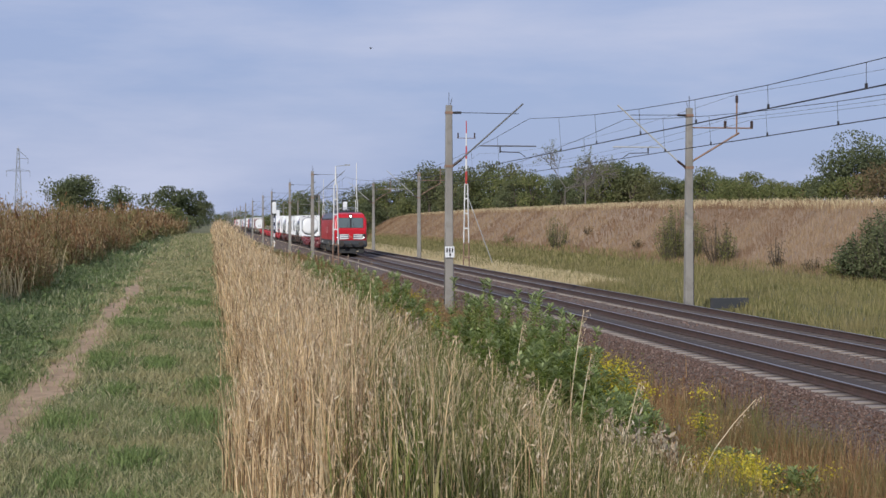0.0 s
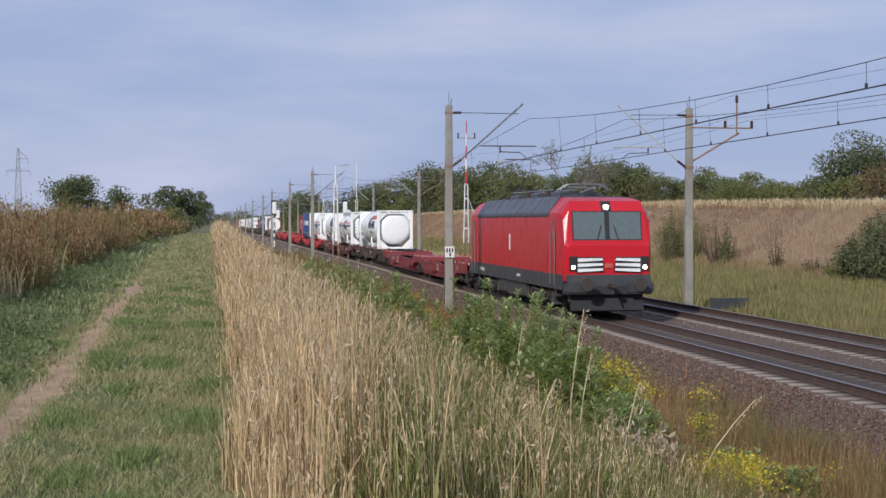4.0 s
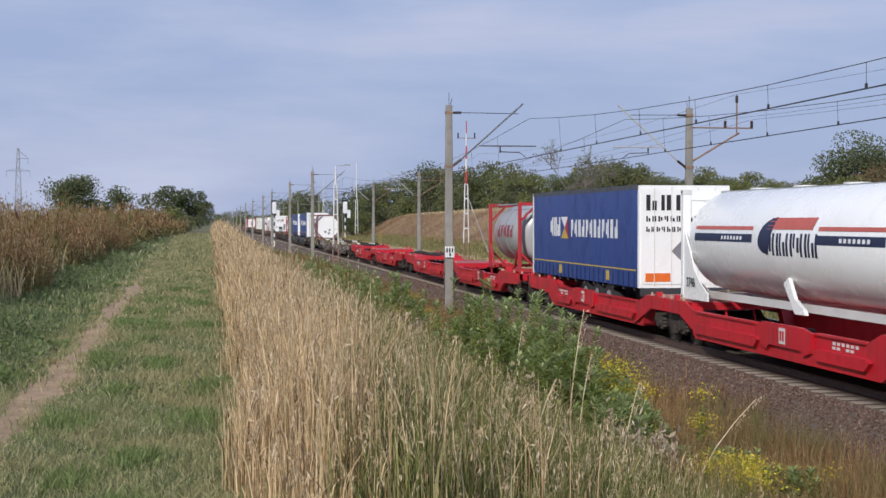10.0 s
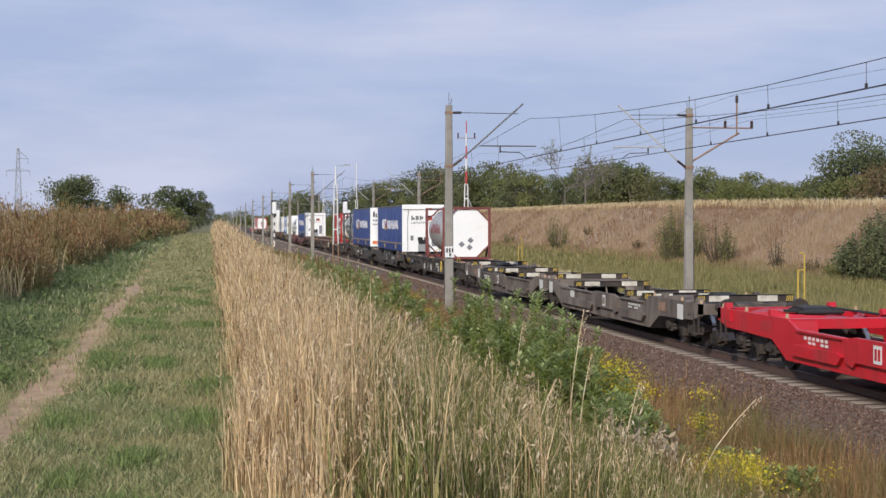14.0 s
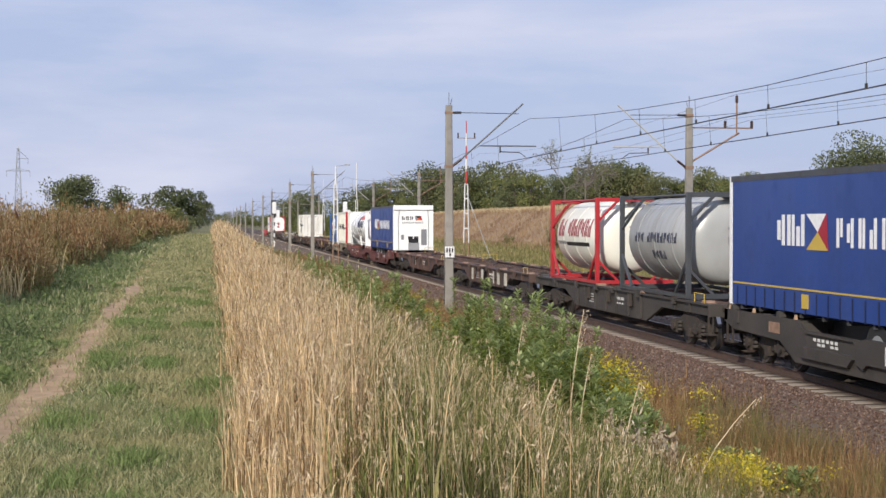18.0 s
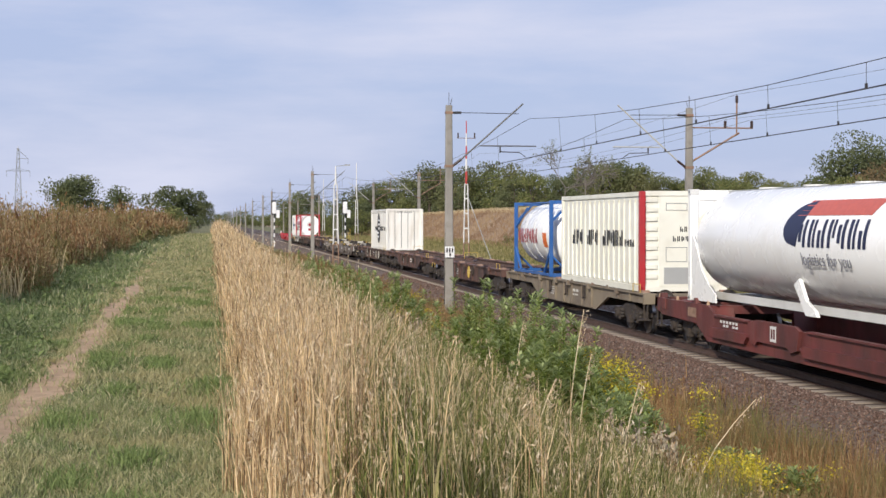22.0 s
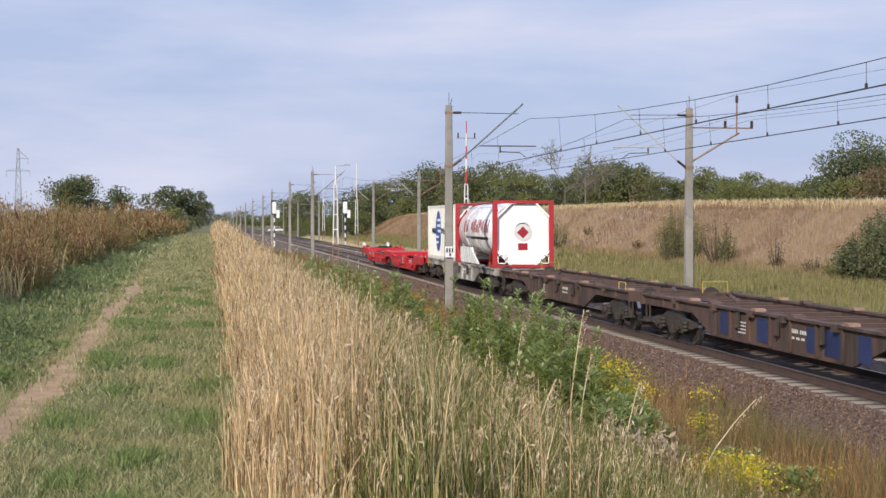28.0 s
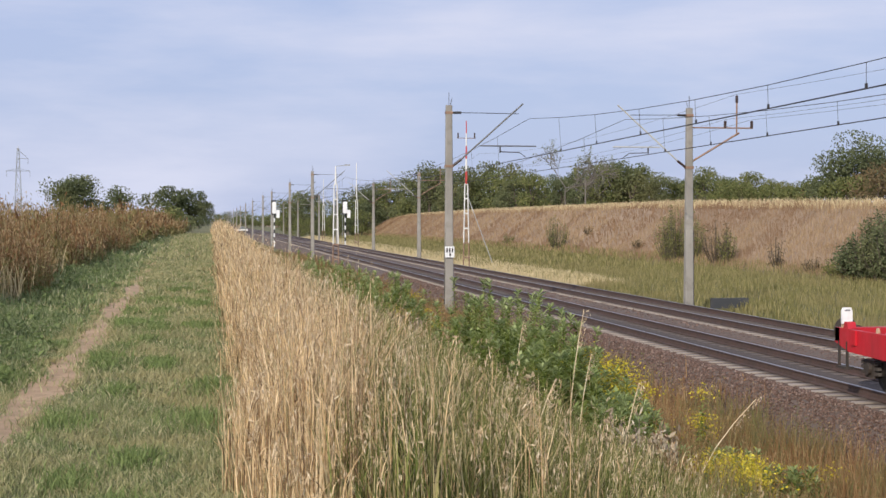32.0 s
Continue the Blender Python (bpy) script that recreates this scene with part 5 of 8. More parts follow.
def box_container(label, style):
    """A 30 ft bulk container with ribbed walls, corner posts and end doors."""
    L, H, W = 9.12, 2.72, 1.235
    t = thing("bulk_container", label, "container", "box containers on the train")
    paint = {"cream": CREAM, "plain": BOX_WHITE, "corrugated": BOX_WHITE}[style]
    bm = B()
    box(bm, -W + 0.05, W - 0.05, 0.06, L - 0.06, 0.1, H - 0.05)
    part("box_body", bm, paint, t)
    for y0, y1 in ((0.0, 0.16), (L - 0.16, L)):
        for sx in (-1, 1):
            bm = B()
            xa, xb = sorted((sx * (W - 0.16), sx * W))
            box(bm, xa, xb, y0, y1, 0.0, H)
            bmesh.ops.bevel(bm, geom=bm.edges[:], offset=0.012, segments=1, affect="EDGES")
            part("corner_post", bm, FRAME_RED if style == "cream" and y0 < 1 and sx < 0 else paint, t)
        for z in (0.0, H - 0.12):
            bm = B()
            box(bm, -W + 0.16, W - 0.16, y0 + 0.01, y1 - 0.01, z, z + 0.13)
            part("end_beam", bm, paint, t)
    for sx in (-1, 1):
        for z0, z1 in ((0.0, 0.16), (H - 0.13, H - 0.01)):
            bm = B()
            xa, xb = sorted((sx * (W - 0.08), sx * (W - 0.005)))
            box(bm, xa, xb, 0.16, L - 0.16, z0, z1)
            part("side_rail", bm, paint, t)
        if style == "corrugated":
            bm = B()
            pts = []
            n = 32
            w = (L - 0.32) / n
            for k in range(n):
                y = 0.16 + k * w
                pts += [(sx * (W - 0.05), y), (sx * (W - 0.05), y + 0.35 * w), (sx * (W - 0.012), y + 0.5 * w), (sx * (W - 0.012), y + 0.85 * w)]
            pts += [(sx * (W - 0.06), L - 0.16), (sx * (W - 0.06), 0.16)]
            prism(bm, pts, 0.16, H - 0.13, axis="z")
            part("corrugated_wall", bm, paint, t)
        else:
            n = 16 if style == "cream" else 11
            for k in range(1, n):
                bm = B()
                y = 0.16 + (L - 0.32) * k / n
                xa, xb = sorted((sx * (W - 0.06), sx * (W - (0.012 if style == "cream" else 0.035))))
                if style == "cream":
                    prism(bm, [(y - 0.17, 0.2), (y - 0.12, 0.3), (y - 0.12, H - 0.3), (y - 0.17, H - 0.2), (y + 0.17, H - 0.2), (y + 0.12, H - 0.3), (y + 0.12, 0.3), (y + 0.17, 0.2)], xa, xb)
                else:
                    box(bm, xa, xb, y - 0.025, y + 0.025, 0.16, H - 0.13)
                part("wall_rib", bm, paint, t)
            if style == "plain":
                bm = B()
                for k in range(n):
                    y = 0.16 + (L - 0.32) * (k + 0.5) / n
                    box(bm, min(sx * (W - 0.05), sx * (W - 0.04)), max(sx * (W - 0.05), sx * (W - 0.04)), y - 0.26, y + 0.26, H - 0.27, H - 0.22)
                part("vent_slots", bm, INK_GREY, t)
    # leading end
    if style == "cream":
        for k in range(9):
            bm = B()
            box(bm, -W + 0.18, -0.75, 0.02, 0.07, 0.35 + k * 0.26, 0.47 + k * 0.26)
            part("end_rib", bm, paint, t)
        bm = B()
        box(bm, -0.7, W - 0.16, 0.035, 0.06, 0.15, H - 0.13)
        part("end_panel", bm, paint, t)
        bm = B()
        box(bm, -0.55, 0.3, 0.028, 0.034, 0.2, 0.65)
        part("hatch", bm, TANK_GREY, t, "grey metal hatch")
        bm = B()
        end_bars(bm, 0.034, -0.1, 1.62, 0.12, 0.14, 9, 0.6, gaps=(3, 7))
        end_bars(bm, 0.034, -0.3, 1.36, 0.12, 0.14, 9, 0.6, gaps=(5,))
        strokes("emblem_stroke", bm, INK_BLACK, t)
        bm = B()
        for x0, x1, z0, z1 in ((-0.5, 0.1, 0.8, 1.2), (-0.5, 0.1, 2.2, 2.4), (0.3, 0.9, 0.85, 1.2), (0.35, 0.8, 2.2, 2.4)):
            for q in ((x0, x1, z0, z0 + 0.015), (x0, x1, z1 - 0.015, z1), (x0, x0 + 0.015, z0, z1), (x1 - 0.015, x1, z0, z1)):
                box(bm, q[0], q[1], 0.028, 0.034, q[2], q[3])
        part("notice_frames", bm, INK_GREY, t)
        bm = B()
        side_bars(bm, -W + 0.012, 1.75, 1.2, 0.46, 0.45, 13, 0.75, gaps=(5, 9))
        side_bars(bm, -W + 0.012, 0.6, 1.2, 0.26, 0.2, 4, 0.75)
        strokes("emblem_stroke", bm, INK_BLACK, t)
    else:
        for k in range(1, 5):
            bm = B()
            x = -W + 0.16 + (2 * W - 0.32) * k / 5
            box(bm, x - 0.012, x + 0.012, 0.03, 0.06, 0.15, H - 0.14)
            # On the plain box the ribs' shadow lines are put into a grey colour.
            part("end_rib", bm, INK_GREY if style == "plain" else paint, t)
        bm = B()
        end_bars(bm, 0.052, -0.5, H - 0.26, 0.1, 0.09, 10, 0.6, gaps=(4,))
        part("code_bars", bm, INK_GREY, t)
        ink = INK_BLACK if style == "plain" else INK_BLUE
        bm = B()
        x = -W + (0.03 if style == "plain" else 0.006)
        ellipse_plate(bm, x, 4.55 if style == "plain" else 5.5, 1.42, 0.82, 1.02)
        part("emblem", bm, ink, t, "tall oval emblem with pale slots")
        bm = B()
        cy = 4.55 if style == "plain" else 5.5
        for z0, y0, y1 in ((1.9, -0.7, 0.25), (1.62, -0.7, 0.3), (1.35, -0.75, 0.1), (1.05, -0.1, 0.7), (0.78, -0.1, 0.6)):
            box(bm, x - 0.014, x - 0.008, cy + y0, cy + y1, z0, z0 + 0.13)
        strokes("emblem_slot", bm, INK_WHITE, t)
        bm = B()
        side_bars(bm, x, cy + 0.85, 1.28, 0.36, 0.28, 4, 0.75)
        side_bars(bm, x, cy - 3.7, 1.28, 0.36, 0.28, 8, 0.75, gaps=(2,))
        part("fine_print", bm, INK_BLACK, t)
        if style == "corrugated":
            side_text(t, "112", 1.55, 2.2, 0.3, W + 0.004)
    return t


def trailer(label, door_first):
    """A curtain-sided semi-trailer box, leading with its doors or its headboard."""
    L, H, W = 13.4, 2.9, 1.275
    t = thing("semi_trailer", label, "trailer", "semi-trailers on the train")
    bm = B()
    box(bm, -W + 0.02, W - 0.02, 0.12, L - 0.12, 0.42, H - 0.10)
    part("curtain_box", bm, CURTAIN, t)
    for sx in (-1, 1):
        bm = B()
        xa, xb = sorted((sx * (W - 0.03), sx * W))
        n = 22
        pts = []
        for k in range(n + 1):
            y = 0.2 + (L - 0.4) * k / n
            pts.append((sx * (W - (0.005 if k % 2 else 0.0)), y))
        pts += [(sx * (W - 0.03), L - 0.2), (sx * (W - 0.03), 0.2)]
        prism(bm, pts, 0.10, H - 0.12, axis="z")
        part("side_curtain", bm, CURTAIN, t)
        bm = B()
        box(bm, min(sx * (W - 0.1), sx * (W + 0.004)), max(sx * (W - 0.1), sx * (W + 0.004)), 0.1, L - 0.1, H - 0.13, H - 0.0)
        part("top_rail", bm, LOCO_GREY, t)
        bm = B()
        box(bm, min(sx * W, sx * (W + 0.008)), max(sx * W, sx * (W + 0.008)), 0.25, L - 0.25, 0.55, 0.585)
        part("edge_tape", bm, YELLOW, t)
        bm = B()
        box(bm, min(sx * W, sx * (W + 0.012)), max(sx * W, sx * (W + 0.012)), -0.022, 0.022, 0.08, 0.5)
        strap = part("curtain_strap", bm, NAVY, t)
        strap.location = (0, 0.45, 0)
        for k in range(1, 24):
            share(strap, Matrix.Translation((0, 0.45 + k * 0.54, 0)))
        for y in (3.2, 9.1):
            bm = B()
            box(bm, min(sx * W, sx * (W + 0.014)), max(sx * W, sx * (W + 0.014)), y - 0.16, y + 0.16, 0.2, 0.48)
            part("lifting_plate", bm, YELLOW, t, "yellow lifting-point plate")
    bm = B()
    box(bm, -W, W, 0.1, L - 0.1, H - 0.1, H - 0.02)
    part("roof", bm, WHITE_DULL, t)
    bm = B()
    for sx in (-0.5, 0.5):
        box(bm, sx - 0.06, sx + 0.06, 0.4, L - 0.4, -0.35, 0.1)
    for k in range(12):
        box(bm, -W + 0.05, W - 0.05, 0.6 + k * 1.1, 0.7 + k * 1.1, 0.0, 0.12)
    part("chassis", bm, LOCO_GREY, t)
    ax = (3.4, 4.75, 6.1) if door_first else (L - 6.1, L - 4.75, L - 3.4)
    for a in ax:
        for sx in (-1, 1):
            bm = B()
            tube(bm, (sx * 0.82, a, -0.38), (sx * 1.18, a, -0.38), 0.5, seg=24)
            w = part("tyre", bm, BLACK, t)
            bm = B()
            tube(bm, (sx * 1.17, a, -0.38), (sx * 1.19, a, -0.38), 0.28, seg=16)
            tube(bm, (sx * 1.18, a, -0.38), (sx * 1.23, a, -0.38), 0.1, seg=10)
            part("rim", bm, GALV, w)
    # doors
    yd, yh = (0.0, L) if door_first else (L, 0.0)
    sd = 1 if door_first else -1
    ya, yb = sorted((yd, yd + sd * 0.14))
    bm = B()
    box(bm, -W, W, ya, yb, 0.1, H - 0.02)
    part("door_frame", bm, WHITE, t)
    for x0, x1 in ((-W + 0.06, -0.01), (0.01, W - 0.06)):
        bm = B()
        a, b = sorted((yd - sd * 0.02, yd))
        box(bm, x0, x1, a, b, 0.2, H - 0.12)
        part("door", bm, WHITE, t)
        for f in (0.3, 0.7):
            bm = B()
            xx = x0 + (x1 - x0) * f
            tube(bm, (xx, yd - sd * 0.03, 0.15), (xx, yd - sd * 0.03, H - 0.08), 0.009, seg=6)
            part("locking_bar", bm, WHITE_DULL, t)
    bm = B()
    a, b = sorted((yd - sd * 0.03, yd + sd * 0.1))
    box(bm, -W + 0.05, W - 0.05, a, b, -0.12, 0.1)
    part("bumper", bm, LOCO_GREY, t)
    if door_first:
        bm = B()
        end_bars(bm, -0.026, -1.08, 2.2, 0.42, 0.42, 3, 0.75)
        end_bars(bm, -0.026, -1.08, 1.9, 0.17, 0.15, 12, 0.6)
        end_bars(bm, -0.026, -1.08, 1.62, 0.145, 0.14, 14, 0.6)
        strokes("emblem_stroke", bm, INK_BLACK, t)
        bm = B()
        prism(bm, [(0.2, 2.2), (0.65, 2.62), (0.75, 2.2)], -0.027, -0.021, axis="y")
        part("emblem_flag", bm, INK_BLUE, t)
        bm = B()
        for cx, cz in ((-0.1, 1.1), (0.72, 1.15)):
            prism(bm, [(cx - 0.27, cz), (cx, cz - 0.27), (cx + 0.27, cz), (cx, cz + 0.27)], -0.026, -0.021, axis="y")
            part("placard", bm, INK_GREY, t, "grey folded diamond placard")
            bm = B()
        box(bm, -1.1, -0.4, -0.03, -0.021, 0.27, 0.5)
        part("marker_plate", bm, ORANGE, t, "orange marker plate")
    bm = B()
    a, b = sorted((yh, yh - sd * 0.14))
    box(bm, -W, W, a, b, 0.08, H + 0.0)
    part("headboard", bm, WHITE, t)
    if not door_first:
        bm = B()
        prism(bm, [(-0.02, H - 0.32), (-0.10, H - 0.26), (-0.10, H - 0.02), (0.0, H + 0.015), (0.0, H - 0.34)], -W + 0.02, W - 0.02)
        part("headboard_cap", bm, WHITE, t)
        bm = B()
        for x in (-0.95, 0.95):
            tube(bm, (x, -0.03, 0.1), (x * 1.02, -0.03, 2.0), 0.014, seg=5)
            tube(bm, (x * 1.02, -0.03, 2.0), (x * 0.94, -0.05, H - 0.3), 0.014, seg=5)
            part("air_hose", bm, INK_GREY, t)
            bm = B()
        for x0, x1, z0, z1 in ((-0.3, 0.3, 0.55, 0.8), (-0.34, -0.05, 0.75, 0.95), (0.05, 0.3, 0.75, 0.95)):
            box(bm, x0, x1, -0.05, -0.001, z0, z1)
        part("coupling_box", bm, INK_BLACK, t)
        bm = B()
        box(bm, -0.32, 0.36, -0.03, -0.001, 0.1, 0.53)
        part("connector_panel", bm, GALV, t)
        bm = B()
        box(bm, 0.5, 0.85, -0.008, -0.001, 0.4, 1.4)
        part("notice", bm, INK_GREY, t, "tall grey notice panel")
        bm = B()
        box(bm, -0.78, -0.6, -0.008, -0.001, 0.75, 1.05)
        part("notice", bm, INK_GREY, t)
        bm = B()
        end_bars(bm, -0.002, -0.72, 1.98, 0.26, 0.26, 3, 0.75)
        strokes("emblem_stroke", bm, INK_BLACK, t)
        bm = B()
        end_bars(bm, -0.002, -0.72, 1.76, 0.115, 0.12, 12, 0.6)
        part("fine_print", bm, INK_GREY, t)
        for pts, mt in (([(0.1, 2.25), (0.5, 2.25), (0.3, 2.1)], INK_BLACK), ([(0.1, 2.25), (0.3, 2.1), (0.15, 1.95)], INK_GREY), ([(0.5, 2.25), (0.58, 1.97), (0.3, 2.1)], INK_RED), ([(0.58, 1.97), (0.15, 1.95), (0.3, 2.1)], ORANGE)):
            bm = B()
            prism(bm, pts, -0.008, -0.001, axis="y")
            part("emblem_flag", bm, mt, t)
    # emblem on the curtain
    x = -W - 0.002
    bm = B()
    side_bars(bm, x, 2.15, 1.42, 0.475, 0.54, 12, 0.62)
    side_bars(bm, x, 9.15, 1.42, 0.5, 0.62, 3, 0.86)
    strokes("emblem_stroke", bm, INK_WHITE, t)
    c = (8.5, 1.7)
    for pts, mt in (([(8.1, 2.05), (9.05, 2.05), c], INK_WHITE), ([(8.0, 1.35), (9.05, 1.35), c], YELLOW), ([(8.1, 2.05), (8.0, 1.35), c], INK_RED)):
        bm = B()
        prism(bm, pts, x - 0.008, x)
        part("emblem_flag", bm, mt, t)
    return t


def locomotive():
    L, W = 18.98, 1.49
    t = thing("locomotive", "bright red electric locomotive with grey roof and lit headlamps", "locomotive")
    # body: side wall with the roof's slope, with raked cab ends
    def ring(y, inset, z0, zs, zr, ch=0.42):
        return [(-W + inset, y, z0), (-W + inset, y, zs), (-W + ch + inset, y, zr), (W - ch - inset, y, zr), (W - inset, y, zs), (W - inset, y, z0)]
    rows = [ring(0.66, 0.15, 1.15, 2.22, 2.30, 0.05), ring(0.78, 0.06, 1.15, 2.32, 2.40, 0.06), ring(0.98, 0.05, 1.15, 3.10, 3.42, 0.18), ring(1.2, 0.03, 1.15, 3.30, 3.74, 0.26), ring(1.7, 0.01, 1.15, 3.36, 3.84, 0.38), ring(2.5, 0.0, 1.15, 3.36, 3.88, 0.42)]
    rows += [tuple((x, L - y, z) for x, y, z in r) for r in rows[::-1]]
    bm = B()
    rings = [[bm.verts.new(p) for p in r] for r in rows]
    for a, b in zip(rings, rings[1:]):
        for i in range(6):
            j = (i + 1) % 6
            bm.faces.new((a[i], a[j], b[j], b[i]))
    bm.faces.new(rings[0])
    bm.faces.new(rings[-1])
    part("body", bm, LOCO_RED, t)
    bm = B()
    for sx in (-1, 1):
        pts = [(sx * (W + 0.014), 3.29), (sx * (W + 0.014), 3.38), (sx * (W - 0.39), 3.93), (sx * (W - 0.46), 3.87), (sx * (W - 0.02), 3.28)]
        prism(bm, pts, 2.8, L - 2.8, axis="y")
    box(bm, -W + 0.39, W - 0.39, 2.8, L - 2.8, 3.86, 3.93)
    part("roof", bm, ROOF_GREY, t, "dark blue-grey roof panels")
    for sx in (-1, 1):
        bm = B()
        box(bm, min(sx * W, sx * (W + 0.01)), max(sx * W, sx * (W + 0.01)), 2.8, L - 2.8, 3.225, 3.288)
        gut = part("roof_gutter", bm, BLACK, t)
        for k in range(33):
            bm = B()
            box(bm, min(sx * (W + 0.01), sx * (W + 0.018)), max(sx * (W + 0.01), sx * (W + 0.018)), 2.95 + 0.4 * k, 3.01 + 0.4 * k, 3.24, 3.275)
            part("bolt", bm, STEEL, gut)
    for k in range(9):
        bm = B()
        y = 3.9 + 1.4 * k
        prism(bm, [(-(W + 0.02), 3.38), (-(W - 0.385), 3.94), (-(W - 0.42), 3.91), (-(W - 0.0), 3.34)], y, y + 0.03, axis="y")
        part("roof_seam", bm, LOCO_GREY, t)
    for y0, y1, zz in ((4.5, 6.0, 0.2), (8.0, 9.4, 0.22), (11.5, 13.2, 0.2)):
        bm = B()
        box(bm, -0.7, 0.7, y0, y1, 3.915, 3.915 + zz)
        bmesh.ops.bevel(bm, geom=bm.edges[:], offset=0.05, segments=1, affect="EDGES")
        part("roof_equipment", bm, LOCO_GREY, t)
    for y in (6.5, 7.2, 9.8, 10.6, 13.6):
        for x in (-0.5, 0.4):
            bm = B()
            tube(bm, (x, y, 3.915), (x, y, 4.22), 0.07, seg=8)
            part("roof_insulator", bm, INSULATOR, t)
    bm = B()
    for x in (-0.5, 0.4):
        tube(bm, (x, 6.5, 4.22), (x, 13.6, 4.22), 0.025, seg=6)
    part("busbar", bm, STEEL, t)
    # pantographs: the rear one raised
    for y, up in ((15.0, True), (3.9, False)):
        zt = CONTACT - 0.03 if up else 4.35
        bm = B()
        box(bm, -0.6, 0.6, y - 0.5, y + 0.5, 3.95, 4.02)
        pb = part("pantograph", bm, LOCO_GREY, t)
        ym, zm = (y - 1.5, 4.9) if up else (y - 1.4, 4.2)
        bm = B()
        tube(bm, (0, y + 0.4, 4.05), (0, ym, zm), 0.05, seg=6)
        tube(bm, (-0.2, ym, zm), (-0.55, y, zt - 0.1), 0.025, seg=6)
        tube(bm, (0.2, ym, zm), (0.55, y, zt - 0.1), 0.025, seg=6)
        part("pantograph_arm", bm, STEEL, pb)
        bm = B()
        for d in (-0.2, 0.2):
            tube(bm, (-0.6, y + d, zt), (0.6, y + d, zt), 0.025, seg=6)
            for s in (-1, 1):
                tube(bm, (s * 0.6, y + d, zt), (s * 0.9, y + d, zt - 0.2), 0.02, seg=6)
        part("collector_head", bm, STEEL, pb)
    for y0, s in ((0.0, 1), (L, -1)):
        def Y(a):
            return y0 + s * a
        # windscreen lies on the raked cab front between z 2.55 and 3.45
        def face(z):
            return 0.78 + (z - 2.40) / (3.42 - 2.40) * 0.20

        def front_patch(name, x0, x1, z0, z1, mt, lift=0.015, label="", thick=0.02):
            bm = B()
            f0, f1 = (face(z0), face(z1)) if z0 >= 2.40 else (0.64, 0.64)
            pts = [(Y(f0 - lift), z0), (Y(f1 - lift), z1), (Y(f1 + thick), z1), (Y(f0 + thick), z0)]
            prism(bm, pts, x0, x1)
            return part(name, bm, mt, t, label)
        front_patch("windscreen_seal", -1.16, 1.16, 2.47, 3.41, BLACK, lift=0.008)
        front_patch("windscreen", -1.12, -0.08, 2.50, 3.38, GLASS, label="cab windscreen pane with reflected sky in its grey-green colour")
        front_patch("windscreen", 0.08, 1.12, 2.50, 3.38, GLASS, label="cab windscreen pane with reflected sky in its grey-green colour")
        bm = B()
        prism(bm, [(Y(face(3.38) - 0.012), 3.38), (Y(1.0), 3.46), (Y(1.19), 3.74), (Y(1.3), 3.74), (Y(1.2), 3.38)], -0.17, 0.17)
        part("lamp_recess", bm, BLACK, t)
        bm = B()
        for k in range(4):
            box(bm, 0.72 + 0.11 * k, 0.80 + 0.11 * k, min(Y(0.72), Y(0.80)), max(Y(0.72), Y(0.80)), 2.12, 2.20)
        part("inscription", bm, WHITE_DULL, t)
        for x in (-0.35, 0.35):
            bm = B()
            tube(bm, (x, Y(face(2.5) - 0.05), 2.5), (x * 0.6, Y(face(2.95) - 0.05), 2.95), 0.014, seg=5)
            part("wiper", bm, BLACK, t)
        bm = B()
        tube(bm, (0, Y(0.99), 3.54), (0, Y(1.2), 3.54), 0.085, seg=14)
        part("top_headlamp", bm, LAMP_ON if s > 0 else INK_WHITE, t, "round lit headlamp")
        for sx in (-1, 1):
            bm = B()
            x0, x1 = sorted((sx * 1.06, sx * 1.31))
            box(bm, x0, x1, min(Y(0.59), Y(0.7)), max(Y(0.59), Y(0.7)), 1.5, 1.95)
            hl = part("lamp_housing", bm, BLACK, t)
            bm = B()
            tube(bm, (sx * 1.19, Y(0.57), 1.60), (sx * 1.19, Y(0.62), 1.60), 0.07, seg=14)
            part("headlight", bm, LAMP_ON if s > 0 else INK_WHITE, hl)
            bm = B()
            prism(bm, [(sx * 0.18, 1.46), (sx * 1.07, 1.42), (sx * 1.07, 1.93), (sx * 0.22, 1.93)], min(Y(0.60), Y(0.66)), max(Y(0.60), Y(0.66)), axis="y")
            part("grille", bm, BLACK, t)
            for k in range(3):
                bm = B()
                za = 1.44 + k * 0.165
                pts = [(sx * 0.20, za + 0.05), (sx * 1.04, za), (sx * 1.04, za + 0.115), (sx * (0.20 + 0.02 * k), za + 0.125)]
                prism(bm, pts, min(Y(0.585), Y(0.64)), max(Y(0.585), Y(0.64)), axis="y")
                part("front_trim", bm, INK_WHITE, t, "white front trim bar")
            # cab door and side window
            bm = B()
            xa, xb = sorted((sx * (W - 0.01), sx * (W + 0.006)))
            box(bm, xa, xb, min(Y(1.80), Y(2.28)), max(Y(1.80), Y(2.28)), 1.37, 3.2)
            dr = part("cab_door", bm, LOCO_RED, t)
            bm = B()
            xa, xb = sorted((sx * (W + 0.0), sx * (W + 0.012)))
            box(bm, xa, xb, min(Y(1.92), Y(2.18)), max(Y(1.92), Y(2.18)), 2.4, 3.1)
            part("door_window", bm, GLASS, dr)
            for a in (1.72, 2.36):
                bm = B()
                tube(bm, (sx * (W + 0.06), Y(a), 1.0), (sx * (W + 0.06), Y(a), 2.75), 0.018, seg=6)
                part("grab_rail", bm, STEEL, t)
            bm = B()
            for k in range(3):
                box(bm, min(sx * 1.25, sx * 1.5), max(sx * 1.25, sx * 1.5), min(Y(1.80), Y(2.30)), max(Y(1.80), Y(2.30)), 0.35 + 0.27 * k, 0.38 + 0.27 * k)
            part("cab_steps", bm, LOCO_GREY, t)
        bm = B()
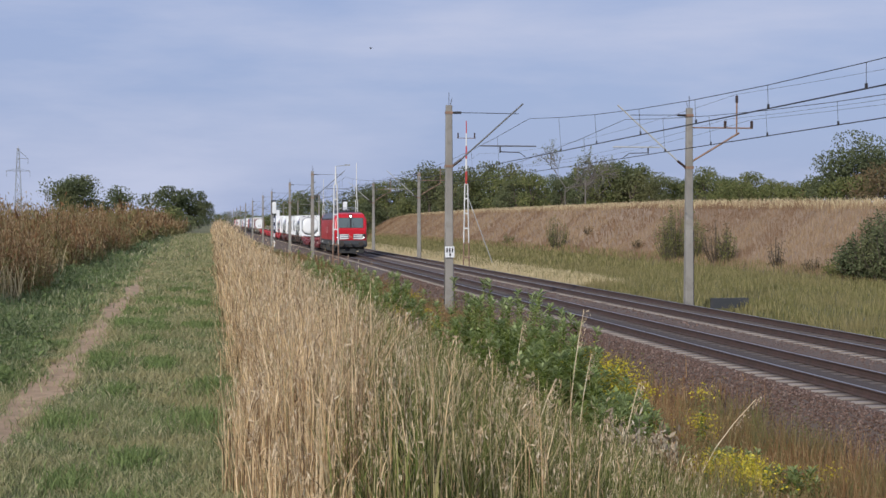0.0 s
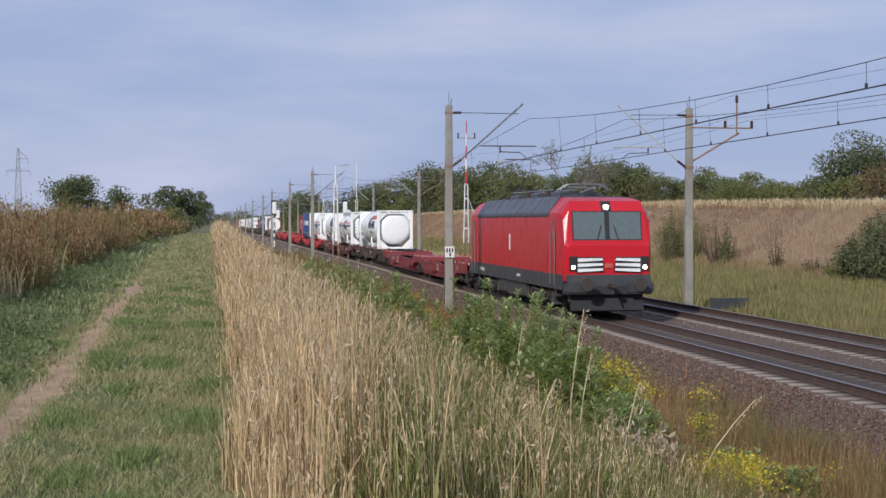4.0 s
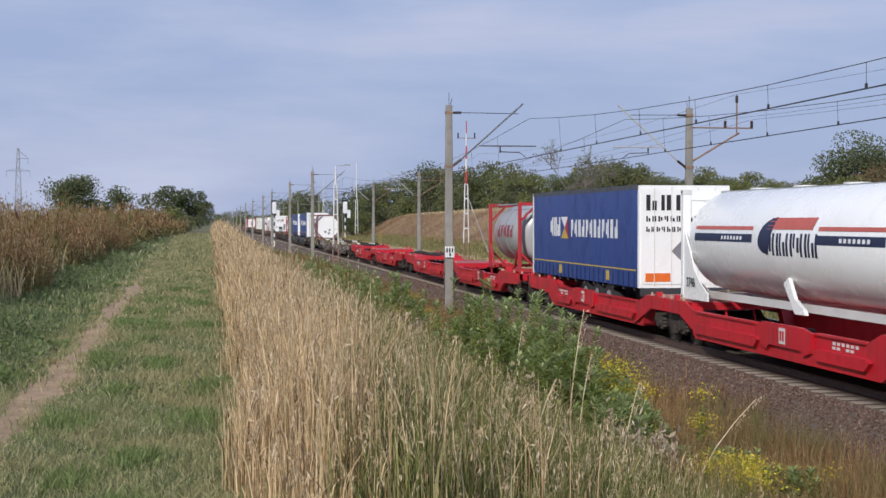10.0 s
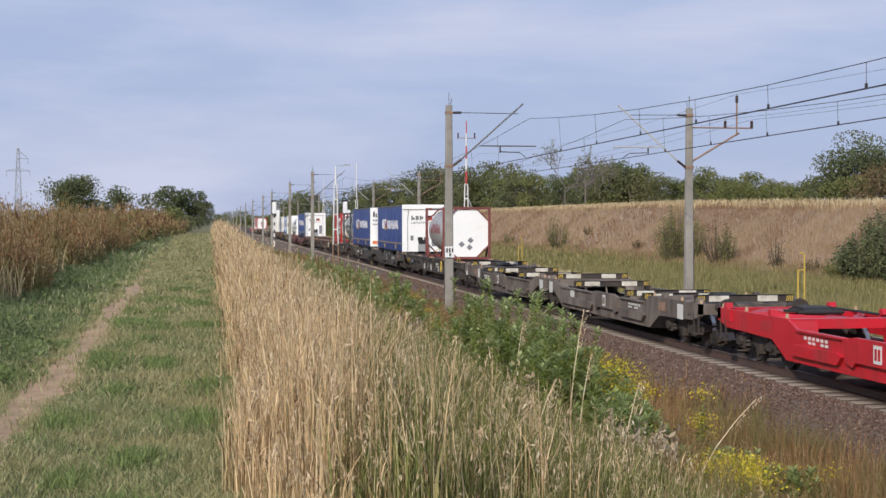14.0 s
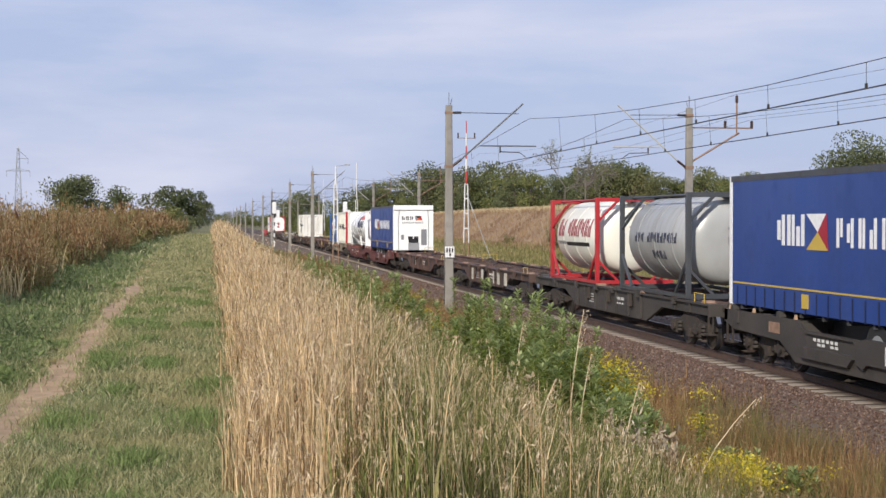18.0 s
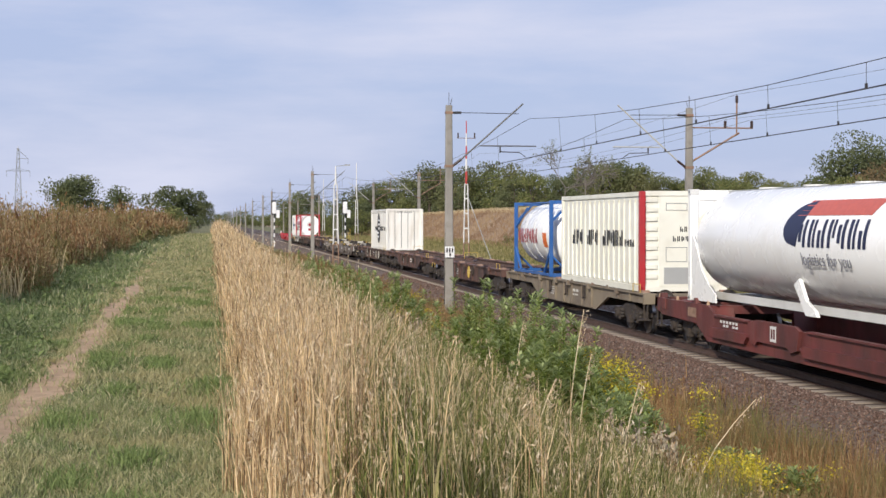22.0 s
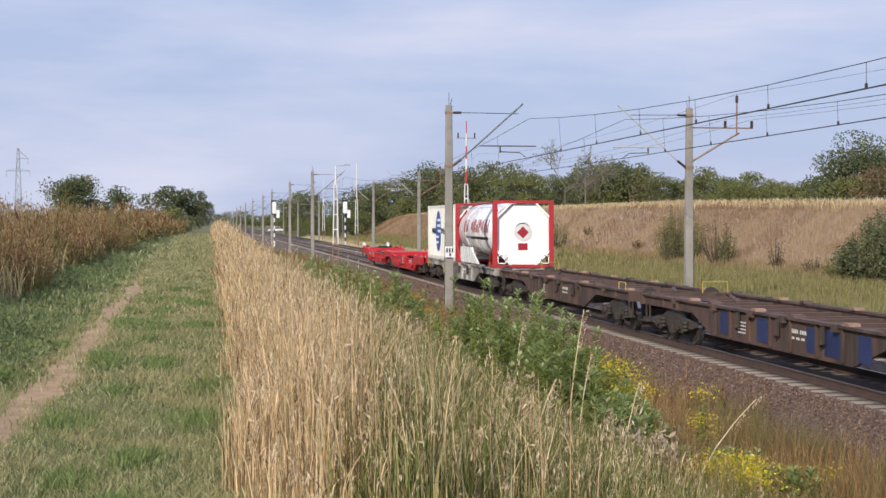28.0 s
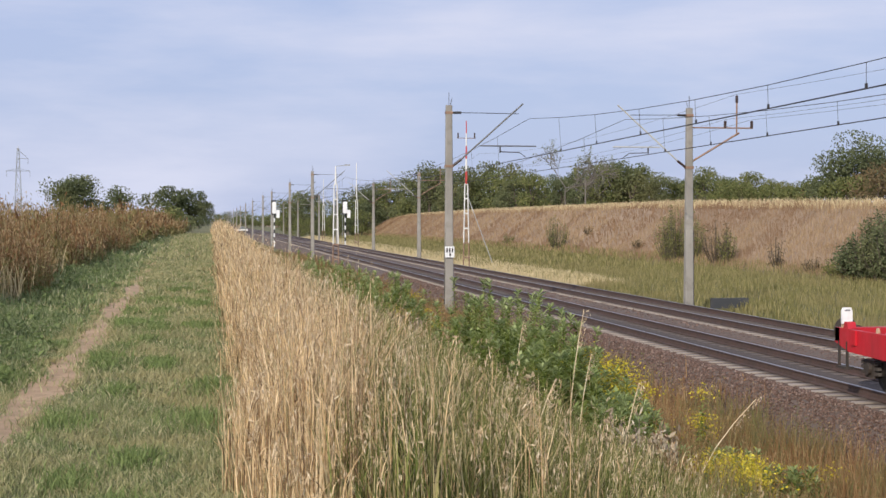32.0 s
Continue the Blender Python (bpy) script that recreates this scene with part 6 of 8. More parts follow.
        prism(bm, [(Y(0.66), 0.72), (Y(0.60), 1.0), (Y(0.62), 1.36), (Y(1.2), 1.36), (Y(1.2), 0.72)], -1.40, 1.40)
        part("buffer_beam", bm, LOCO_GREY, t)
        bm = B()
        prism(bm, [(Y(0.95), 0.15), (Y(0.75), 0.2), (Y(0.9), 0.7), (Y(1.1), 0.7)], -1.2, 1.2)
        part("snow_plough", bm, BLACK, t)
        bm = B()
        box(bm, -0.13, 0.13, min(Y(0.62), Y(0.67)), max(Y(0.62), Y(0.67)), 1.58, 1.72)
        part("front_emblem", bm, SALMON, t, "small plain pale red emblem plate")
        for sx in (-1, 1):
            bm = B()
            x0, x1 = sorted((sx * 0.62, sx * 1.46))
            box(bm, x0, x1, min(Y(0.45), Y(0.9)), max(Y(0.45), Y(0.9)), 0.74, 1.15)
            bmesh.ops.bevel(bm, geom=bm.edges[:], offset=0.06, segments=2, affect="EDGES")
            part("buffer_housing", bm, LOCO_GREY, t)
    bm = B()
    box(bm, -W - 0.012, W + 0.012, 0.98, L - 0.98, 0.86, 1.35)
    part("underframe", bm, LOCO_GREY, t, "dark grey lower body band")
    for sx in (-1, 1):
        bm = B()
        box(bm, min(sx * (W + 0.01), sx * (W + 0.018)), max(sx * (W + 0.01), sx * (W + 0.018)), 7.4, 8.0, 1.06, 1.16)
        for k in range(4):
            box(bm, min(sx * (W + 0.01), sx * (W + 0.018)), max(sx * (W + 0.01), sx * (W + 0.018)), 14.6 + 0.28 * k, 14.8 + 0.28 * k, 1.04, 1.18)
        part("inscription", bm, WHITE_DULL, t)
        bm = B()
        box(bm, min(sx * (W - .01), sx * (W + 0.006)), max(sx * (W - .01), sx * (W + 0.006)), 9.3, 9.5, 2.0, 2.6)
        part("side_emblem", bm, INK_WHITE, t)
        for y0, y1, z0 in ((6.9, 8.4, 0.35), (8.6, 10.4, 0.3), (10.6, 12.0, 0.35)):
            bm = B()
            box(bm, min(sx * 0.7, sx * 1.4), max(sx * 0.7, sx * 1.4), y0, y1, z0, 0.88)
            bmesh.ops.bevel(bm, geom=bm.edges[:], offset=0.05, segments=1, affect="EDGES")
            part("equipment_box", bm, LOCO_GREY, t)
    for y in (4.75, L - 4.75):
        for sx in (-1, 1):
            for d in (-1.9, -0.55, 0.55, 1.9):
                bm = B()
                tube(bm, (sx * 1.33, y + d, 0.34), (sx * 1.33, y + d, 0.84), 0.055, seg=8)
                tube(bm, (sx * 1.33, y + d, 0.34), (sx * 1.33, y + d, 0.56), 0.085, seg=8)
                part("damper", bm, RUNNING, t)
            for d in (-2.35, 2.35):
                bm = B()
                box(bm, min(sx * 1.1, sx * 1.36), max(sx * 1.1, sx * 1.36), y + d - 0.16, y + d + 0.16, 0.36, 0.85)
                tube(bm, (sx * 1.25, y + d, 0.38), (sx * 0.95, y + d + 0.1, 0.14), 0.025, seg=6)
                part("sandbox", bm, LOCO_GREY, t)
            bm = B()
            tube(bm, (sx * 1.36, y - 1.2, 0.66), (sx * 1.36, y + 1.2, 0.72), 0.05, seg=8)
            part("yaw_damper", bm, RUNNING, t)
        b = add("bogie", BOGIE, t, Matrix.Translation((0, y, 0.06)) @ Matrix.Diagonal((1.12, 1.45, 1.15, 1)))
        for d in (-0.9, 0.9):
            add("wheelset", WHEEL, b, Matrix.Translation((0, d, 0.46)) @ Matrix.Diagonal((0.9, 0.86, 1.08, 1)))
    add_buffers(t, L)
    return t
# ---- plants ----
def stuff(name, co, quads, tris, material, label, category):
    """One mesh of many blades or leaves from arrays."""
    me = bpy.data.meshes.new(name)
    nq, nt = len(quads), len(tris)
    me.vertices.add(len(co))
    me.vertices.foreach_set("co", np.ascontiguousarray(co, dtype=np.float32).ravel())
    me.loops.add(nq * 4 + nt * 3)
    idx = np.concatenate([quads.ravel(), tris.ravel()]) if nt else quads.ravel()
    me.loops.foreach_set("vertex_index", idx.astype(np.int32))
    me.polygons.add(nq + nt)
    me.polygons.foreach_set("loop_start", np.concatenate([np.arange(nq) * 4, nq * 4 + np.arange(nt) * 3]).astype(np.int32))
    me.materials.append(material)
    me.update(calc_edges=True)
    return tagged(new(name, me), label, category, kind="stuff") if label else me


def blades(x, y, z, h, w, lean, rng, droop=0.35):
    """Bent blades: five points each, a quad and a tip."""
    n = len(x)
    a = rng.uniform(0, 2 * np.pi, n)
    side = np.stack([np.cos(a), np.sin(a), np.zeros(n)], 1) * (w / 2)[:, None]
    d = rng.uniform(0, 2 * np.pi, n)
    out = np.stack([np.cos(d), np.sin(d), np.zeros(n)], 1) * (lean * h)[:, None]
    base = np.stack([x, y, z], 1)
    up = np.zeros((n, 3))
    up[:, 2] = h
    mid = base + 0.6 * up + droop * out
    tip = base + up + out
    co = np.stack([base - side, base + side, mid - side * 0.8, mid + side * 0.8, tip], 1).reshape(-1, 3)
    o = np.arange(n)[:, None] * 5
    return co, o + np.array([[0, 1, 3, 2]]), o + np.array([[2, 3, 4]]), tip, mid


def leaves(c, size, rng, flat=0.5, ratio=0.5):
    """Loose diamond leaves at the points c."""
    n = len(c)
    v = rng.normal(size=(n, 3))
    v[:, 2] *= flat
    v /= np.linalg.norm(v, axis=1)[:, None] + 1e-9
    u = np.cross(v, rng.normal(size=(n, 3)))
    u /= np.linalg.norm(u, axis=1)[:, None] + 1e-9
    s = np.asarray(size).reshape(-1, 1)
    co = np.stack([c - v * s * 0.5, c + u * s * 0.5 * ratio, c + v * s * 0.5, c - u * s * 0.5 * ratio], 1).reshape(-1, 3)
    return co, np.arange(n)[:, None] * 4 + np.array([[0, 1, 2, 3]])


def scatter(rng, x0, x1, y0, y1, density):
    n = int((x1 - x0) * (y1 - y0) * density)
    return rng.uniform(x0, x1, n), rng.uniform(y0, y1, n)


NO_TRIS = np.zeros((0, 3), int)
STRAW = plant("straw_grass", [(0.0, (0.10, 0.065, 0.035)), (0.22, (0.34, 0.22, 0.12)), (0.5, (0.64, 0.45, 0.235)), (0.86, (0.92, 0.72, 0.45)), (1.0, (0.20, 0.20, 0.08))], through_light=0.3)
SEED = plant("grass_seed_heads", [(0.0, (0.42, 0.30, 0.18)), (0.6, (0.66, 0.51, 0.33)), (1.0, (0.84, 0.71, 0.51))], through_light=0.3)
MIXED = plant("green_and_straw_grass", [(0.0, (0.045, 0.055, 0.018)), (0.45, (0.145, 0.17, 0.046)), (0.72, (0.29, 0.30, 0.10)), (0.88, (0.50, 0.41, 0.21)), (1.0, (0.78, 0.65, 0.43))], through_light=0.38, patch=(0.20, 0.19, 0.07), patch_scale=1.3, patch_lo=0.45, patch_hi=0.8)
LAWN = plant("short_green_grass", [(0.0, (0.12, 0.16, 0.06)), (0.45, (0.23, 0.27, 0.115)), (0.75, (0.36, 0.36, 0.19)), (1.0, (0.62, 0.54, 0.34))], through_light=0.4, patch=(0.44, 0.38, 0.20), patch_scale=1.6, patch_lo=0.38, patch_hi=0.75)
DEEP = plant("long_blue_green_grass", [(0.0, (0.11, 0.15, 0.062)), (0.6, (0.205, 0.255, 0.115)), (0.88, (0.32, 0.35, 0.18)), (1.0, (0.54, 0.49, 0.31))], through_light=0.35)
DOCK = plant("red_brown_weeds", [(0.0, (0.11, 0.055, 0.03)), (0.38, (0.27, 0.145, 0.068)), (0.68, (0.42, 0.27, 0.14)), (0.88, (0.55, 0.41, 0.24)), (1.0, (0.17, 0.18, 0.065))], through_light=0.5, patch=(0.25, 0.215, 0.088), patch_scale=0.35, patch_lo=0.46, patch_hi=0.66)
WEED_GREEN = plant("weed_leaves", [(0.0, (0.09, 0.135, 0.028)), (0.6, (0.26, 0.32, 0.075)), (1.0, (0.48, 0.51, 0.19))], rough=0.6, through_light=0.45)
WEED_TIP = plant("weed_shoots", [(0.0, (0.27, 0.34, 0.11)), (1.0, (0.48, 0.53, 0.25))], rough=0.65, through_light=0.45)
TUFT = plant("green_tufts", [(0.0, (0.13, 0.185, 0.06)), (1.0, (0.28, 0.34, 0.13))], through_light=0.4)
WITHERED = plant("withered_leaves", [(0.0, (0.20, 0.14, 0.085)), (0.5, (0.40, 0.32, 0.22)), (1.0, (0.62, 0.54, 0.40))])
BROWN_GRASS = plant("rusty_dry_grass", [(0.0, (0.20, 0.10, 0.045)), (0.5, (0.35, 0.205, 0.095)), (0.8, (0.50, 0.36, 0.19)), (1.0, (0.13, 0.16, 0.05))], through_light=0.45, patch=(0.175, 0.19, 0.07), patch_scale=0.6, patch_lo=0.46, patch_hi=0.66)
YELLOW_FLOWER = plant("goldenrod_flowers", [(0.0, (0.36, 0.32, 0.04)), (0.5, (0.58, 0.46, 0.035)), (1.0, (0.74, 0.62, 0.09))], through_light=0.3)
BANK_GRASS = plant("bank_grass", [(0.0, (0.35, 0.235, 0.135)), (0.6, (0.44, 0.315, 0.19)), (1.0, (0.54, 0.41, 0.25))], through_light=0.5, patch=(0.31, 0.20, 0.12), patch_scale=0.12)
PALE_GRASS = plant("pale_dry_grass", [(0.0, (0.52, 0.42, 0.24)), (1.0, (0.66, 0.55, 0.34))])
VERGE_GRASS = plant("verge_grass", [(0.0, (0.15, 0.145, 0.052)), (0.55, (0.26, 0.24, 0.092)), (1.0, (0.44, 0.37, 0.185))], through_light=0.45, patch=(0.32, 0.265, 0.13), patch_scale=0.16, patch_lo=0.48, patch_hi=0.7)
LEAF = plant("tree_leaves", [(0.0, (0.070, 0.088, 0.042)), (0.6, (0.115, 0.135, 0.066)), (1.0, (0.175, 0.19, 0.10))], through_light=0.25, patch=(0.17, 0.17, 0.075), patch_scale=0.07, patch_lo=0.5, patch_hi=0.68)
LEAF_LIGHT = plant("light_tree_leaves", [(0.0, (0.10, 0.12, 0.042)), (0.6, (0.165, 0.18, 0.066)), (1.0, (0.25, 0.25, 0.10))], through_light=0.3)
LEAF_SCRUB = plant("olive_scrub_leaves", [(0.0, (0.12, 0.13, 0.045)), (0.6, (0.205, 0.21, 0.075)), (1.0, (0.31, 0.30, 0.12))], through_light=0.4)
LEAF_BROWN = plant("browning_leaves", [(0.0, (0.11, 0.085, 0.045)), (1.0, (0.20, 0.15, 0.08))], through_light=0.2)


def build_grass():
    rng = np.random.default_rng(11)
    # tall dry grass along the top of the near bank, greener down its slope
    for y0, y1, d1, d2, wid, seeds in ((7.3, 16, 2500, 1900, 0.0056, 8), (16, 32, 1150, 800, 0.0088, 6), (32, 70, 330, 190, 0.018, 3), (70, 190, 80, 36, 0.040, 2)):
        for kind, x0, x1, dens in (("straw", 0.05, 4.4, d1), ("mixed", 0.6, 4.8, d2)):
            x, y = scatter(rng, x0, x1, y0, y1, dens)
            edge = np.interp(y, [9, 16, 40], [0.24, 0.30, 0.30]) + 0.06 * np.sin(y * 1.1) + 0.06 * np.sin(y * 2.7) + 0.05 * np.sin(y * 6.1) + rng.normal(0.02, 0.06, len(x))
            clump = 0.5 + 0.5 * np.sin(x * 5.1 + 1.7 * np.sin(y * 1.9)) * np.sin(y * 3.3 + 2.0 * np.sin(x * 2.3))
            share = np.interp(x / np.interp(y, [8, 12, 18, 40], [0.66, 0.9, 1.35, 1.8]), [0.2, 0.75, 1.1, 1.5, 4.4], [1.0, 0.85, 0.35, 0.06, 0.025]) if kind == "straw" else np.interp(x, [0.5, 1.1, 4.0, 4.8], [0.25, 1.0, 1.0, 0.5])
            keep = (x > edge) & (rng.uniform(size=len(x)) < share * (0.25 + 0.75 * clump))
            x, y, edge, clump = x[keep], y[keep], edge[keep], clump[keep]
            n = len(x)
            z = ground_z(x, y)
            if kind == "straw":
                h = rng.uniform(0.35, 1.2, n) * (0.7 + 0.45 * clump) * np.clip(0.45 + (x - edge) * 1.7, 0.45, 1.0)
                h = h * (0.84 + 0.20 * np.sin(x * 2.7 + 2.1 * np.sin(y * 0.8)) * np.sin(y * 1.45 + 1.3 * np.sin(x * 1.9)) + 0.10 * np.sin(y * 4.1 + x * 5.0))
                h = h * (1.06 + 0.2 * np.clip((y - 40) / 60, 0, 1)) * np.interp(x, [1.1, 1.9], [1.0, 0.8])
                lean = np.abs(rng.normal(0.0, 0.13, n)) + 0.4 * (rng.uniform(size=n) < 0.18) * np.clip((x - edge) * 2, 0.2, 1)
            else:
                h = rng.uniform(0.15, 0.85, n) * (0.62 + 0.5 * clump) * (0.92 + 0.22 * np.sin(x * 2.2 + 1.9 * np.sin(y * 0.9)) * np.sin(y * 1.6 + x))
                lean = np.abs(rng.normal(0.12, 0.28, n))
            co, q, tr, tip, mid = blades(x, y, z, h, wid * rng.uniform(0.45, 1.6, n) * (1.0 if kind == "straw" else 1.5), lean, rng)
            if kind == "straw":
                stuff("tall_dry_grass", co, q, tr, STRAW, "tall straw-coloured dry grass along the bank", "grass")
            else:
                stuff("tall_mixed_grass", co, q, tr, MIXED, "tall green and straw grass on the bank", "grass")
            # ragged dry leaves hanging off the stalks
            if y0 < 60:
                pick = np.flatnonzero(rng.uniform(size=n) < (0.26 if kind == "straw" else 0.04))
                who = np.repeat(pick, 3)
                u = rng.uniform(0.25, 0.92, len(who))
                base = np.stack([x, y, z], 1)
                p = base[who] * (1 - u)[:, None] + tip[who] * u[:, None]
                co2, q2 = stem_leaves([(p, rng.uniform(0, 6.283, len(who)), rng.uniform(0.08, 0.24, len(who)) * (wid / 0.0056) ** 0.4, rng.normal(1.3, 0.9, len(who)))], 0.038 * (wid / 0.0056) ** 0.5)
                stuff("dry_leaves", co2, q2, NO_TRIS, STRAW, "ragged dry leaves hanging on the tall grass", "grass")
            pick = rng.uniform(size=n) < (0.20 if kind == "straw" else 0.055)
            tp, md = tip[pick], mid[pick]
            u = rng.uniform(0, 0.5, (len(tp), seeds, 1))
            c = (tp[:, None] * (1 - u) + md[:, None] * u + rng.normal(0, 0.012 * (wid / 0.006) ** 0.5, (len(tp), seeds, 3))).reshape(-1, 3)
            co2, q2 = leaves(c, rng.uniform(0.02, 0.055, len(c)) * (wid / 0.006) ** 0.6, rng, 5.0, 0.18)
            stuff("grass_seed_heads", co2, q2, NO_TRIS, SEED, "pale feathery seed heads of the tall grass", "grass")
    # low fringe and bent stalks along the edge of the path
    for mt, lab, k in ((STRAW, "bent dry stalks leaning over the path edge", 1.0), (DEEP, "low green grass at the foot of the dry stand", 1.3)):
        for y0, y1, dens, wid in ((7.5, 16, 520, 0.0055), (16, 34, 230, 0.010), (34, 70, 60, 0.02)):
            x, y = scatter(rng, -0.05, 0.5, y0, y1, dens * k)
            lump = 0.5 + 0.5 * np.sin(y * 2.1 + 3 * np.sin(y * 0.7)) * np.sin(y * 5.3)
            keep = rng.uniform(size=len(x)) < np.clip(0.05 + x * 1.6, 0.02, 0.8) * (0.3 + 0.9 * lump)
            x, y, lump = x[keep], y[keep], lump[keep]
            h = rng.uniform(0.06, 0.28, len(x)) * (0.6 + 0.9 * lump) * np.interp(x, [0.0, 0.4], [0.6, 1.2])
            co, q, tr, tip, md = blades(x, y, ground_z(x, y), h, wid * rng.uniform(0.6, 1.5, len(x)), rng.uniform(0.2, 0.9, len(x)), rng)
            stuff("edge_grass", co, q, tr, mt, lab, "grass")
    # mown grass of the path
    for y0, y1, dens, wid, hh in ((7.5, 14, 2700, 0.0065, 0.05), (14, 26, 1150, 0.011, 0.06), (26, 60, 280, 0.023, 0.075), (60, 140, 50, 0.05, 0.12)):
        x, y = scatter(rng, -5.2, 0.6, y0, y1, dens)
        bare = np.abs(x - path_mid(y) + 0.04 * np.sin(y * 4.3)) < 0.16 + 0.05 * np.sin(y * 0.9 + 1) + rng.normal(0, 0.05, len(x))
        keep = ~bare | (rng.uniform(size=len(x)) < np.where(y > 41, 0.5, 0.06))
        keep &= (x > -2.25 + 0.15 * np.sin(y * 1.1)) | (rng.uniform(size=len(x)) < 0.25)
        x, y = x[keep], y[keep]
        tall = 1 + 0.35 * np.sin(x * 3.7 + 1.4 * np.sin(y * 1.3)) * np.sin(y * 2.1 + 1.5 * np.sin(x * 2.3))
        h = hh * rng.uniform(0.4, 1.6, len(x)) * tall
        co, q, tr, tip, md = blades(x, y, ground_z(x, y), h, np.full(len(x), wid) * rng.uniform(0.6, 1.5, len(x)), rng.uniform(0.2, 1.4, len(x)), rng)
        stuff("short_grass", co, q, tr, LAWN, "short patchy green grass of the field path", "grass")
    # longer grass between the path and the weeds
    for y0, y1, dens, wid, hh in ((7.5, 14, 1100, 0.009, 0.26), (14, 26, 520, 0.014, 0.28), (26, 60, 130, 0.028, 0.26), (60, 140, 20, 0.06, 0.26)):
        x, y = scatter(rng, -5.4, -1.9, y0, y1, dens)
        lump = 0.6 + 0.4 * np.sin(x * 3.3 + 1.1 * np.sin(y * 1.2)) * np.sin(y * 1.9)
        keep = (x < path_mid(y) - 0.45 + 0.22 * np.sin(y * 1.1) + 0.15 * np.sin(y * 2.6) + rng.normal(0, 0.2, len(x))) & (rng.uniform(size=len(x)) < lump + 0.25)
        x, y, lump = x[keep], y[keep], lump[keep]
        h = hh * rng.uniform(0.4, 1.3, len(x)) * (0.4 + 0.75 * lump) * np.interp(x, [-3.6, -2.1], [1.15, 0.5])
        co, q, tr, tip, md = blades(x, y, ground_z(x, y), h, wid * rng.uniform(0.6, 1.5, len(x)), rng.uniform(0.1, 0.9, len(x)), rng)
        stuff("long_grass", co, q, tr, DEEP, "longer blue-green grass between path and weeds", "grass")
        # broad-leaved weeds among it
        pick = rng.uniform(size=len(x)) < 0.10 * lump ** 2
        p = np.stack([x, y, ground_z(x, y) + h * rng.uniform(0.2, 1.0, len(x))], 1)[pick]
        p = np.repeat(p, 4, 0) + rng.normal(0, 0.03, (len(p) * 4, 3))
        co, q = stem_leaves([(p, rng.uniform(0, 6.283, len(p)), rng.uniform(0.05, 0.12, len(p)) * (wid / 0.009) ** 0.5, rng.uniform(-0.2, 0.9, len(p)))], 0.4)
        stuff("broad_leaves", co, q, NO_TRIS, TUFT, "broad green weed leaves among the long grass", "weeds")
    # fresh green tufts standing in the path grass
    spots = [(-1.42, 23.4, 0.30), (-1.30, 17.2, 0.26), (-1.18, 12.1, 0.20), (-0.02, 12.4, 0.24), (0.02, 14.6, 0.18), (-1.62, 27.5, 0.26), (-0.85, 20.5, 0.12), (-0.95, 30.5, 0.3), (-0.5, 10.2, 0.12), (-2.15, 15.8, 0.22), (-2.1, 19.8, 0.26), (0.05, 22.5, 0.2)]
    for _ in range(26):
        spots.append((rng.uniform(-1.3, 0.15), rng.uniform(8, 40), rng.uniform(0.06, 0.14)))
    xs, ys, hs = [], [], []
    for cx, cy, rad in spots:
        k = int(2600 * rad)
        xs.append(cx + rng.normal(0, rad * 0.8, k))
        ys.append(cy + rng.normal(0, rad * 1.6, k))
        hs.append(rng.uniform(0.04, 0.11, k) + 0.18 * rad * rng.uniform(0.3, 1.0, k))
    x, y, h = np.concatenate(xs), np.concatenate(ys), np.concatenate(hs)
    off = np.abs(x - path_mid(y)) > 0.24
    x, y, h = x[off], y[off], h[off]
    co, q, tr, tip, md = blades(x, y, ground_z(x, y), h, 0.008 * rng.uniform(0.7, 1.6, len(x)) * np.interp(y, [8, 40], [1, 2.6]), rng.uniform(0.2, 1.0, len(x)), rng)
    stuff("grass_tufts", co, q, tr, TUFT, "fresh green tufts standing in the path grass", "grass")
    # small pale blue flowers at the edge of the path
    x, y = rng.uniform(-3.5, -2.5, 46), rng.uniform(10.5, 22, 46)
    c = np.stack([x, y, ground_z(x, y) + rng.uniform(0.2, 0.42, 46)], 1)
    co, q = leaves(np.repeat(c, 3, 0), np.full(138, 0.042), rng, 0.4, 1.0)
    stuff("blue_flowers", co, q, NO_TRIS, plain("pale_blue_petals", (0.34, 0.40, 0.66), 0.7), "scattered pale blue wild flowers", "flowers")


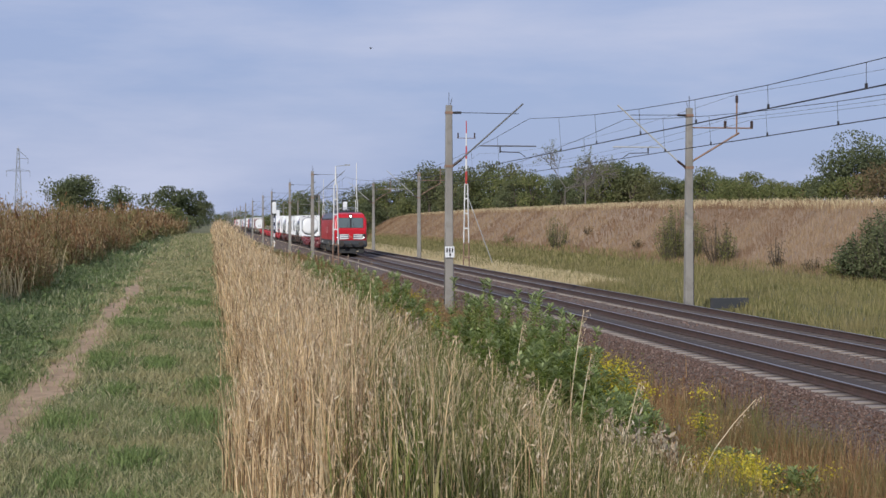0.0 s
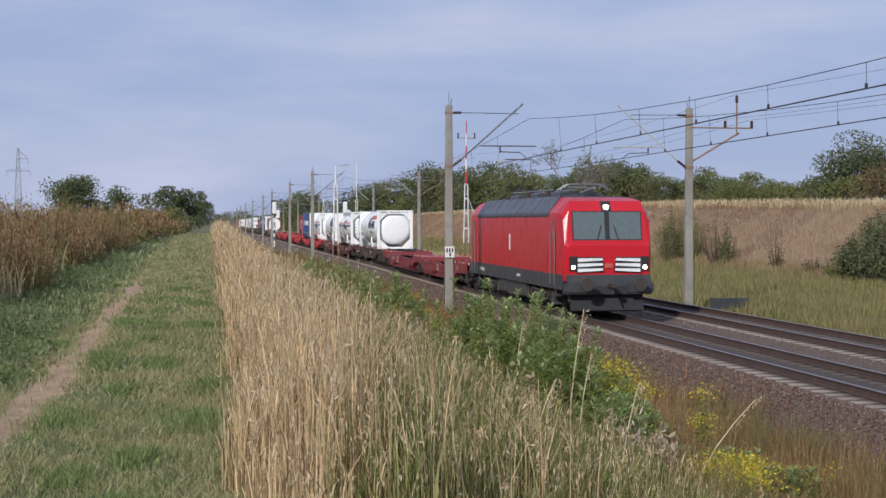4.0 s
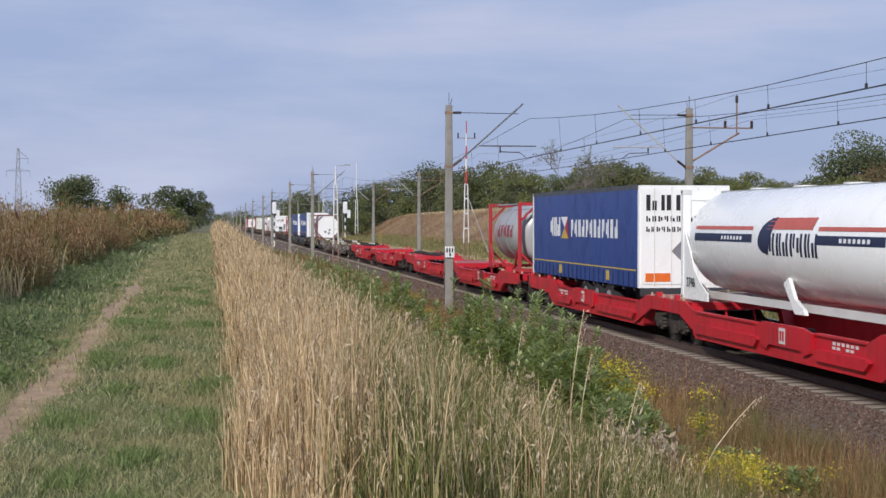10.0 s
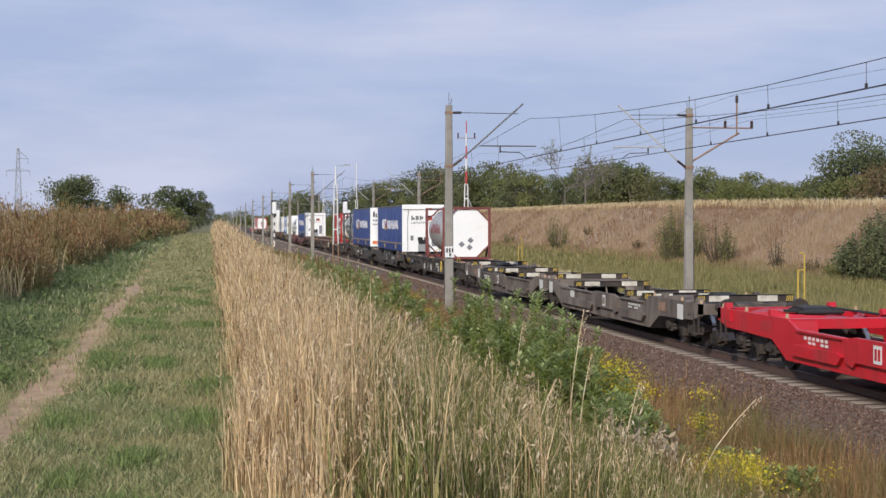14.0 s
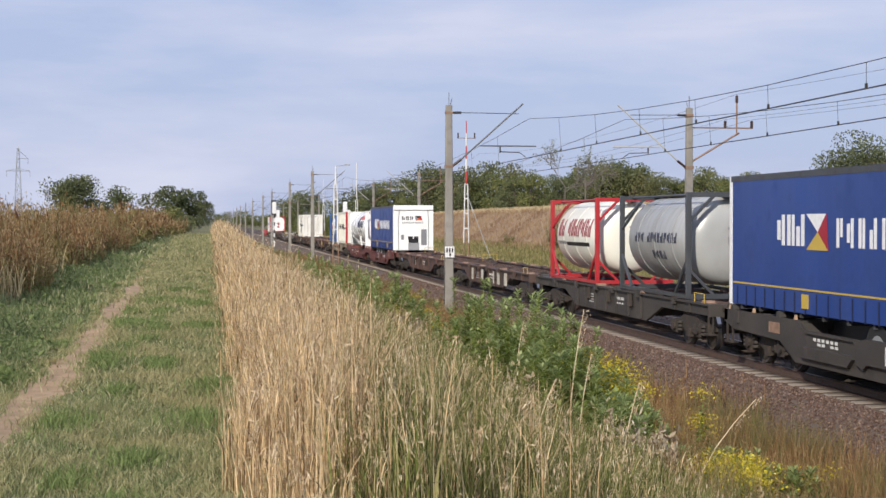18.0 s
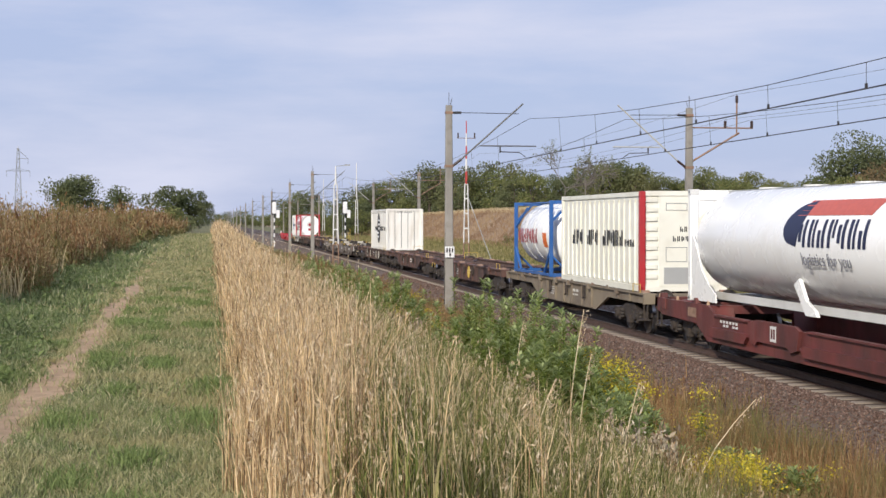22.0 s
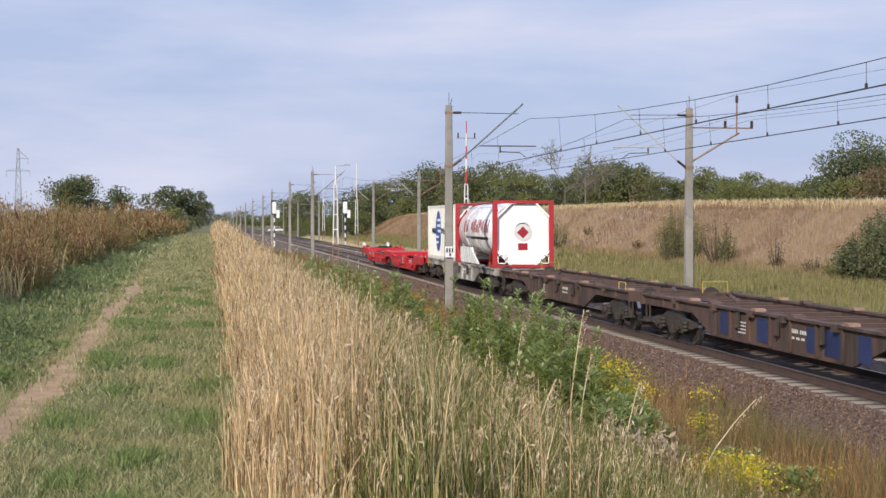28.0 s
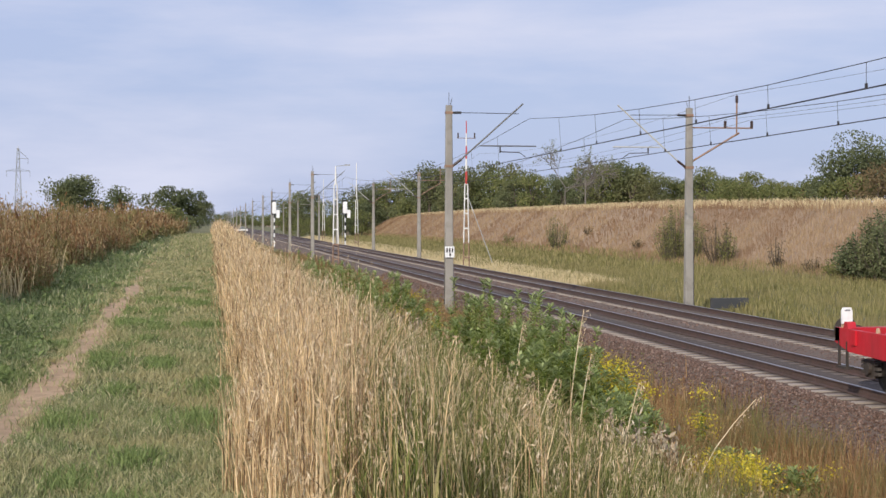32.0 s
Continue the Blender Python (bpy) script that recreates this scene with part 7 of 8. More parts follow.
def build_field_weeds():
    rng = np.random.default_rng(21)
    for y0, y1, dens, k, s in ((13, 34, 42, 17, 0.085), (34, 75, 18, 12, 0.15), (75, 190, 4.0, 8, 0.34)):
        x, y = scatter(rng, -7.8, -2.4, y0, y1, dens)
        edge = np.interp(y, [25, 45, 60, 150], [-3.9, -4.1, -4.2, -2.9]) - 0.35 * np.sin(y * 0.33) - 0.25 * np.sin(y * 0.9)
        keep = x < edge
        x, y, edge = x[keep], y[keep], edge[keep]
        z = ground_z(x, y)
        h = rng.uniform(1.35, 2.3, len(x)) * np.clip(0.55 + (edge - x) * 0.5, 0.5, 1.0) * (0.9 + 0.13 * np.sin(y * 0.4 + x) + 0.10 * np.sin(y * 1.15 - 0.6 * x + 1) + 0.12 * (rng.uniform(size=len(x)) < 0.06))
        co, q, tr, tip, mid = blades(x, y, z, h, np.full(len(x), 0.012 * s / 0.06), rng.uniform(0.02, 0.2, len(x)), rng)
        stuff("weed_stalks", co, q, tr, DOCK, "dense tall rusty-brown weed stalks beside the path", "weeds")
        base = np.stack([x, y, z], 1)
        u = rng.uniform(0.35, 1.02, (len(x), k, 1))
        c = (base[:, None] * (1 - u) + tip[:, None] * u + rng.normal(0, 0.055 * (s / 0.075) ** 0.5, (len(x), k, 3))).reshape(-1, 3)
        co, q = leaves(c, rng.uniform(0.6, 1.6, len(c)) * s * 0.9, rng, 4.0, 0.24)
        stuff("weed_seed_spikes", co, q, NO_TRIS, DOCK, "rusty-brown seed spikes of tall field weeds", "weeds")
        u = rng.uniform(0.02, 0.55, (len(x), k, 1))
        c = (base[:, None] * (1 - u) + tip[:, None] * u + rng.normal(0, 0.10, (len(x), k, 3))).reshape(-1, 3)
        co, q = leaves(c, rng.uniform(0.8, 2.4, len(c)) * s, rng, 1.8, 0.22)
        stuff("weed_leaves", co, q, NO_TRIS, VERGE_GRASS, "green and straw lower leaves of the field weeds", "weeds")
    # pale stands of dry grass along the edge of the weeds
    xs, ys = [], []
    for cy in (28.6, 30.4, 44.0, 58.0):
        n = 90
        e = np.interp(cy, [25, 45, 60, 150], [-3.9, -4.1, -4.2, -2.9]) - 0.35 * math.sin(cy * 0.33) - 0.25 * math.sin(cy * 0.9)
        xs.append(e - 0.1 + rng.normal(0, 0.28, n))
        ys.append(cy + rng.normal(0, 0.55, n))
    x, y = np.concatenate(xs), np.concatenate(ys)
    co, q, tr, tip, mid = blades(x, y, ground_z(x, y), rng.uniform(0.5, 1.1, len(x)), rng.uniform(0.010, 0.022, len(x)), rng.uniform(0.1, 0.4, len(x)), rng)
    stuff("pale_weed_grass", co, q, tr, PALE_GRASS, "pale dry grass stands along the edge of the weeds", "grass")


def stem_leaves(rows, ratio):
    """Lance-shaped leaves standing off their stems: rows of (points, bearing, length, rise)."""
    p, a, s, r = (np.concatenate([w[i] for w in rows]) for i in range(4))
    out = np.stack([np.cos(a), np.sin(a), r], 1)
    out /= np.linalg.norm(out, axis=1)[:, None]
    side = np.stack([-np.sin(a), np.cos(a), np.zeros(len(a))], 1) * (s * ratio * 0.5)[:, None]
    mid = p + out * (s * 0.45)[:, None] + np.array([0, 0, 0.012])
    tip = p + out * s[:, None] - np.stack([0 * s, 0 * s, s * 0.16], 1)
    co = np.stack([p, mid - side, tip, mid + side], 1).reshape(-1, 3)
    return co, np.arange(len(p))[:, None] * 4 + np.array([[0, 1, 2, 3]])


def weed_bush(x, y, h, r, rng, yellow=0.0, stems=26):
    z = float(ground_z(x, y))
    t = thing("weed_bush", "leafy green goldenrod clump on the railway bank" + (" in yellow flower" if yellow else ""), "weeds", "goldenrod clumps")
    t.location = (x, y, z - 0.03)
    bm = B()
    cs, fl, ts = [], [], []
    for k in range(stems):
        a, d = rng.uniform(0, 2 * math.pi), r * math.sqrt(rng.uniform(0, 1))
        hh = h * rng.uniform(0.55, 1.15) * (1 - 0.25 * (d / r) ** 2)
        b = Vector((d * math.cos(a) * 0.7, d * math.sin(a) * 0.7, 0))
        e = Vector((d * math.cos(a) * 1.1 + rng.normal(0, 0.06), d * math.sin(a) * 1.1 + rng.normal(0, 0.06), hh))
        tube(bm, b, e, 0.008, 0.004, 4, cap=False)
        m = int(62 * hh)
        u = np.linspace(0.15, 0.97, m)
        p = np.array(b)[None] * (1 - u)[:, None] + np.array(e)[None] * u[:, None]
        cs.append((p, np.arange(m) * 2.4 + rng.uniform(0, 6), np.interp(u, [0.15, 0.6, 1.0], [0.14, 0.19, 0.12]) * rng.uniform(0.7, 1.25, m), np.interp(u, [0.2, 1.0], [-0.45, 0.55]) + rng.normal(0, 0.2, m)))
        bloom = rng.uniform() < yellow
        if not bloom or rng.uniform() < 0.2:
            m = 11
            p = np.array(e)[None] - np.array([0, 0, 0.07])[None] * np.linspace(1, 0, m)[:, None]
            ts.append((p, np.arange(m) * 2.4 + rng.uniform(0, 6), rng.uniform(0.10, 0.17, m), np.linspace(0.3, 1.5, m)))
        if bloom:
            fl.append(np.array(e)[None] + np.array([0, 0, 0.03])[None] + rng.normal(0, 1, (85, 3)) * np.array([0.12, 0.12, 0.06]))
    part("stalk", bm, WEED_GREEN, t)
    if ts:
        co, q = stem_leaves(ts, 0.3)
        o = tagged(new("shoot_tip", stuff("shoot_tip", co, q, NO_TRIS, WEED_TIP, "", "")), "pale green leaf rosettes on the shoots", kind="stuff")
        o.parent = t
    co, q = stem_leaves(cs, 0.25)
    o = tagged(new("foliage", stuff("foliage", co, q, NO_TRIS, WEED_GREEN, "", "")), kind="stuff")
    o.parent = t
    if fl:
        c = np.concatenate(fl)
        co, q = leaves(c, rng.uniform(0.025, 0.05, len(c)), rng, 0.6, 0.6)
        o = tagged(new("blossom", stuff("blossom", co, q, NO_TRIS, YELLOW_FLOWER, "", "")), "bright yellow flower heads", kind="stuff")
        o.parent = t
    return t


def reed_stalk(x, y, h, lean, rng):
    """One tall grass stalk with a drooping feathery head and two blades."""
    t = thing("reed_stalk", "tall pale grass stalk with a drooping feathery head", "grass", "single tall stalks")
    t.location = (x, y, float(ground_z(x, y)) - 0.02)
    bm = B()
    pts = [Vector((lean * u * u * h, 0.15 * lean * u * h, h * u)) for u in np.linspace(0, 1, 7)]
    for a, b in zip(pts, pts[1:]):
        tube(bm, a, b, 0.005, 0.004, 5, cap=False)
    part("stalk", bm, SEED, t)
    u = rng.uniform(0.78, 1.02, 60)
    c = np.stack([lean * u * u * h + np.abs(rng.normal(0, 0.035, 60)), 0.15 * lean * u * h + rng.normal(0, 0.02, 60), h * u - np.abs(rng.normal(0, 0.02, 60))], 1)
    co, q = leaves(c, rng.uniform(0.025, 0.055, 60), rng, 2.5, 0.2)
    o = new("seed_head", stuff("seed_head", co, q, NO_TRIS, SEED, "", ""))
    o.parent = t
    for k in range(2):
        bm = B()
        z0 = h * (0.3 + 0.25 * k)
        d = 1 if k else -1
        ring = [(0, 0, z0), (d * 0.12, 0.02, z0 + 0.14), (d * 0.26, 0.03, z0 + 0.12), (d * 0.36, 0.03, z0 + 0.02)]
        for (x0, y0, za), (x1, y1, zb) in zip(ring, ring[1:]):
            vs = [bm.verts.new(v) for v in ((x0, y0 - 0.008, za), (x1, y1 - 0.006, zb), (x1, y1 + 0.006, zb), (x0, y0 + 0.008, za))]
            bm.faces.new(vs)
        part("blade", bm, MIXED, t)


def withered_plant(x, y, h, r, rng):
    t = thing("withered_plant", "withered pale leafy plant on the bank", "weeds", "withered plants")
    t.location = (x, y, float(ground_z(x, y)) - 0.02)
    bm = B()
    cs = []
    for k in range(14):
        a, d = rng.uniform(0, 6.28), r * math.sqrt(rng.uniform(0, 1))
        e = Vector((d * math.cos(a), d * math.sin(a), h * rng.uniform(0.7, 1.05)))
        tube(bm, (e.x * 0.4, e.y * 0.4, 0), e, 0.007, 0.004, 4, cap=False)
        u = rng.uniform(0.25, 1.0, 30)
        cs.append(np.stack([e.x * (0.4 + 0.6 * u), e.y * (0.4 + 0.6 * u), e.z * u], 1) + rng.normal(0, 0.04, (30, 3)))
    part("stalk", bm, BARK, t)
    c = np.concatenate(cs)
    co, q = leaves(c, rng.uniform(0.06, 0.13, len(c)), rng, 1.6, 0.4)
    o = new("foliage", stuff("foliage", co, q, NO_TRIS, WITHERED, "", ""))
    o.parent = t


def build_bank_plants():
    rng = np.random.default_rng(31)
    clumps = [(4.6 + 0.25 * math.sin(k * 2.3), yy, hh, rr, 0.0) for k, (yy, hh, rr) in enumerate(((16.3, 1.1, 0.45), (17.3, 1.3, 0.5), (18.4, 1.45, 0.55), (19.5, 1.7, 0.6), (20.8, 1.9, 0.7), (22.2, 1.95, 0.75), (23.8, 1.95, 0.7), (25.4, 1.9, 0.7), (26.9, 1.35, 0.55), (34.5, 1.1, 0.6), (36.5, 1.5, 0.8), (38.5, 1.55, 0.8), (42, 1.5, 0.9), (46, 1.6, 0.9), (51, 1.55, 1.0), (56, 1.45, 1.0), (62, 1.4, 1.0), (70, 1.4, 1.2), (80, 1.4, 1.4)))]
    clumps += [(5.05, 21.2, 1.8, 0.55, 0.0), (4.9, 19.4, 1.2, 0.4, 0.0), (5.0, 18.2, 1.0, 0.5, 0.0), (5.0, 17.0, 0.95, 0.45, 0.0), (5.25, 20.6, 1.55, 0.45, 0.9), (5.35, 19.5, 1.4, 0.45, 1.0), (5.0, 36.5, 1.3, 0.5, 0.5), (6.3, 17.9, 0.85, 0.5, 1.0), (6.6, 18.3, 0.85, 0.45, 1.0), (6.9, 18.8, 0.8, 0.35, 0.7), (6.0, 23.6, 1.35, 0.4, 1.0), (5.9, 21.6, 1.15, 0.4, 0.9), (6.1, 17.3, 0.85, 0.45, 1.0), (5.8, 16.6, 0.8, 0.4, 0.9), (7.8, 22.9, 1.2, 0.1, 1.0), (8.1, 19.3, 0.95, 0.1, 1.0), (6.0, 42, 0.9, 0.5, 0.4), (6.4, 52, 0.9, 0.6, 0.3), (5.1, 17.6, 0.9, 0.3, 0.8), (7.6, 18.7, 0.85, 0.35, 0.0), (7.3, 20.2, 0.8, 0.35, 0.0), (5.4, 23.5, 0.9, 0.4, 0.0)]
    for x, y, h, r, yl in clumps:
        weed_bush(x, y, h, r, rng, yl, 5 if r < 0.2 else (22 if r < 0.5 else 31))
    for x, y, h, lean in ((3.55, 14.6, 1.75, 0.10), (3.7, 13.2, 1.2, 0.16), (4.0, 16.0, 1.4, 0.12), (2.6, 12.0, 0.9, 0.25), (4.4, 13.4, 1.3, 0.55), (4.1, 20.0, 1.5, 0.1)):
        reed_stalk(x, y, h, lean, rng)
    for x, y, h, r in ((4.25, 14.7, 0.95, 0.4), (4.6, 15.3, 0.9, 0.35), (4.0, 14.0, 0.85, 0.35), (4.9, 15.9, 0.8, 0.3), (4.0, 31.0, 0.9, 0.4), (3.9, 18.5, 0.8, 0.3)):
        withered_plant(x, y, h, r, rng)
    for y0, y1, dens, wid in ((12, 28, 360, 0.0085), (28, 60, 120, 0.017), (60, 160, 24, 0.045)):
        x, y = scatter(rng, 4.2, 10.7, y0, y1, dens)
        rim = 9.75 + 0.25 * np.sin(y * 0.7) + 0.2 * np.sin(y * 1.9 + 1)
        keep = rng.uniform(size=len(x)) < np.clip(1.0 - (x - rim) * 1.7, 0.03, 1)
        x, y = x[keep], y[keep]
        h = rng.uniform(0.35, 1.0, len(x)) * (0.85 + 0.3 * np.sin(x * 2.0 + y * 0.9)) * np.interp(x, [9.3, 10.3], [1.0, 0.6])
        z = np.maximum(ground_z(x, y), np.interp(x, [9.4, 9.6, 11.1], [-3, -1.05, -0.22]))
        co, q, tr, tip, mid = blades(x, y, z, h, np.full(len(x), wid) * rng.uniform(0.6, 1.4, len(x)), rng.uniform(0.05, 0.4, len(x)), rng)
        stuff("ditch_grass", co, q, tr, BROWN_GRASS, "rusty dry grass in the hollow beside the ballast", "grass")
        pick = rng.uniform(size=len(tip)) < 0.18
        c = (np.repeat(tip[pick], 3, 0) + rng.normal(0, 0.03, (pick.sum() * 3, 3)))
        co, q = leaves(c, rng.uniform(0.03, 0.06, len(c)) * wid / 0.012, rng, 2, 0.4)
        stuff("ditch_grass_heads", co, q, NO_TRIS, BROWN_GRASS, "reddish seed heads of dry grass", "grass")
    # verge and slope across the line
    for x0, x1, y0, y1, dens, h0, h1, wid, mt, nm, lab in (
            (19.6, 21.6, 30, 82, 60, 0.2, 0.5, 0.03, VERGE_GRASS, "verge_grass", "green and straw rough grass across the line"),
            (19.6, 23.4, 82, 130, 40, 0.25, 0.55, 0.035, PALE_GRASS, "pale_verge_grass", "pale dry grass at the foot of the ballast"),
            (19.6, 23.8, 130, 330, 16, 0.3, 0.65, 0.07, PALE_GRASS, "pale_verge_grass", "pale dry grass at the foot of the ballast"),
            (21.2, 38.0, 36, 110, 34, 0.15, 0.55, 0.028, VERGE_GRASS, "verge_grass", "green and straw rough grass across the line"),
            (21.2, 38.0, 110, 330, 6, 0.3, 0.7, 0.10, VERGE_GRASS, "verge_grass", "green and straw rough grass across the line"),
            (36.5, 47.5, 55, 140, 38, 0.2, 0.55, 0.03, BANK_GRASS, "bank_grass", "dry brown grass covering the cutting slope"),
            (36.5, 47.5, 140, 370, 12, 0.25, 0.6, 0.065, BANK_GRASS, "bank_grass", "dry brown grass covering the cutting slope"),
            (45.0, 49.0, 55, 370, 11, 0.3, 0.7, 0.05, PALE_GRASS, "crest_grass", "pale dry grass along the crest of the slope")):
        x, y = scatter(rng, x0, x1, y0, y1, dens)
        z = np.maximum(ground_z(x, y), np.interp(x, [18.5, 19.9, 20.0], [-0.24, -0.95, -3]))
        co, q, tr, tip, mid = blades(x, y, z, rng.uniform(h0, h1, len(x)), np.full(len(x), wid) * rng.uniform(0.6, 1.4, len(x)), rng.uniform(0.05, 0.5, len(x)), rng)
        stuff(nm, co, q, tr, mt, lab, "grass")


def tree_meshes(h, r, seed, leaf, lobes=9, count=2600, size=0.4, trunk=0.28, bare=0.0, low=0.25):
    """A trunk with limbs, and a crown of leaves gathered in uneven lobes."""
    rng = np.random.default_rng(seed)
    bm = B()
    top = h * 0.62
    tube(bm, (0, 0, -0.4), (0.06 * h * rng.uniform(-1, 1), 0, top * 0.55), trunk, trunk * 0.65, 8, cap=False)
    cs = []
    for k in range(lobes):
        a, d = rng.uniform(0, 2 * math.pi), r * math.sqrt(rng.uniform(0.02, 1)) * 0.72
        zz = h * (low + (1 - low) * rng.uniform(0.12, 0.88) * (1 - 0.45 * (d / r) ** 2))
        c = np.array([d * math.cos(a), d * math.sin(a), zz])
        tube(bm, (0, 0, top * rng.uniform(0.2, 0.55)), Vector(c), trunk * 0.35, trunk * 0.08, 5, cap=False)
        lr = r * rng.uniform(0.32, 0.52)
        n = count // lobes
        p = rng.normal(size=(n, 3))
        p /= np.linalg.norm(p, axis=1)[:, None]
        p *= (rng.uniform(0.25, 1, n) ** 0.45)[:, None] * lr * np.array([1, 1, 0.78])
        p += rng.normal(0, lr * 0.08, p.shape)
        cs.append(c + p)
    c = np.concatenate(cs)
    c = c[c[:, 2] > h * low * 0.4]
    c[:, 2] = np.minimum(c[:, 2], h * (1 + 0.02 * np.sin(c[:, 0] * 5)))
    if bare:
        c = c[rng.uniform(size=len(c)) > bare]
    co, q = leaves(c, rng.uniform(0.6, 1.4, len(c)) * size, rng, 0.8, 0.7)
    tm = bpy.data.meshes.new("trunk")
    bm.to_mesh(tm)
    bm.free()
    tm.materials.append(BARK)
    return tm, stuff("crown", co, q, NO_TRIS, leaf, "", "")


def bare_tree(h, seed, count, spread=0.42):
    """A forked trunk with fine twigs and a few leaves at their ends."""
    rng = np.random.default_rng(seed)
    bm = B()
    ends = []

    def grow(p, d, length, r, level):
        e = p + d * length
        tube(bm, p, e, r, r * 0.6, 5 if level < 2 else 4, cap=False)
        if level == 4:
            ends.append(e)
            return
        for k in range(3 if level < 1 else 4):
            nd = (d + Vector(rng.normal(0, spread, 3)) + Vector((0, 0, 0.10))).normalized()
            grow(p + d * length * rng.uniform(0.6, 1.0), nd, length * rng.uniform(0.6, 0.85), r * 0.7, level + 1)
    grow(Vector((0, 0, -0.3)), Vector((0, 0, 1)), h * 0.3, h * 0.008, 0)
    tm = bpy.data.meshes.new("trunk")
    bm.to_mesh(tm)
    bm.free()
    tm.materials.append(BARK_PALE)
    e = np.array([tuple(v) for v in ends])
    c = e[rng.integers(0, len(e), count)] + rng.normal(0, 0.16, (count, 3))
    co, q = leaves(c, rng.uniform(0.15, 0.3, count), rng, 0.8, 0.6)
    return tm, stuff("crown", co, q, NO_TRIS, LEAF_LIGHT, "", "")


def scrub_meshes(h, r, seed, leaf, stems=40, per=60, size=0.13):
    """A loose bush: many thin stems fanning from the ground, leaves strung along them."""
    rng = np.random.default_rng(seed)
    bm = B()
    cs = []
    for k in range(stems):
        a, d = rng.uniform(0, 2 * math.pi), r * math.sqrt(rng.uniform(0, 1))
        top = Vector((d * math.cos(a), d * math.sin(a), h * rng.uniform(0.5, 1.0) * (1 - 0.35 * (d / r) ** 2)))
        base = Vector((top.x * 0.25, top.y * 0.25, -0.1))
        mid = base.lerp(top, 0.5) + Vector((top.x * 0.18, top.y * 0.18, 0))
        tube(bm, base, mid, 0.03, 0.02, 4, cap=False)
        tube(bm, mid, top, 0.02, 0.006, 4, cap=False)
        u = rng.uniform(0.15, 1.02, per)[:, None]
        p = np.where(u < 0.5, np.array(base) + (np.array(mid) - np.array(base)) * u * 2, np.array(mid) + (np.array(top) - np.array(mid)) * (u - 0.5) * 2)
        cs.append(p + rng.normal(0, 1, (per, 3)) * np.array([0.14, 0.14, 0.10]) * (r / 1.5) ** 0.5)
    c = np.concatenate(cs)
    co, q = leaves(c, rng.uniform(0.6, 1.5, len(c)) * size, rng, 0.9, 0.5)
    tm = bpy.data.meshes.new("trunk")
    bm.to_mesh(tm)
    bm.free()
    tm.materials.append(BARK)
    return tm, stuff("crown", co, q, NO_TRIS, leaf, "", "")


def put_tree(meshes, x, y, s, label, name="tree", group="", z=None, rz=0, wide=1.0):
    t = thing(name, label, "tree" if name == "tree" else "bush", group)
    t.matrix_basis = Matrix.Translation((x, y, float(ground_z(x, y)) if z is None else z)) @ Matrix.Rotation(rz, 4, "Z") @ Matrix.Diagonal((s * wide, s * wide, s, 1))
    for nm, me in zip(("trunk", "crown"), meshes):
        o = new(nm, me)
        o.parent = t
    return t


def spot(px, d):
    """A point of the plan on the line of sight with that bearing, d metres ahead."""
    u = (px - 784) / 2646.0
    return d * (u * math.cos(YAW) + math.sin(YAW)), d * (math.cos(YAW) - u * math.sin(YAW))


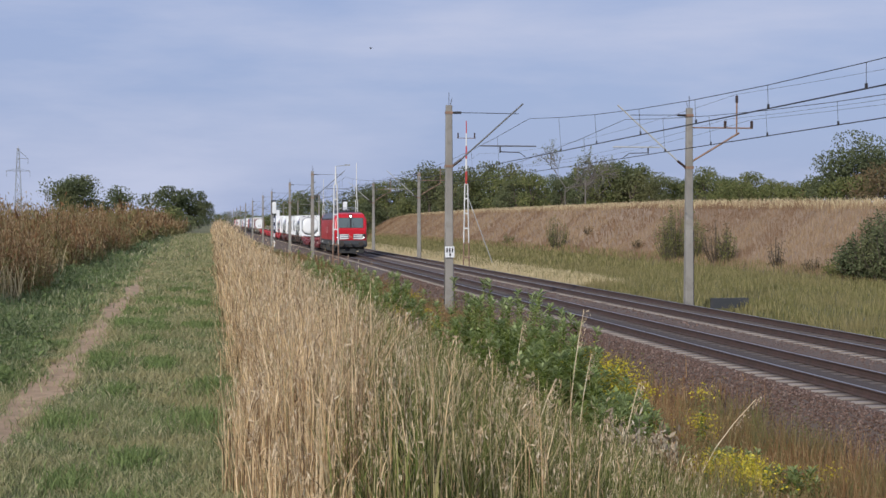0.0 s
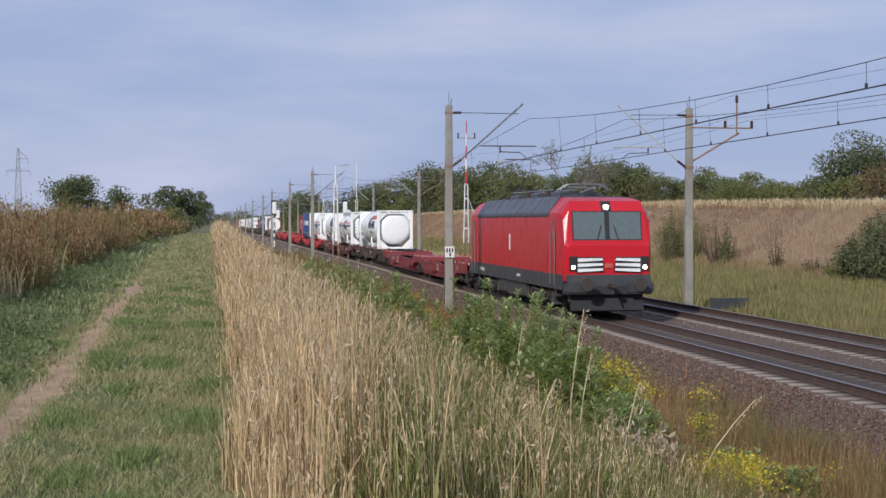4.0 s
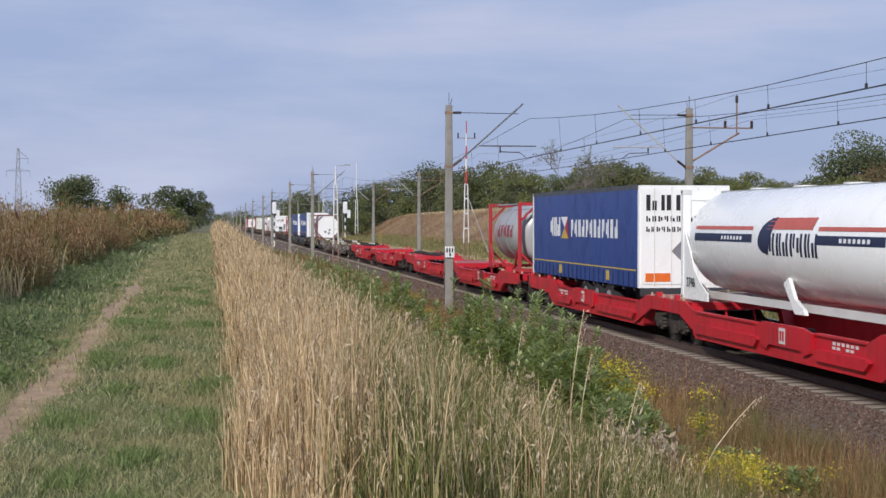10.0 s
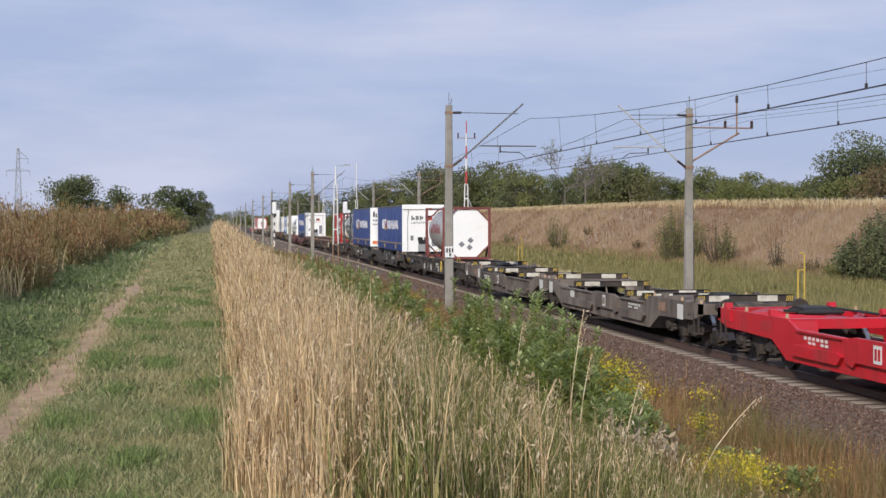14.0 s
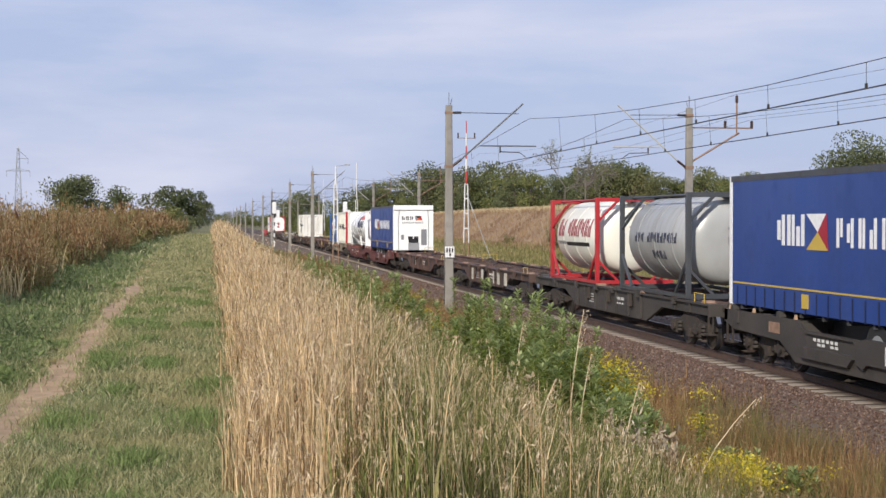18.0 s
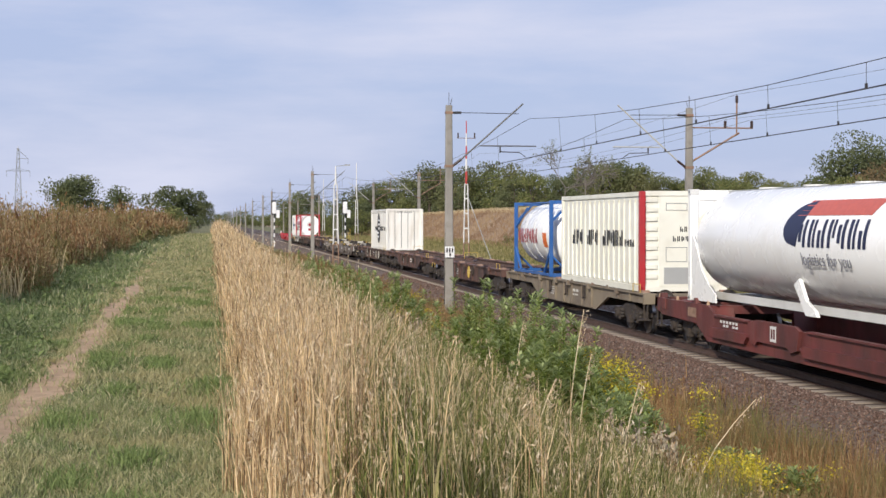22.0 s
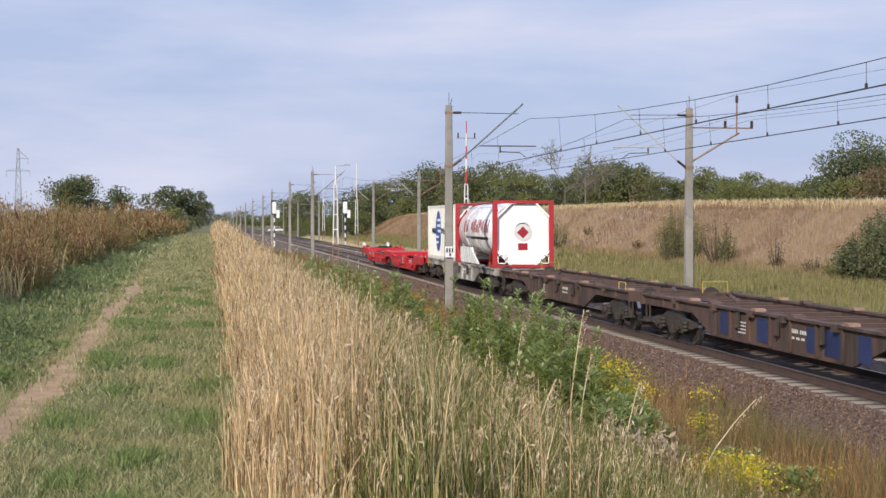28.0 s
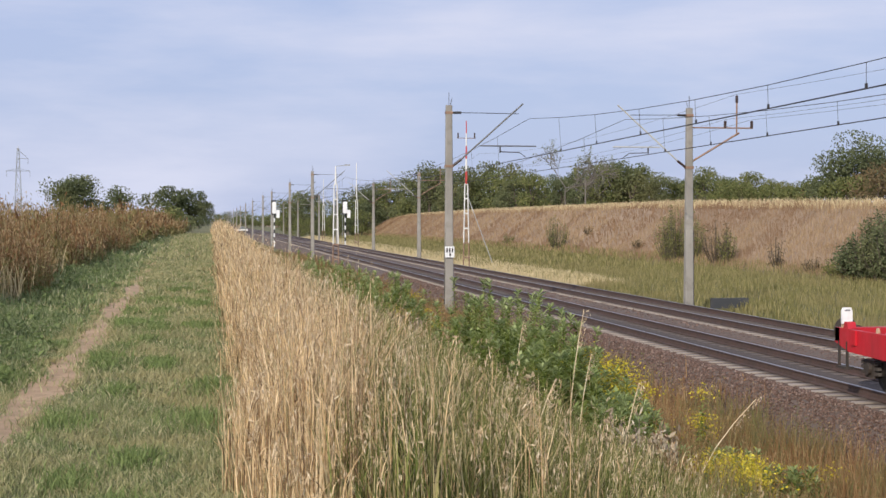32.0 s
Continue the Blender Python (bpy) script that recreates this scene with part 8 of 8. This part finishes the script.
def build_trees():
    rng = np.random.default_rng(41)
    kinds = [tree_meshes(10, 4.6, 1, LEAF, 14, 2700, 0.35, low=0.08), tree_meshes(10, 4.2, 2, LEAF, 15, 2700, 0.35, low=0.05), tree_meshes(10, 5.0, 3, LEAF_LIGHT, 14, 2700, 0.35, low=0.04), tree_meshes(10, 4.6, 4, LEAF, 12, 2700, 0.35, low=0.02), tree_meshes(10, 4.6, 5, LEAF_LIGHT, 13, 2700, 0.35, low=0.02), tree_meshes(10, 4.4, 8, LEAF, 13, 2700, 0.35, low=0.04)]
    lab = ("broad dark green tree in the far hedgerow", "full green tree at the edge of the fields")
    # row across the line on the plateau and beyond
    row = []
    for px in range(672, 1432, 13):
        far = float(np.interp(px, [672, 800, 1000, 1200, 1430], [400, 320, 270, 260, 215]))
        tall = float(np.interp(px, [672, 700, 745, 765, 790, 830, 870, 900, 980, 1060, 1090, 1125, 1160, 1220, 1290, 1360, 1430], [9, 9, 10, 12, 10, 8.5, 10.5, 8.5, 7.0, 7.0, 9.0, 8.4, 5.4, 6.4, 6.6, 4.8, 4.2]))
        row.append((px, far + rng.uniform(-12, 12), tall * rng.uniform(0.8, 1.06)))
        if px % 2:
            row.append((px + 6, far + 25 + rng.uniform(-8, 8), tall * rng.uniform(0.62, 0.8)))
    for px, d, h in row:
        x, y = spot(px + rng.uniform(-6, 6), d)
        put_tree(kinds[int(rng.integers(0, 6))], x, y, h * 1.2 / 10, lab[int(rng.integers(0, 2))], group="trees across the line", rz=rng.uniform(0, 6), z=float(ground_z(x, y)) - 0.5)
    x, y = spot(1036, 208)
    put_tree(bare_tree(15.0, 5, 900, 0.62), x, y, 1.0, "half-bare tree with thin branches and few leaves", rz=1)
    x, y = spot(1000, 212)
    put_tree(bare_tree(12.0, 9, 700, 0.62), x, y, 1.0, "half-bare tree with thin branches and few leaves", rz=3)
    x, y = spot(1516, 170)
    put_tree(tree_meshes(8.8, 5.0, 7, LEAF, 34, 14000, 0.27, low=0.03), x, y, 1.0, "large full green tree on the crest", group="trees across the line", z=float(ground_z(x, y)) - 0.4)
    for px, d, h, m in ((1556, 160, 5.2, LEAF_BROWN), (1570, 162, 5.0, LEAF_BROWN), (1462, 178, 4.0, LEAF), (1500, 165, 3.0, LEAF_LIGHT), (1530, 163, 3.0, LEAF_LIGHT), (1440, 184, 3.6, LEAF_LIGHT), (1480, 168, 2.6, LEAF_LIGHT), (1310, 200, 3.4, LEAF_LIGHT), (1345, 196, 3.0, LEAF_LIGHT), (1280, 205, 3.8, LEAF_LIGHT), (1395, 190, 2.8, LEAF_LIGHT), (1420, 188, 2.6, LEAF_BROWN)):
        x, y = spot(px, d)
        put_tree(tree_meshes(h, h * 0.75, int(px), m, 8, 1300, 0.26, 0.1, low=0.02), x, y, 1.0, "low bush on the crest of the slope", "bush", "bushes on the slope")
    # tall dark trees beside the line in the distance
    for px, d, h in ((506, 452, 11), (516, 455, 12.5), (530, 450, 13.5), (540, 400, 13), (556, 420, 12), (572, 430, 10), (586, 400, 7.5), (600, 380, 7.5), (612, 370, 10), (622, 375, 12), (636, 380, 13.5), (648, 385, 13), (660, 395, 12.5), (640, 350, 8), (668, 390, 11), (590, 360, 6), (612, 350, 6), (625, 355, 7), (655, 372, 9), (680, 405, 10), (530, 360, 5), (548, 370, 5), (565, 365, 5), (580, 372, 5.5)):
        x, y = spot(px, d)
        put_tree(kinds[(int(px) * 7) % 6], x, y, h / 10, lab[0], group="trees by the line in the distance", rz=px, z=float(ground_z(x, y)) - 0.3)
    # wooded horizon beyond the crossing
    for px in range(380, 512, 8):
        x, y = spot(px, 850 + rng.uniform(-40, 40))
        put_tree(kinds[px % 6], x, y, rng.uniform(0.6, 0.95), lab[0], group="trees on the horizon", rz=px, z=0.0, wide=1.5)
    # field trees on the other side
    for px, d, h, k in ((358, 410, 8.2, 1), (368, 420, 5, 0), (176, 400, 3.6, 3), (245, 410, 3.4, 3), (287, 410, 3.2, 1), (60, 400, 4.5, 2), (20, 410, 4.0, 3)):
        x, y = spot(px, d)
        put_tree(kinds[k], x, y, h / 10, "rounded green tree at the end of the field", group="field trees", rz=px * 0.7, wide=1.15)
    for px, d, h, r, lobes, n, thin in ((128, 380, 13.4, 7.6, 28, 9500, 0.0), (208, 400, 10.6, 6.2, 17, 3400, 0.2), (264, 410, 10.4, 3.4, 9, 1300, 0.3), (303, 395, 10.4, 5.2, 16, 3400, 0.0), (338, 400, 10.4, 5.2, 16, 3400, 0.0)):
        x, y = spot(px, d)
        put_tree(tree_meshes(h, r, int(px), LEAF, lobes, n, 0.5, 0.35, thin, low=0.18), x, y, 1.0, "rounded green tree at the end of the field" if not thin else "thin-crowned tree with sky showing through", group="field trees", rz=px * 0.7)
    for px, d, h in ((245, 130, 2.3), (262, 140, 2.6), (285, 150, 2.8), (305, 160, 3.0), (322, 170, 2.6), (228, 120, 2.1), (338, 190, 2.4), (352, 230, 2.6)):
        x, y = spot(px, d)
        put_tree(tree_meshes(h, h * 0.75, int(px), LEAF_LIGHT if px % 2 else LEAF, 6, 800, 0.2, 0.06, low=0.02), x, y, 1.0, "scrubby green bush beside the field path", "bush", "bushes by the field path")
    # bushes at the foot of the cutting slope
    for px, xx, h, r, m, stems, per in (
            (1200, 37.3, 5.4, 1.7, LEAF_SCRUB, 60, 60), (1182, 37.0, 4.2, 1.2, LEAF_SCRUB, 36, 55), (1228, 38.0, 3.6, 1.2, LEAF_SCRUB, 34, 45), (1268, 37.6, 3.7, 1.2, LEAF_BROWN, 40, 30), (1288, 37.9, 2.8, 0.9, LEAF_SCRUB, 26, 30),
            (985, 37.6, 4.0, 1.4, LEAF_SCRUB, 42, 45), (1376, 37.4, 2.6, 0.7, LEAF_BROWN, 22, 12), (1515, 37.0, 2.5, 1.3, LEAF, 44, 70), (1540, 37.0, 3.5, 1.4, LEAF, 56, 75), (1566, 37.0, 4.4, 1.5, LEAF, 60, 80), (1592, 37.0, 4.4, 1.6, LEAF, 56, 70),
            (1440, 37.2, 1.1, 0.7, LEAF_BROWN, 18, 20), (1486, 37.0, 1.5, 0.9, LEAF_SCRUB, 30, 50), (1042, 40.5, 1.2, 0.6, LEAF_BROWN, 16, 20), (1130, 39.0, 0.9, 0.6, LEAF_BROWN, 16, 24), (900, 38.0, 1.6, 0.9, LEAF_SCRUB, 22, 30)):
        d = 2646.0 * xx / math.cos(YAW) / (px - 370)
        x, y = spot(px, d)
        lab2 = "twiggy browning shrub on the dry cutting slope" if m is LEAF_BROWN else "loose olive-green bush on the dry cutting slope" if m is LEAF_SCRUB else "dense dark green bush at the foot of the slope"
        put_tree(scrub_meshes(h, r, int(px) + 3, m, stems, per, 0.13 if m is not LEAF else 0.17), x, y, 1.0, lab2, "bush", "bushes on the slope")


def build_pylon():
    x, y = spot(32.5, 1000)
    t = thing("power_pylon", "distant steel lattice power pylon with an uneven pair of arms", "pylon")
    t.location = (x, y, float(ground_z(x, y)))
    h = 50.0
    for sx, sy in ((-1, -1), (1, -1), (1, 1), (-1, 1)):
        bm = B()
        tube(bm, (sx * 2.8, sy * 2.8, 0), (sx * 0.55, sy * 0.55, h), 0.17, seg=4)
        part("leg", bm, PYLON_STEEL, t)
    bm = B()
    for k in range(9):
        z0, z1 = h * k / 9, h * (k + 1) / 9
        w0, w1 = 2.8 - 2.25 * k / 9, 2.8 - 2.25 * (k + 1) / 9
        for f in (-1, 1):
            tube(bm, (-w0, f * w0, z0), (w1, f * w1, z1), 0.06, seg=4)
            tube(bm, (w0, f * w0, z0), (-w1, f * w1, z1), 0.06, seg=4)
    part("bracing", bm, PYLON_STEEL, t)
    for z, ends in ((35.0, (-7.6, 7.6)), (43.2, (6.4,))):
        bm = B()
        tube(bm, (min(ends[0], 0), 0, z), (ends[-1], 0, z), 0.16, seg=4)
        for e in ends:
            tube(bm, (e, 0, z), (0, 0, z + (6.2 if len(ends) == 1 else 1.8)), 0.12 if len(ends) == 1 else 0.09, seg=4)
        arm = part("crossarm", bm, PYLON_STEEL, t)
        for e in ends:
            bm = B()
            for k in range(6):
                tube(bm, (e, 0, z - 0.6 * k), (e, 0, z - 0.6 * k - 0.5), 0.2, 0.14, 6)
            part("insulator", bm, PYLON_STEEL, arm)
    bm = B()
    tube(bm, (0, 0, h - 1.2), (0, 0, h + 1.6), 0.5, 0.15, 6)
    part("peak", bm, ARM_PALE, t, "pale cap of the pylon")


def build_crossing():
    """The road over the line in the distance, and its tarmac at rail level."""
    ys = (433.0, 439.0)
    xs = [(-30, 1.93), (1.0, 1.93), (5.0, 0.5), (9.0, 0.02), (40.0, 0.02), (60.0, -0.4), (200.0, -0.4)]
    verts = [(x, y, z) for x, z in xs for y in ys]
    faces = [(2 * k, 2 * k + 2, 2 * k + 3, 2 * k + 1) for k in range(len(xs) - 1)]
    me = quick_mesh("road", verts, faces, [LOCO_GREY])
    tagged(new("road", me), "narrow grey road crossing the line far away", "road", kind="structure")


def white_car():
    """A small white hatchback that drives across the line; its length lies along x."""
    t = thing("car", "small white car driving over the far crossing", "car")
    bm = B()
    prism(bm, [(-2.1, 0.3), (-2.15, 0.65), (-1.25, 0.85), (1.95, 0.92), (2.1, 0.7), (2.05, 0.3)], -0.85, 0.85, axis="y")
    bmesh.ops.bevel(bm, geom=bm.edges[:], offset=0.05, segments=1, affect="EDGES")
    part("body", bm, INK_WHITE, t)
    bm = B()
    prism(bm, [(-1.2, 0.84), (-0.45, 1.38), (1.2, 1.42), (1.85, 0.9)], -0.72, 0.72, axis="y")
    part("cabin", bm, GLASS, t, "dark glazed cabin")
    bm = B()
    prism(bm, [(-0.5, 1.37), (-0.4, 1.45), (1.15, 1.48), (1.3, 1.40)], -0.74, 0.74, axis="y")
    part("roof", bm, INK_WHITE, t)
    for x in (-1.3, 1.3):
        for y in (-0.75, 0.75):
            bm = B()
            tube(bm, (x, y - 0.1, 0.3), (x, y + 0.1, 0.3), 0.3, seg=16)
            w = part("tyre", bm, BLACK, t)
            bm = B()
            tube(bm, (x, y - 0.11, 0.3), (x, y + 0.11, 0.3), 0.17, seg=12)
            part("rim", bm, GALV, w)
    return t


def small_bird():
    """A dark bird in flight, beak towards -x."""
    t = thing("bird", "small dark bird flying high over the field", "bird")
    bm = B()
    tube(bm, (-0.09, 0, 0), (-0.01, 0, 0), 0.01, 0.027, 8)
    tube(bm, (-0.01, 0, 0), (0.09, 0, 0), 0.027, 0.01, 8)
    part("body", bm, BLACK, t)
    bm = B()
    prism(bm, [(0.08, -0.01), (0.15, -0.028), (0.15, 0.028), (0.08, 0.01)], -0.004, 0.004, axis="z")
    part("tail", bm, BLACK, t)
    wings = []
    for s in (-1, 1):
        bm = B()
        prism(bm, [(-0.045, 0.0), (0.045, 0.0), (0.055, s * 0.1), (0.012, s * 0.18), (-0.03, s * 0.09)], -0.004, 0.004, axis="z")
        wings.append(part("wing", bm, BLACK, t))
    return t, wings


def build_stones():
    """Loose stones on the near shoulder of the ballast."""
    rng = np.random.default_rng(51)
    base = np.array([(1, 0, 0), (-0.5, 0.87, 0), (-0.5, -0.87, 0), (0.1, 0, 0.8), (0, 0.1, -0.8)])
    tri = np.array([(0, 1, 3), (1, 2, 3), (2, 0, 3), (1, 0, 4), (2, 1, 4), (0, 2, 4)])
    for y0, y1, dens, s in ((22, 45, 310, 0.030), (45, 95, 60, 0.05)):
        x, y = scatter(rng, 9.6, 11.5, y0, y1, dens)
        x2, y2 = scatter(rng, 13.9, 15.6, y0, y1, dens * 0.35)
        x, y = np.concatenate([x, x2]), np.concatenate([y, y2])
        z = np.interp(x, [9.6, 11.1, 12.0, 14.2, 14.75, 15.3], [-1.05, -0.22, -0.20, -0.21, -0.30, -0.21]) + 0.005
        n = len(x)
        a = rng.uniform(0, 6.28, n)
        sc = rng.uniform(0.6, 1.5, (n, 1, 3)) * s
        p = base[None] * sc
        ca, sa = np.cos(a)[:, None], np.sin(a)[:, None]
        px = p[:, :, 0] * ca - p[:, :, 1] * sa
        py = p[:, :, 0] * sa + p[:, :, 1] * ca
        co = np.stack([px + x[:, None], py + y[:, None], p[:, :, 2] + z[:, None]], -1).reshape(-1, 3)
        tr = (np.arange(n)[:, None, None] * 5 + tri[None]).reshape(-1, 3)
        stuff("ballast_stones", co, np.zeros((0, 4), int), tr, STONE, "loose purple-grey ballast stones on the shoulder", "stones")


STONE = plant("ballast_stone", [(0.0, (0.075, 0.046, 0.036)), (0.5, (0.14, 0.090, 0.07)), (0.9, (0.205, 0.138, 0.11)), (1.0, (0.31, 0.23, 0.19))], rough=0.9, through_light=0.0)
# ---- the place ----
build_ground()
build_bed()
build_overhead()
build_pylon()
build_trees()
build_field_weeds()
build_grass()
build_bank_plants()
build_stones()
build_crossing()
CAR = white_car()
BIRD, WINGS = small_bird()

# ---- the train: (thing, metres behind the leading end, height) ----
TRAIN = []


def couple(ob, q, z=0.0):
    TRAIN.append((ob, q, z))
    return ob


POCKET, FLAT = 34.2, 19.74
couple(locomotive(), 0.0)
CONSIST = [
    pocket_wagon(RED_DULL, "empty dull red pocket wagon behind the locomotive"),
    flat_wagon(BROWN_DARK, "dark brown flat wagon under a white tank container"),
    pocket_wagon(MAROON, "brown-red pocket wagon carrying two white tank containers"),
    pocket_wagon(RED, "bright red pocket wagon carrying a tank and a blue trailer"),
    pocket_wagon(RED, "bright red pocket wagon with a grey tank on its leading end"),
    pocket_wagon(RED, "empty bright red pocket wagon"),
    pocket_wagon(DUSTY, "dusty brown pocket wagon with white and striped load beams", boxes=True, posts=True),
    flat_wagon(GREY_WAGON, "dark grey flat wagon under a framed tank", accents=1, wheel=6.4),
    pocket_wagon(GREY_WAGON, "dark grey pocket wagon carrying two blue trailers"),
    flat_wagon(GREY_WAGON, "dark grey flat wagon carrying two framed tanks"),
    flat_wagon(BROWN_DARK, "empty dark brown flat wagon with pale panels", accents=2),
    flat_wagon(BROWN, "empty rusty brown flat wagon"),
    pocket_wagon(MAROON, "brown-red pocket wagon carrying a blue trailer and a tank"),
    flat_wagon(TAN, "dusty tan flat wagon carrying a box and a blue-framed tank"),
    flat_wagon(BROWN, "empty rusty brown flat wagon with a brake hand wheel", wheel=8.0),
    flat_wagon(BROWN, "empty rusty brown flat wagon"),
    flat_wagon(BROWN_DARK, "dark flat wagon with pale panels under a white box", accents=2),
    pocket_wagon(DUSTY, "empty dusty brown pocket wagon with striped load beams", boxes=True, posts=True),
    flat_wagon(BROWN_DARK, "empty dark brown flat wagon with dark blue panels", accents=3),
    flat_wagon(BROWN_DARK, "empty dark brown flat wagon"),
    flat_wagon(SILVER_WAGON, "worn grey flat wagon carrying a tank and a box", accents=0, wheel=13.5),
    pocket_wagon(RED, "empty bright red pocket wagon with white tail markers", markers=True),
]
at = 18.98
for w in CONSIST:
    couple(w, at)
    at += POCKET if w.name.startswith("pocket") else FLAT
DECK = 1.175
big = "white silo tank container with a navy and salmon emblem"
striped = "white silo tank container with navy and salmon stripes"
couple(silo_tank(big, "big"), 56.8, DECK)
couple(silo_tank(striped, "rails"), 76.3, DECK)
couple(silo_tank(big, "big"), 91.95, DECK)
couple(silo_tank(striped, "stripe"), 110.95, DECK)
couple(trailer("blue curtain-sided trailer with white doors leading", True), 126.7, DECK)
couple(frame_tank("grey tank in a red frame", 6.06, FRAME_RED, TANK_GREY, "grey"), 142.9, DECK)
couple(frame_tank("grey tank in a red-brown frame with a white end panel", 6.06, FRAME_BROWN, TANK_GREY, "grey"), 250.3, DECK)
couple(trailer("blue curtain-sided trailer with a white headboard leading", False), 265.7, DECK)
couple(trailer("blue curtain-sided trailer with white doors leading", True), 283.7, DECK)
couple(frame_tank("grey tank in a dark frame", 6.06, FRAME_DARK, TANK_GREY, "dark"), 300.3, DECK)
couple(frame_tank("white tank in a red frame", 6.06, FRAME_RED, CREAM, "red"), 309.0, DECK)
couple(trailer("blue curtain-sided trailer with a white headboard leading", False), 358.75, DECK)
couple(silo_tank(big, "big"), 376.05, DECK)
couple(box_container("cream ribbed bulk container with a red corner post", "cream"), 392.4, DECK)
couple(frame_tank("white tank in a blue frame", 6.06, FRAME_BLUE, WHITE, "blue"), 403.3, DECK)
couple(box_container("white panelled box container with a black oval emblem", "plain"), 451.15, DECK)
couple(frame_tank("long white tank with red end frames", 9.5, FRAME_RED, WHITE, "long"), 544.85, DECK)
couple(box_container("white corrugated box container with a blue oval emblem", "corrugated"), 554.4, DECK)


def front_at(t):
    """Where the train's leading end stands along the line at t seconds."""
    return 136.688 - 22.5549 * t + 0.01287241 * t * t - 1.7 * max(0.0, 1 - t / 5.5)


def motions():
    for ob, q, z in TRAIN:
        rows = [(t, pose(NEAR, front_at(t) + q, z)) for t in (0.0, 1.5, 3.0, 4.5, 5.5, 8.0, 12.0, 16.0, 20.0, 24.0, 28.0, 30.0, 31.0)]
        walk(ob, rows + [(32.0, pose(NEAR, front_at(31.965) + q, z))])
    # the car waits, then drives over once the train has gone
    walk(CAR, [(t, pose(x, 436.0, 0.02)) for t, x in ((0.0, 32.0), (25.5, 32.0), (26.4, 27.0), (27.5, 21.4), (28.2, 18.0), (29.0, 14.0), (30.0, 10.4), (31.0, 9.3), (32.0, 9.0))])
    # the bird crosses the sky early on
    a, b = spot(656, 90.0), spot(346, 90.0)
    walk(BIRD, [(t, pose(a[0] + (b[0] - a[0]) * t, a[1] + (b[1] - a[1]) * t, 13.5 + 0.8 * min(t, 6.0), 0, 0, -9)) for t in (0.0, 1.0, 3.0, 8.0, 20.0, 32.0)])
    for s, wing in zip((-1, 1), WINGS):
        beat = [(k * 0.1, pose(0, 0, 0, s * (35 if k % 2 else -20))) for k in range(31)]
        walk(wing, beat + [(32.0, pose(0, 0, 0, s * -20))])


motions()
